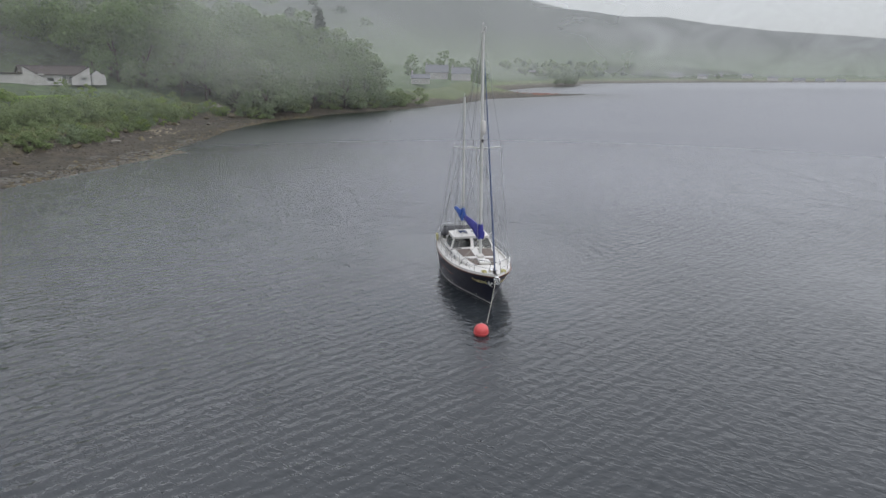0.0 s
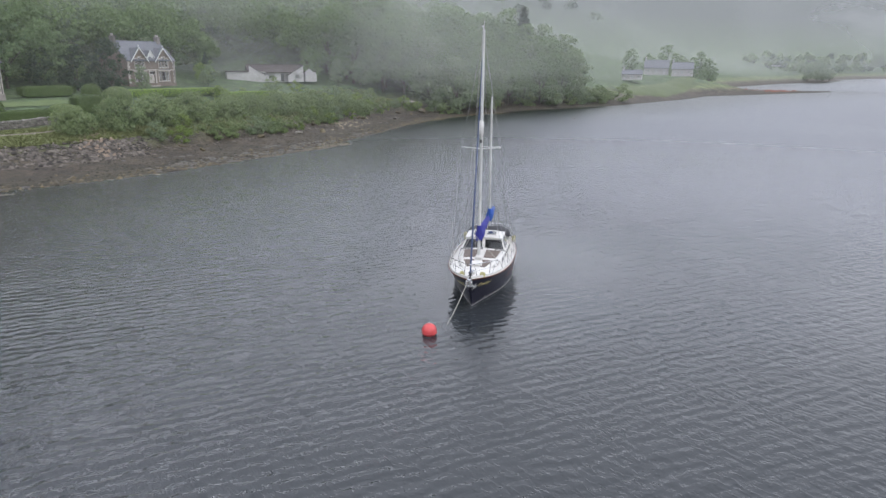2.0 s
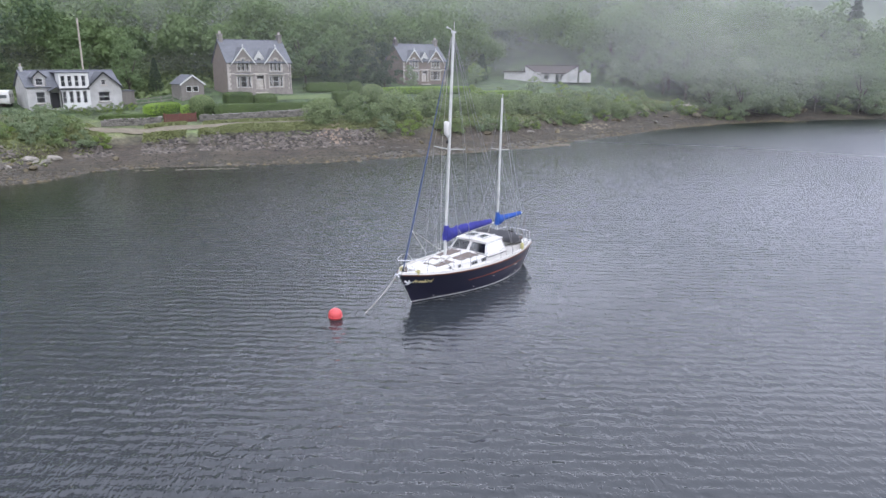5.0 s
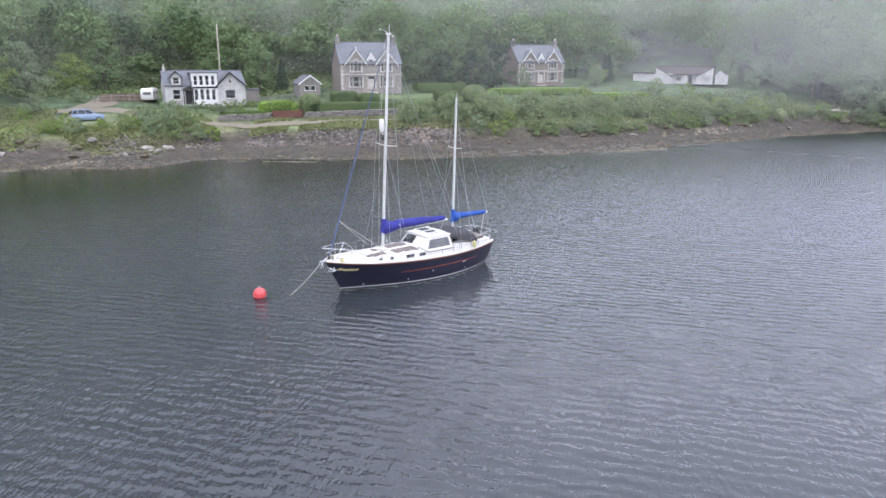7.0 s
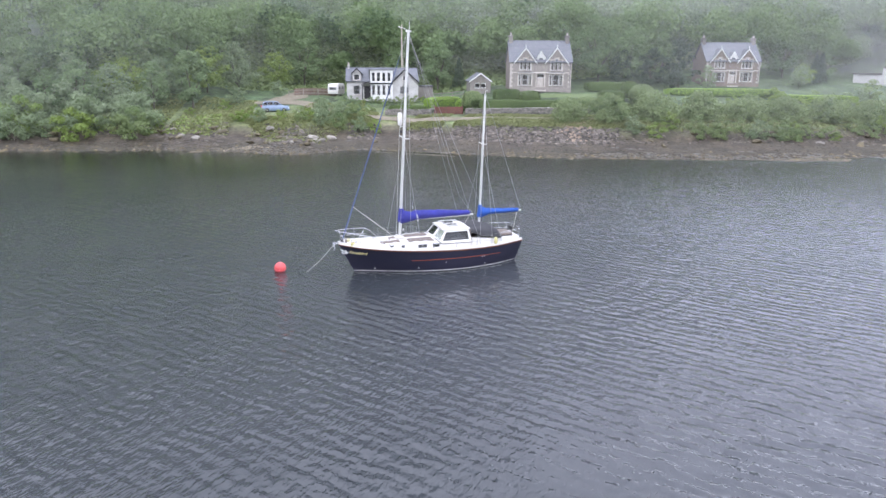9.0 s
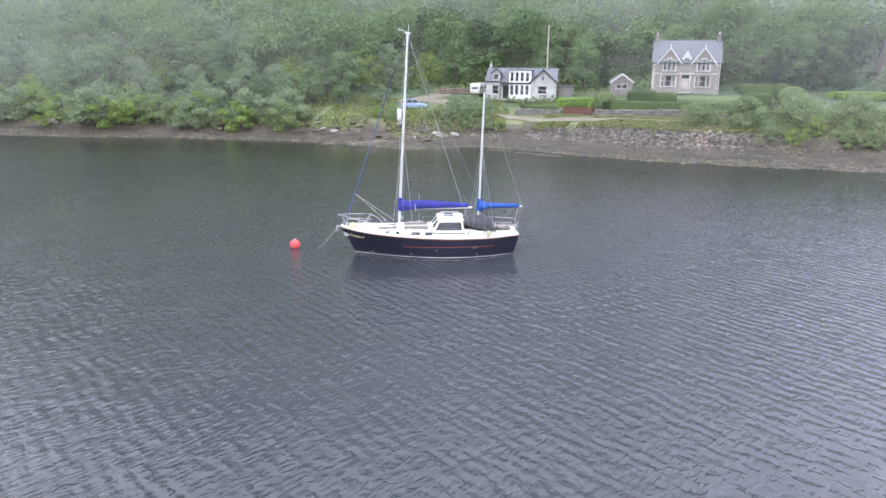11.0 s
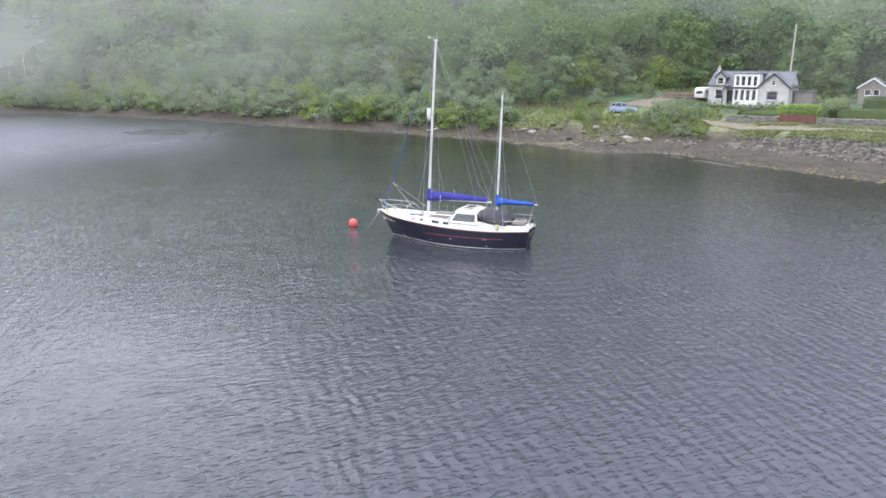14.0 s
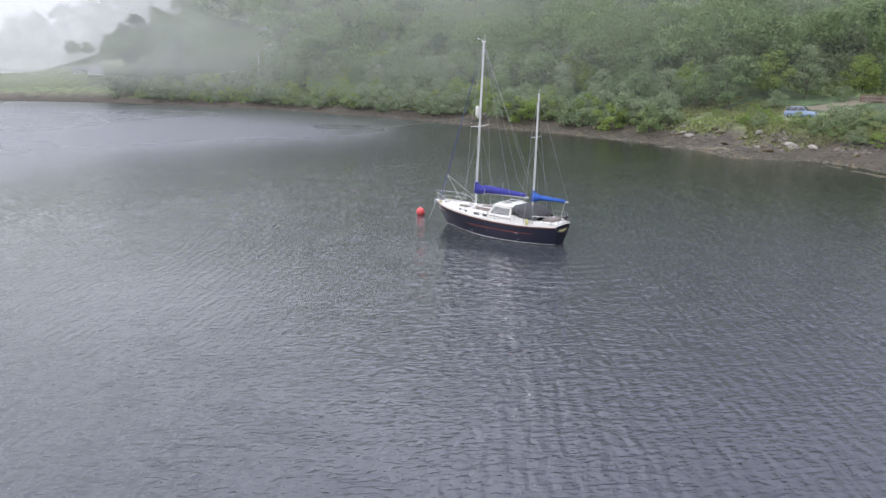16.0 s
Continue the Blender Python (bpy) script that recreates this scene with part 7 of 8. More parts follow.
def make_conifer(seed, h, spread, nleaf, leaf, label):
    r = np.random.RandomState(seed)
    t = thing("conifer", label, "tree", "tall conifers")
    part("trunk", Geo().tube([(0, 0, -0.5), (0, 0, h * 0.6), (0, 0, h)], [0.022 * h, 0.012 * h, 0.02], 7), M_BARK, t)
    u = r.rand(nleaf) ** 0.8
    tier = np.floor(u * 16) / 16 + r.uniform(0, 0.035, nleaf)
    rad = spread * (1 - tier) ** 0.75 * r.uniform(0.3, 1.0, nleaf) ** 0.6
    a = r.rand(nleaf) * 6.283
    pos = np.c_[np.cos(a) * rad, np.sin(a) * rad, h * (0.08 + 0.92 * tier) - rad * 0.28]
    nrm = np.c_[np.cos(a) * 0.5, np.sin(a) * 0.5, np.full(nleaf, 0.7)]
    v, f = sprays(r, pos, nrm, leaf * r.uniform(0.6, 1.3, nleaf))
    part("crown", from_arrays("crown", v, f, M_NEEDLE), M_NEEDLE, t)
    return t


def put(ob, x, y, size, sink=0.1, squash=1.0):
    ob.matrix_basis = Matrix.LocRotScale((x, y, ground_at(x, y) - sink), Euler((0, 0, rr.uniform(0, 6.28))), (size, size, size * squash))


def more(ob, x, y, size, sink=0.1, squash=1.0):
    c = copy_thing(ob, Matrix())
    put(c, x, y, size, sink, squash)
    return c


TREES = [make_tree(31, 9, 3.8, 2500, 0.31, M_WILLOW, "rounded grey-green willow on the wooded shore"), make_tree(32, 10, 3.6, 2500, 0.31, M_LEAF, "leafy mid-green broadleaf tree on the slope"),
         make_tree(33, 8, 3.9, 2500, 0.3, M_WILLOW, "rounded grey-green willow on the wooded shore"), make_tree(34, 11, 4.2, 2700, 0.33, M_LEAF, "leafy mid-green broadleaf tree on the slope"),
         make_tree(35, 7, 3.4, 2400, 0.29, M_BRIGHT, "bright yellow-green young tree by the shore"), make_tree(36, 9.5, 3.2, 2300, 0.31, M_LEAF, "slender broadleaf tree with an open crown", lobes=9)]
SHRUBS = [make_tree(41, 2.6, 1.9, 1300, 0.17, M_SHRUB, "dense rounded rhododendron bush on the bank", "bush", "bushes along the bank", trunk_h=0.02, lobes=8),
          make_tree(42, 2.2, 1.8, 1300, 0.17, M_SHRUB, "dense rounded rhododendron bush on the bank", "bush", "bushes along the bank", trunk_h=0.02, lobes=7),
          make_tree(43, 2.4, 1.7, 1300, 0.17, M_BRIGHT, "bright green brambles and young sallow", "bush", "bushes along the bank", trunk_h=0.02, lobes=8),
          make_tree(44, 3.0, 2.0, 1400, 0.19, M_WILLOW, "spreading grey-green sallow bush", "bush", "bushes along the bank", trunk_h=0.05, lobes=9)]
FIRS = [make_conifer(51, 20, 4.6, 7000, 0.72, "tall dark fir rising out of the mist"), make_conifer(52, 9, 2.3, 2800, 0.42, "dark garden conifer behind the houses")]
used = set()


def plant(kind, x, y, size, sink=0.12, squash=1.0):
    """Places a plant: the first of its kind itself, then copies of it."""
    if kind.name in used:
        return more(kind, x, y, size, sink, squash)
    used.add(kind.name)
    put(kind, x, y, size, sink, squash)
    return kind


def spread_out(n, region, gap, ok, tries=60000):
    """Random places in a region, no two nearer than gap."""
    out, cells = [], {}
    for _ in range(tries):
        if len(out) >= n:
            break
        x, y = rr.uniform(region[0], region[1]), rr.uniform(region[2], region[3])
        c = (int(x // gap), int(y // gap))
        if any(math.hypot(x - p[0], y - p[1]) < gap for i in (-1, 0, 1) for k in (-1, 0, 1) for p in cells.get((c[0] + i, c[1] + k), ())):
            continue
        if ok(x, y):
            out.append((x, y))
            cells.setdefault(c, []).append((x, y))
    return out


SX, SY = np.arange(-450, 1001, 2.0), np.arange(-850, 341, 2.0)
STAB = inland(*np.meshgrid(SX, SY))


def s_of(x, y):
    """Distance inland, read from a table."""
    u, v = (x + 450) / 2, (y + 850) / 2
    i, j = min(max(int(u), 0), len(SX) - 2), min(max(int(v), 0), len(SY) - 2)
    a, b = u - i, v - j
    return float((STAB[j, i] * (1 - a) + STAB[j, i + 1] * a) * (1 - b) + (STAB[j + 1, i] * (1 - a) + STAB[j + 1, i + 1] * a) * b)


# the wooded shore west of the parking place
for x, y in spread_out(175, (-200, -9, 50, 112), 3.7, lambda x, y: 9.5 < s_of(x, y) < 34 and not (-19 < x and s_of(x, y) < 17)):
    s = s_of(x, y)
    k = rr.choice(TREES) if s > 14 else rr.choice((TREES[0], TREES[2], TREES[4], SHRUBS[3], SHRUBS[3]))
    plant(k, x, y, (0.42 + 0.016 * s) * rr.uniform(0.8, 1.25) if k in TREES else rr.uniform(0.9, 1.5))
for x, y in spread_out(92, (-180, -8, 55, 88), 2.7, lambda x, y: 4.8 < s_of(x, y) < 12.5 and x < -18.5):
    plant(rr.choice((SHRUBS[0], SHRUBS[2], SHRUBS[3], SHRUBS[3])), x, y, rr.uniform(1.0, 1.9), 0.35)
for x, y in spread_out(26, (-212, -190, 40, 95), 4.0, lambda x, y: 5 < s_of(x, y) < 30 and y + 36.8 > 0.46 * (26.8 - x)):
    plant(rr.choice((TREES[0], TREES[2], SHRUBS[3])), x, y, rr.uniform(0.6, 1.0))
# round the parking place and along the bank before the cottage
for x, y, k, q in ((-5.5, 65.8, 2, 0.7), (-3, 64.7, 3, 0.65), (-0.5, 63.4, 2, 0.6), (2, 62.4, 0, 0.75), (4.6, 61.5, 3, 0.75), (7.2, 60.8, 0, 0.8), (9.6, 60.2, 3, 0.7), (11.9, 59.9, 2, 0.75), (-16, 68.5, 2, 0.5), (-7, 75, 2, 0.7), (-5, 78.5, 3, 0.9), (-3.5, 68.5, 2, 0.75), (0.5, 68.3, 2, 0.36), (4, 67, 2, 0.5), (6, 68.5, 3, 0.8), (8.5, 66, 3, 1.0), (9.5, 63.5, 1, 1.0), (7.5, 62.8, 3, 0.9),
                   (11, 68.2, 3, 0.7), (13.5, 69.8, 1, 0.5), (3, 63.5, 2, 0.6), (-6, 66.5, 2, 0.6), (-12, 73, 2, 0.5), (-17, 80, 3, 1.1), (5.5, 65, 3, 0.9), (2, 87, 3, 0.8), (12, 72.5, 2, 0.4), (17, 73.6, 0, 0.35), (21, 72.8, 2, 0.35)):
    plant(SHRUBS[k], x, y, q, 0.2)
# self-sown bushes against the front of the white cottage
for i in range(13):
    t = i / 12
    plant(SHRUBS[(2, 3, 0)[i % 3]], 11.0 + 12.2 * t, 76.6 - 2.75 * t + rr.uniform(-0.5, 0.4), rr.uniform(0.28, 0.5), 0.15)
# the long bank of rhododendrons below the gardens
MOUNDS = [make_tree(45, 3.5, 3.5, 4600, 0.23, M_SHRUB, "large dome of rhododendron on the bank", "bush", "bushes along the bank", trunk_h=0.0, lobes=22),
          make_tree(46, 3.8, 3.3, 4600, 0.23, M_SHRUB, "large dome of rhododendron on the bank", "bush", "bushes along the bank", trunk_h=0.0, lobes=20)]
for i, (x, y, q) in enumerate(((36.8, 50.6, 0.85), (42.3, 48.9, 1.0), (48.3, 47.2, 1.08), (54.6, 45.6, 1.05), (60.8, 44.2, 0.95), (66.8, 42.8, 0.9), (73, 41.4, 1.0), (79.5, 39.9, 0.85), (85.5, 38.3, 0.8), (91.5, 36.6, 0.85), (97.5, 34.6, 0.75), (57.5, 48.9, 0.8), (69.5, 46.0, 0.8), (82, 43, 0.75))):
    plant(MOUNDS[i % 2], x, y, q, 0.35)
for _ in range(62):
    bx = rr.uniform(38, 114)
    plant(rr.choice((SHRUBS[0], SHRUBS[1], SHRUBS[2], SHRUBS[3])), *shore_xy(bx, rr.uniform(7.4, 10.6)), rr.uniform(0.5, 0.95), 0.3)
for x, y in spread_out(34, (40, 112, 28, 62), 3.6, lambda x, y: 13 < s_of(x, y) < 25 and x > 62):
    plant(rr.choice(SHRUBS), x, y, rr.uniform(0.6, 1.15), 0.3)
# trees among and behind the houses
for x, y, k, q in ((56, 75, 3, 1.05), (60, 72, 1, 1.0), (63, 77, 3, 1.1), (67, 72.5, 5, 0.9), (52, 82, 1, 1.0), (70, 81, 3, 1.0), (84, 70, 0, 0.8), (88, 76, 3, 1.0), (95, 73, 1, 0.9), (101, 68.5, 5, 0.7),
                   (30, 86, 1, 0.9), (25, 92, 3, 0.9), (47, 86, 0, 0.9), (118, 46, 0, 0.6), (122, 42, 2, 0.7), (117, 52, 1, 0.8), (3, 95, 4, 0.9), (-4, 90, 0, 0.9), (8, 97, 1, 1.0),
                   (90, 63, 4, 0.55), (86, 60, 2, 0.5), (68.6, 62.0, 0, 0.45)):
    plant(TREES[k], x, y, q)
YEW = make_tree(37, 8, 3.6, 3000, 0.3, M_NEEDLE, "dark dense yew between the two villas", "tree", "garden yews", trunk_h=0.04, lobes=14)
for x, y, q in ((65.2, 64.9, 0.95), (62.4, 68.6, 0.8), (58.2, 71.4, 0.72)):
    plant(YEW, x, y, q)
for x, y, q in ((33.2, 84, 0.6), (49.5, 77, 0.8), (94, 64.5, 0.6), (97, 66, 0.62)):
    plant(FIRS[1], x, y, q)
# the misty point to the east, with its tall firs
for x, y in spread_out(90, (112, 176, -6, 70), 4.0, lambda x, y: 4.5 < s_of(x, y) < 40 and x > 119 + 0.2 * (y - 10)):
    plant(rr.choice(TREES[:4]), x, y, rr.uniform(0.85, 1.25) + 0.022 * s_of(x, y))
for _ in range(30):
    plant(rr.choice((SHRUBS[0], SHRUBS[1], SHRUBS[3])), *shore_xy(rr.uniform(112, 178), rr.uniform(2.5, 6.5)), rr.uniform(1.1, 1.9), 0.4)
for x, y, q in ((166, 8.5, 1.1), (162, 14, 0.85)):
    plant(FIRS[0], x, y, q)
for x, y in ((281, -30), (287, -38), (284, -50), (292, -46), (290, -58), (300, -58), (312, -64), (322, -70), (455, -160), (462, -166), (470, -172), (478, -170), (448, -152)):
    plant(rr.choice(TREES[1:4]), x, y, rr.uniform(0.9, 1.5))


# ---- clipped garden hedges and topiary ----
def clipped(name, label, x, y, size, deg, material, seed, power=4.0, leaf=0.13, per=80, group="clipped hedges"):
    """A clipped bush: a rounded block of close leaves on a dense core."""
    r = np.random.RandomState(seed)
    hx, hy, hz = size[0] / 2, size[1] / 2, size[2] / 2
    area = 2 * (size[0] * size[2] + size[1] * size[2]) + size[0] * size[1]
    n = int(area * per)
    d = r.normal(0, 1, (n, 3)) * np.array([hx, hy, hz])
    d[:, 2] = np.where(d[:, 2] < -0.6 * hz, -d[:, 2], d[:, 2])
    q = (np.abs(d / np.array([hx, hy, hz])) ** power).sum(axis=1) ** (1 / power)
    p = d / q[:, None] * r.uniform(0.93, 1.03, (n, 1))
    nrm = np.sign(d) * np.abs(p / np.array([hx, hy, hz])) ** (power - 1)
    v, f = sprays(r, p + np.array([0, 0, hz]), nrm, leaf * r.uniform(0.7, 1.4, n))
    t = thing(name, label, "hedge", group, pose(x, y, ground_at(x, y) - 0.05, 0, 0, deg))
    part("leaves", from_arrays("leaves", v, f, material), material, t)
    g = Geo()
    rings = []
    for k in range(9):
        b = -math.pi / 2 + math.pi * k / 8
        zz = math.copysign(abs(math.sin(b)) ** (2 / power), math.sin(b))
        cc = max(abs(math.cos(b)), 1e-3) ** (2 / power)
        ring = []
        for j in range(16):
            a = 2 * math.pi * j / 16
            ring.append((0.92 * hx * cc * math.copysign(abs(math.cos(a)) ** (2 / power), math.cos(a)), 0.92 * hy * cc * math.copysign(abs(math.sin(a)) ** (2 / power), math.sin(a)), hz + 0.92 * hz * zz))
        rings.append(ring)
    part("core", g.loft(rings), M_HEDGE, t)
    return t


clipped("hedge", "square-clipped dark green yew block on the lawn", 32.9, 62.9, (4.0, 2.4, 2.6), -18, M_HEDGE, 1, 6)
clipped("hedge", "low square-clipped green hedge block on the lawn", 35.4, 60.2, (3.3, 2.3, 2.5), -18, M_HEDGE, 2, 3.4)
clipped("topiary", "large round clipped green bush in the garden", 28.0, 64.3, (3.3, 3.3, 3.3), 0, M_SHRUB, 3, 2.3, group="round topiary bushes")
clipped("topiary", "large round clipped green bush in the garden", 50.8, 54.4, (3.7, 3.7, 3.2), 0, M_SHRUB, 4, 2.2, group="round topiary bushes")
clipped("topiary", "round clipped green bush in the garden", 51.5, 58.6, (2.6, 2.4, 2.6), 0, M_HEDGE, 5, 2.2, group="round topiary bushes")
clipped("topiary", "round clipped green bush in the garden", 42.7, 56.3, (3.8, 3.0, 1.8), 0, M_SHRUB, 6, 2.3, group="round topiary bushes")
clipped("hedge", "dark clipped hedge block beside the villa garden", 46.6, 55.9, (3.8, 2.2, 2.3), -20, M_HEDGE, 7, 6)
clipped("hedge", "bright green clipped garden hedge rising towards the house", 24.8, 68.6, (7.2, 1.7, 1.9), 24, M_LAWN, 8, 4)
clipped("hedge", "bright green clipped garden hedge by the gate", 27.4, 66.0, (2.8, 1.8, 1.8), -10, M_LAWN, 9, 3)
clipped("hedge", "long low clipped hedge on top of the garden wall", 35.6, 58.9, (18, 1.2, 1.75), -23, M_HEDGE, 10, 6)
clipped("hedge", "long dark clipped hedge above the bank", 53.5, 51.6, (20, 1.2, 1.2), -9, M_HEDGE, 11, 5)
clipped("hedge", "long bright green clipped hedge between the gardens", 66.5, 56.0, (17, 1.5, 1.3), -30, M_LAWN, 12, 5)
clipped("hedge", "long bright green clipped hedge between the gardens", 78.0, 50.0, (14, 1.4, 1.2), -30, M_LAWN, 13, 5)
clipped("hedge", "low dark hedge before the cottage", 19.5, 68.3, (6.5, 1.2, 1.0), -20, M_HEDGE, 14, 4)
clipped("hedge", "dark clipped hedge behind the lawn", 52.5, 66.0, (8, 1.3, 1.6), -20, M_HEDGE, 15, 5)


# ---- far woods and grasses, too many to count ----
def forest(name, spots, per, leaf, material, label, seed, hmin, hmax):
    r = np.random.RandomState(seed)
    sp = np.array(spots)
    gz = height(sp[:, 0], sp[:, 1])
    V, F, k = [], [], 0
    shade = []                                             # each tree's own kind of green
    for (x, y), z in zip(sp, gz):
        h = r.uniform(hmin, hmax)
        w = h * r.uniform(0.34, 0.48)
        nl = 18
        a = np.arange(nl) * 2.4 + r.rand() * 6
        up = 1 - 1.3 * (np.arange(nl) + 0.5) / nl                  # boughs over a dome, from its crown down to its skirt
        out = np.sqrt(1 - up * up) * w * r.uniform(0.55, 0.85, nl)
        c = np.c_[np.cos(a) * out, np.sin(a) * out, h * (0.58 + 0.3 * up) + r.normal(0, 0.03 * h, nl)]
        rad = w * r.uniform(0.24, 0.44, (nl, 1)) * np.array([[1.0, 1.0, 0.8]])
        v, f = lobes_cloud(r, c, rad, per, leaf)
        V.append(v + np.array([x, y, z - 0.2])), F.append(f + k)
        k += len(v)
        shade.append(np.full(len(v), r.rand(), np.float32))
    me = from_arrays(name, np.vstack(V), np.vstack(F), material)
    me.attributes.new("tree_kind", "FLOAT", "POINT").data.foreach_set("value", np.concatenate(shade))
    wood = tagged(new(name, me), label, "woods", kind="stuff")
    return wood


def wood_ok(x, y):
    s = s_of(x, y)
    if x < -8:
        return s > 24 and (y + 36.8 > 0.462 * (26.8 - x) or s > 98)
    if x < 128:
        return s > 47 and y > 84 - 0.12 * x + (8 if 8 < x < 30 else 0)
    return s > 38


near_wood = spread_out(800, (-235, 190, 40, 190), 6.0, lambda x, y: wood_ok(x, y) and s_of(x, y) < 105)
forest("woods", [p for p in near_wood if -112 < p[0] < 132], 1400, 0.5, M_WOODS, "dense mixed broadleaf woods on the lower hillside", 61, 6, 15.5)
forest("woods", [p for p in near_wood if not -112 < p[0] < 132], 620, 0.8, M_WOODS, "dense mixed broadleaf woods along the misty shore", 67, 6, 15.5)
back_wood = spread_out(150, (20, 138, 78, 150), 5.2, lambda x, y: s_of(x, y) > 44 and y > 88 - 0.14 * x + (6 if x < 46 else 0))
forest("woods", back_wood, 700, 0.6, M_WOODS, "tall dark woods behind the gardens", 68, 9, 16)
point_wood = spread_out(170, (96, 205, 25, 160), 5.4, lambda x, y: 33 < s_of(x, y) < 120 and y > 78 - 0.12 * (x - 96) - (30 if x > 122 else 0))
forest("woods", point_wood, 760, 0.58, M_WOODS, "tall misty woods on the eastern point", 66, 12, 18)
far_wood = spread_out(520, (-420, 150, 60, 330), 8.0, lambda x, y: wood_ok(x, y) and s_of(x, y) >= 100)
forest("woods", far_wood, 240, 1.05, M_WOODS, "misty mixed woods on the upper hillside", 62, 8, 13)
east_wood = spread_out(60, (175, 520, -60, 260), 10, lambda x, y: 130 < s_of(x, y) < 260 and (fbm(np.array([x]), np.array([y]), 60, 2)[0] > -0.05))
forest("woods", east_wood, 200, 1.3, M_WOODS, "scattered misty woods behind the bay", 63, 7, 12)
west_wood = spread_out(240, (-440, -205, 60, 330), 8.5, lambda x, y: 100 < s_of(x, y) < 260)
forest("woods", west_wood, 220, 1.2, M_WOODS, "misty woods above the far field", 65, 7, 12)
far_line = spread_out(150, (500, 800, -560, -150), 8, lambda x, y: 12 < s_of(x, y) < 75)
forest("woods", far_line, 60, 2.6, M_WOODS, "distant trees along the far shore", 64, 3.5, 8)


def tussocks(name, spots, size, material, label, seed):
    r = np.random.RandomState(seed)
    sp = np.array(spots)
    n = len(sp)
    pos = np.c_[sp, height(sp[:, 0], sp[:, 1]) + 0.1]
    a = r.rand(n) * 6.283
    v, f = sprays(r, pos, np.c_[np.cos(a), np.sin(a), np.full(n, 1.0)], size * r.uniform(0.5, 1.4, n))
    return tagged(new(name, from_arrays(name, v, f, material)), label, "grass", kind="stuff")


gr = [(shore_xy(rr.uniform(5, 44), rr.uniform(10.2, 18))) for _ in range(44000)]
TRACK = [(4, 76.5), (9, 70), (13, 64.0), (20, 60.4), (28, 56.8), (36, 53.2), (43, 49.4)]
gr = [p for p in gr if abs(p[1] - float(np.interp(p[0], [q[0] for q in TRACK], [q[1] for q in TRACK]))) > 1.05]
gr += [(shore_xy(rr.uniform(-24, 8), rr.uniform(7.5, 27))) for _ in range(22000)]
gr += [(shore_xy(rr.uniform(40, 112), rr.uniform(9.5, 22))) for _ in range(18000)]
tussocks("grass", [p for p in gr if not (-3.4 < p[0] < 3.6 and 69.2 < p[1] < 74.2)], 0.27, M_GRASS, "tall pale grass and weeds on the bank", 71)
und = [(rr.uniform(-30, 124), rr.uniform(80, 135)) for _ in range(52000)]
und = [p for p, s in zip(und, inland(np.array(und)[:, 0], np.array(und)[:, 1])) if s > 38 and not (8 < p[0] < 27 and p[1] < 88)]
tussocks("undergrowth", und, 0.85, M_SHRUB, "rough bracken and brambles on the slope behind the houses", 72)
wl2 = [shore_xy(rr.uniform(-185, -12), rr.uniform(7, 15)) for _ in range(5000)]
tussocks("undergrowth", wl2, 0.6, M_BRIGHT, "leafy brambles at the edge of the wooded shore", 73)


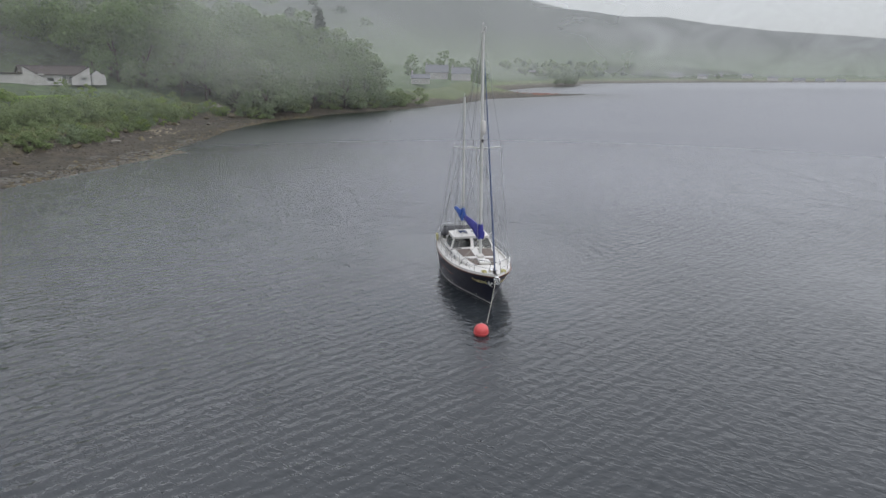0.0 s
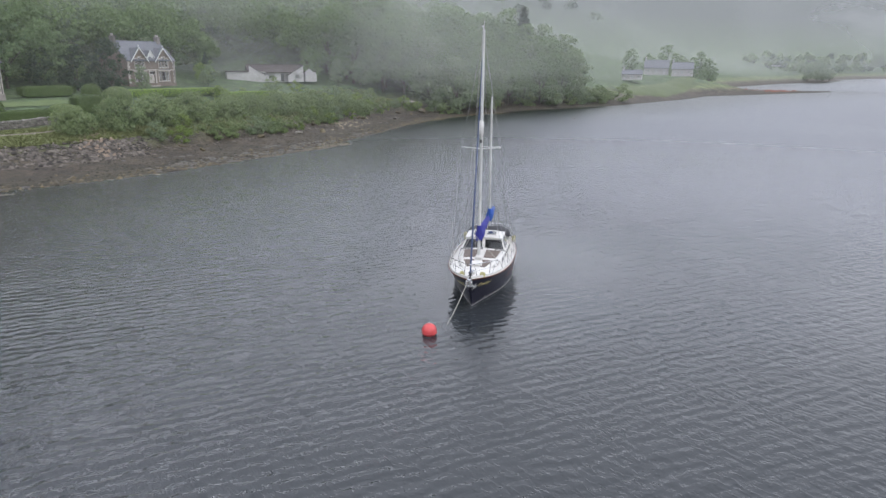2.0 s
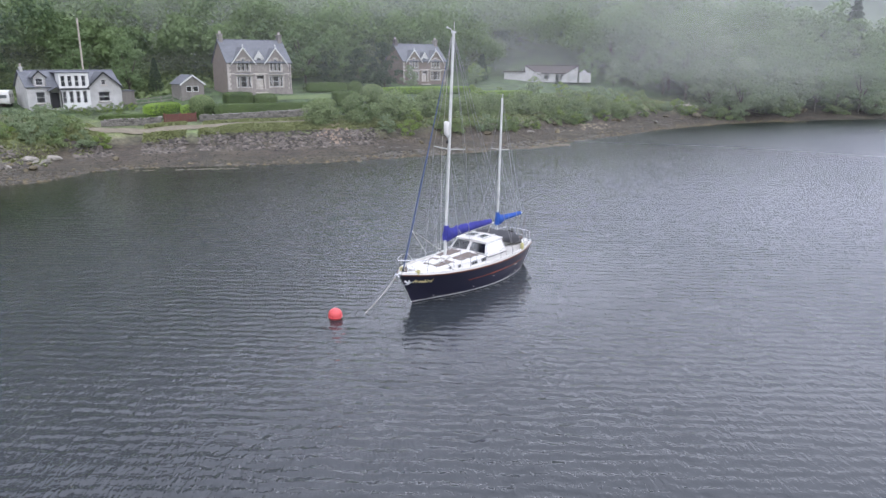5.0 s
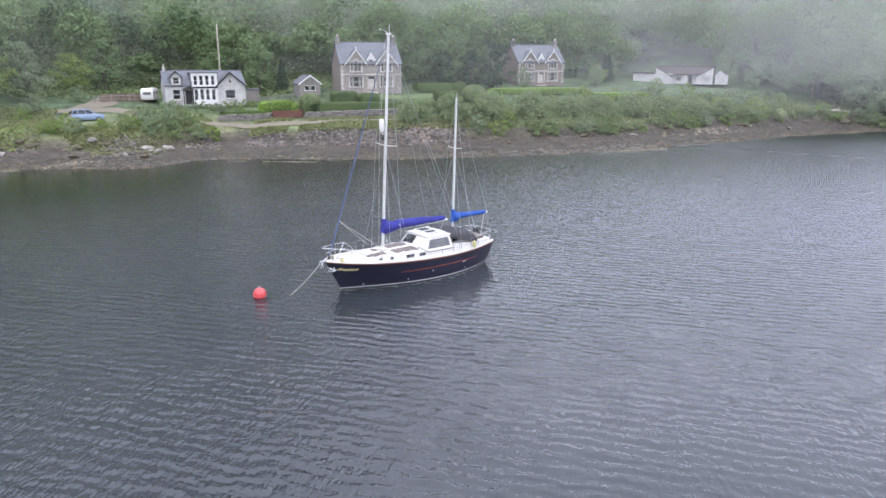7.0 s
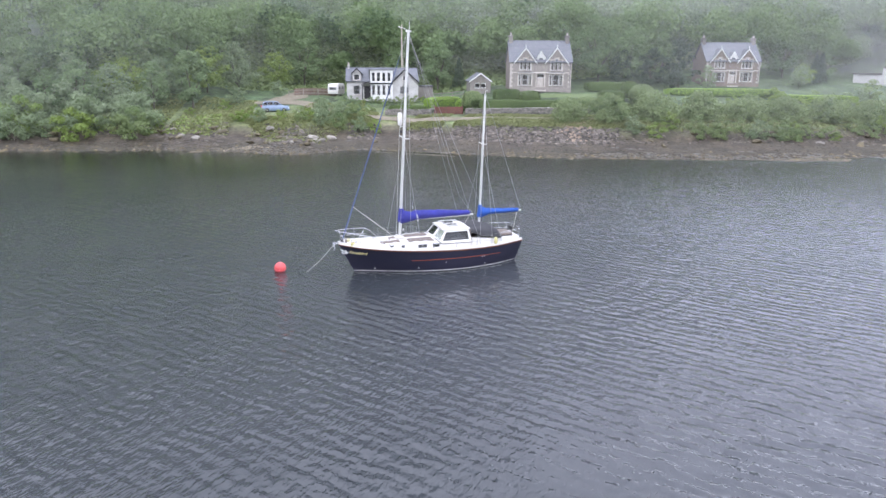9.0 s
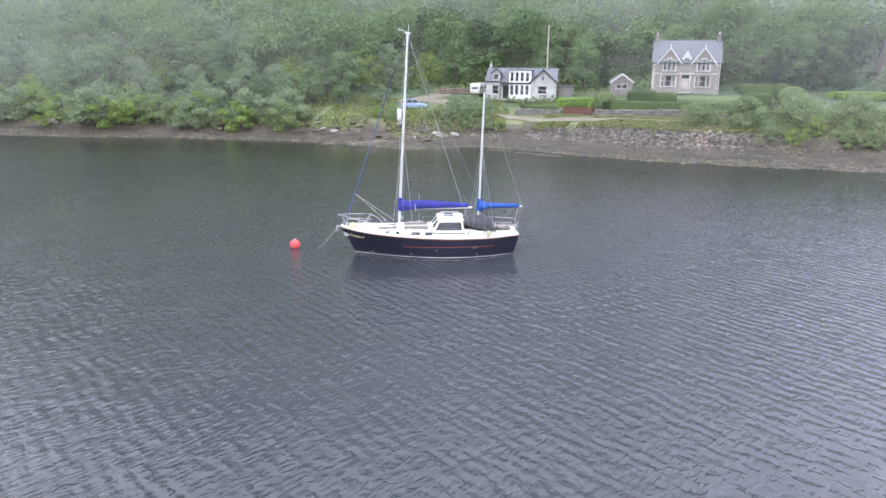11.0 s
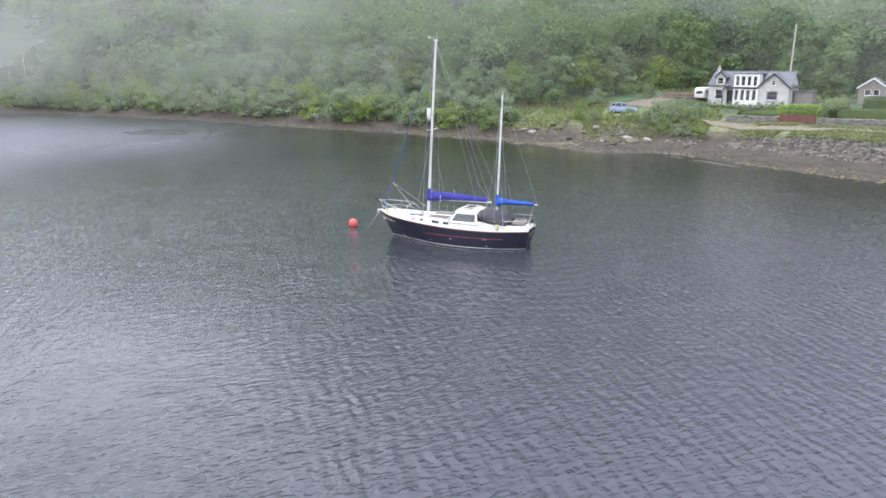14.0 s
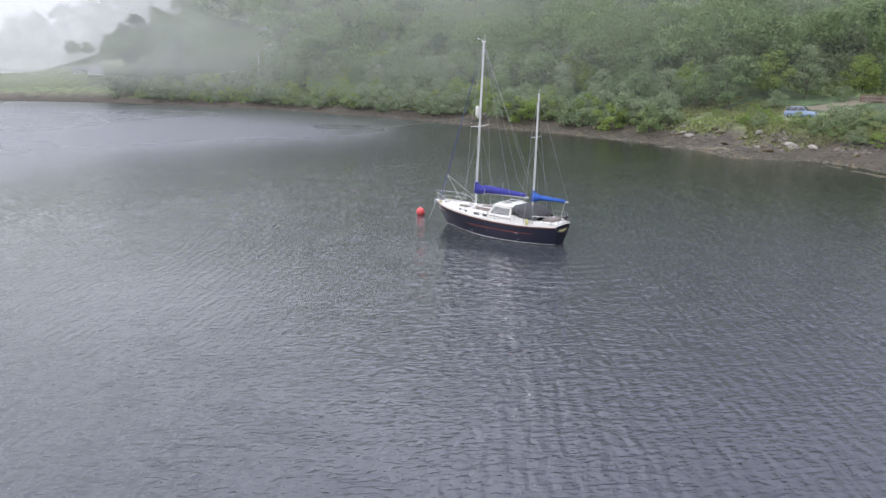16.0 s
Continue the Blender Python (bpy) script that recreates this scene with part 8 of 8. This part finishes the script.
# ---- drifting mist: thin sheets hanging over the slopes ----
def mist(pts, z0, z1, density, lumps, label, along=((0, 0), (0.15, 1), (0.85, 1), (1, 0))):
    P = [Vector((x, y)) for x, y in pts]
    seg = [0.0]
    for a, b in zip(P[:-1], P[1:]):
        seg.append(seg[-1] + (b - a).length)
    n, nv = 48, 8
    V, UV = [], []
    for i in range(n + 1):
        d = seg[-1] * i / n
        x = float(np.interp(d, seg, [p.x for p in P])) 
        y = float(np.interp(d, seg, [p.y for p in P])) 
        for k in range(nv + 1):
            V.append((x, y, z0 + (z1 - z0) * k / nv))
            UV.append((i / n, k / nv))
    F = np.array([(i * (nv + 1) + k, (i + 1) * (nv + 1) + k, (i + 1) * (nv + 1) + k + 1, i * (nv + 1) + k + 1) for i in range(n) for k in range(nv)])
    me = from_arrays("mist", np.array(V), F, mist_material("drifting_mist", density, lumps, min(0.4, 10 / (z1 - z0)), along))
    lay = me.uv_layers.new(name="UVMap")
    lay.data.foreach_set("uv", np.array(UV)[F.ravel()].astype(np.float32).ravel())
    me.polygons.foreach_set("use_smooth", [True] * len(me.polygons))
    return tagged(new("mist", me), label, "mist", kind="stuff")


slope = [(-330, 150), (-200, 128), (-110, 122), (-50, 110), (0, 102), (45, 90), (90, 82), (125, 76), (150, 78)]
for shift, dens, lump, z1 in ((4, 0.085, 0.5, 66), (48, 0.15, 0.7, 90), (104, 0.28, 0.6, 130)):
    mist([(x + 0.18 * shift, y + shift) for x, y in slope], -2, z1, dens, lump, "thin grey mist drifting over the wooded slope")
mist([(12, 58), (36, 44), (60, 37), (85, 28), (104, 18), (119, 2), (130, -28), (140, -60)], 0.3, 50, 0.2, 0.25, "thin grey mist drifting along the eastern shore", ((0, 0), (0.3, 0.6), (0.48, 1), (0.68, 0.8), (1, 0)))
mist([(30, 104), (56, 88), (78, 79), (95, 78), (112, 73), (128, 62), (143, 44), (156, 24)], 0.3, 64, 0.16, 0.5, "grey mist drifting behind the eastern houses")
mist([(165, 220), (192, 30), (206, -45), (236, -180)], 0.3, 70, 0.07, 0.3, "thin grey mist drifting over the bay")
mist([(330, 460), (370, 60), (410, -130), (470, -420), (470, -900)], 0.3, 170, 0.33, 0.2, "grey mist hanging over the far loch", ((0, 0), (0.28, 0.1), (0.5, 1), (0.88, 1), (1, 0)))
mist([(-340, -30), (-262, 24), (-199, 52), (-161, 66), (-121, 73), (-84, 72), (-55, 69), (-30, 67), (-8, 66), (10, 66)], 0.3, 56, 0.48, 0.25, "thin grey mist drifting along the wooded shore", ((0, 0.2), (0.25, 0.4), (0.38, 0.7), (0.65, 0.5), (0.85, 0.2), (1, 0)))
mist([(-316, -200), (-328, 40), (-338, 170), (-320, 460)], 0.3, 140, 0.52, 0.15, "grey mist lying over the far field")
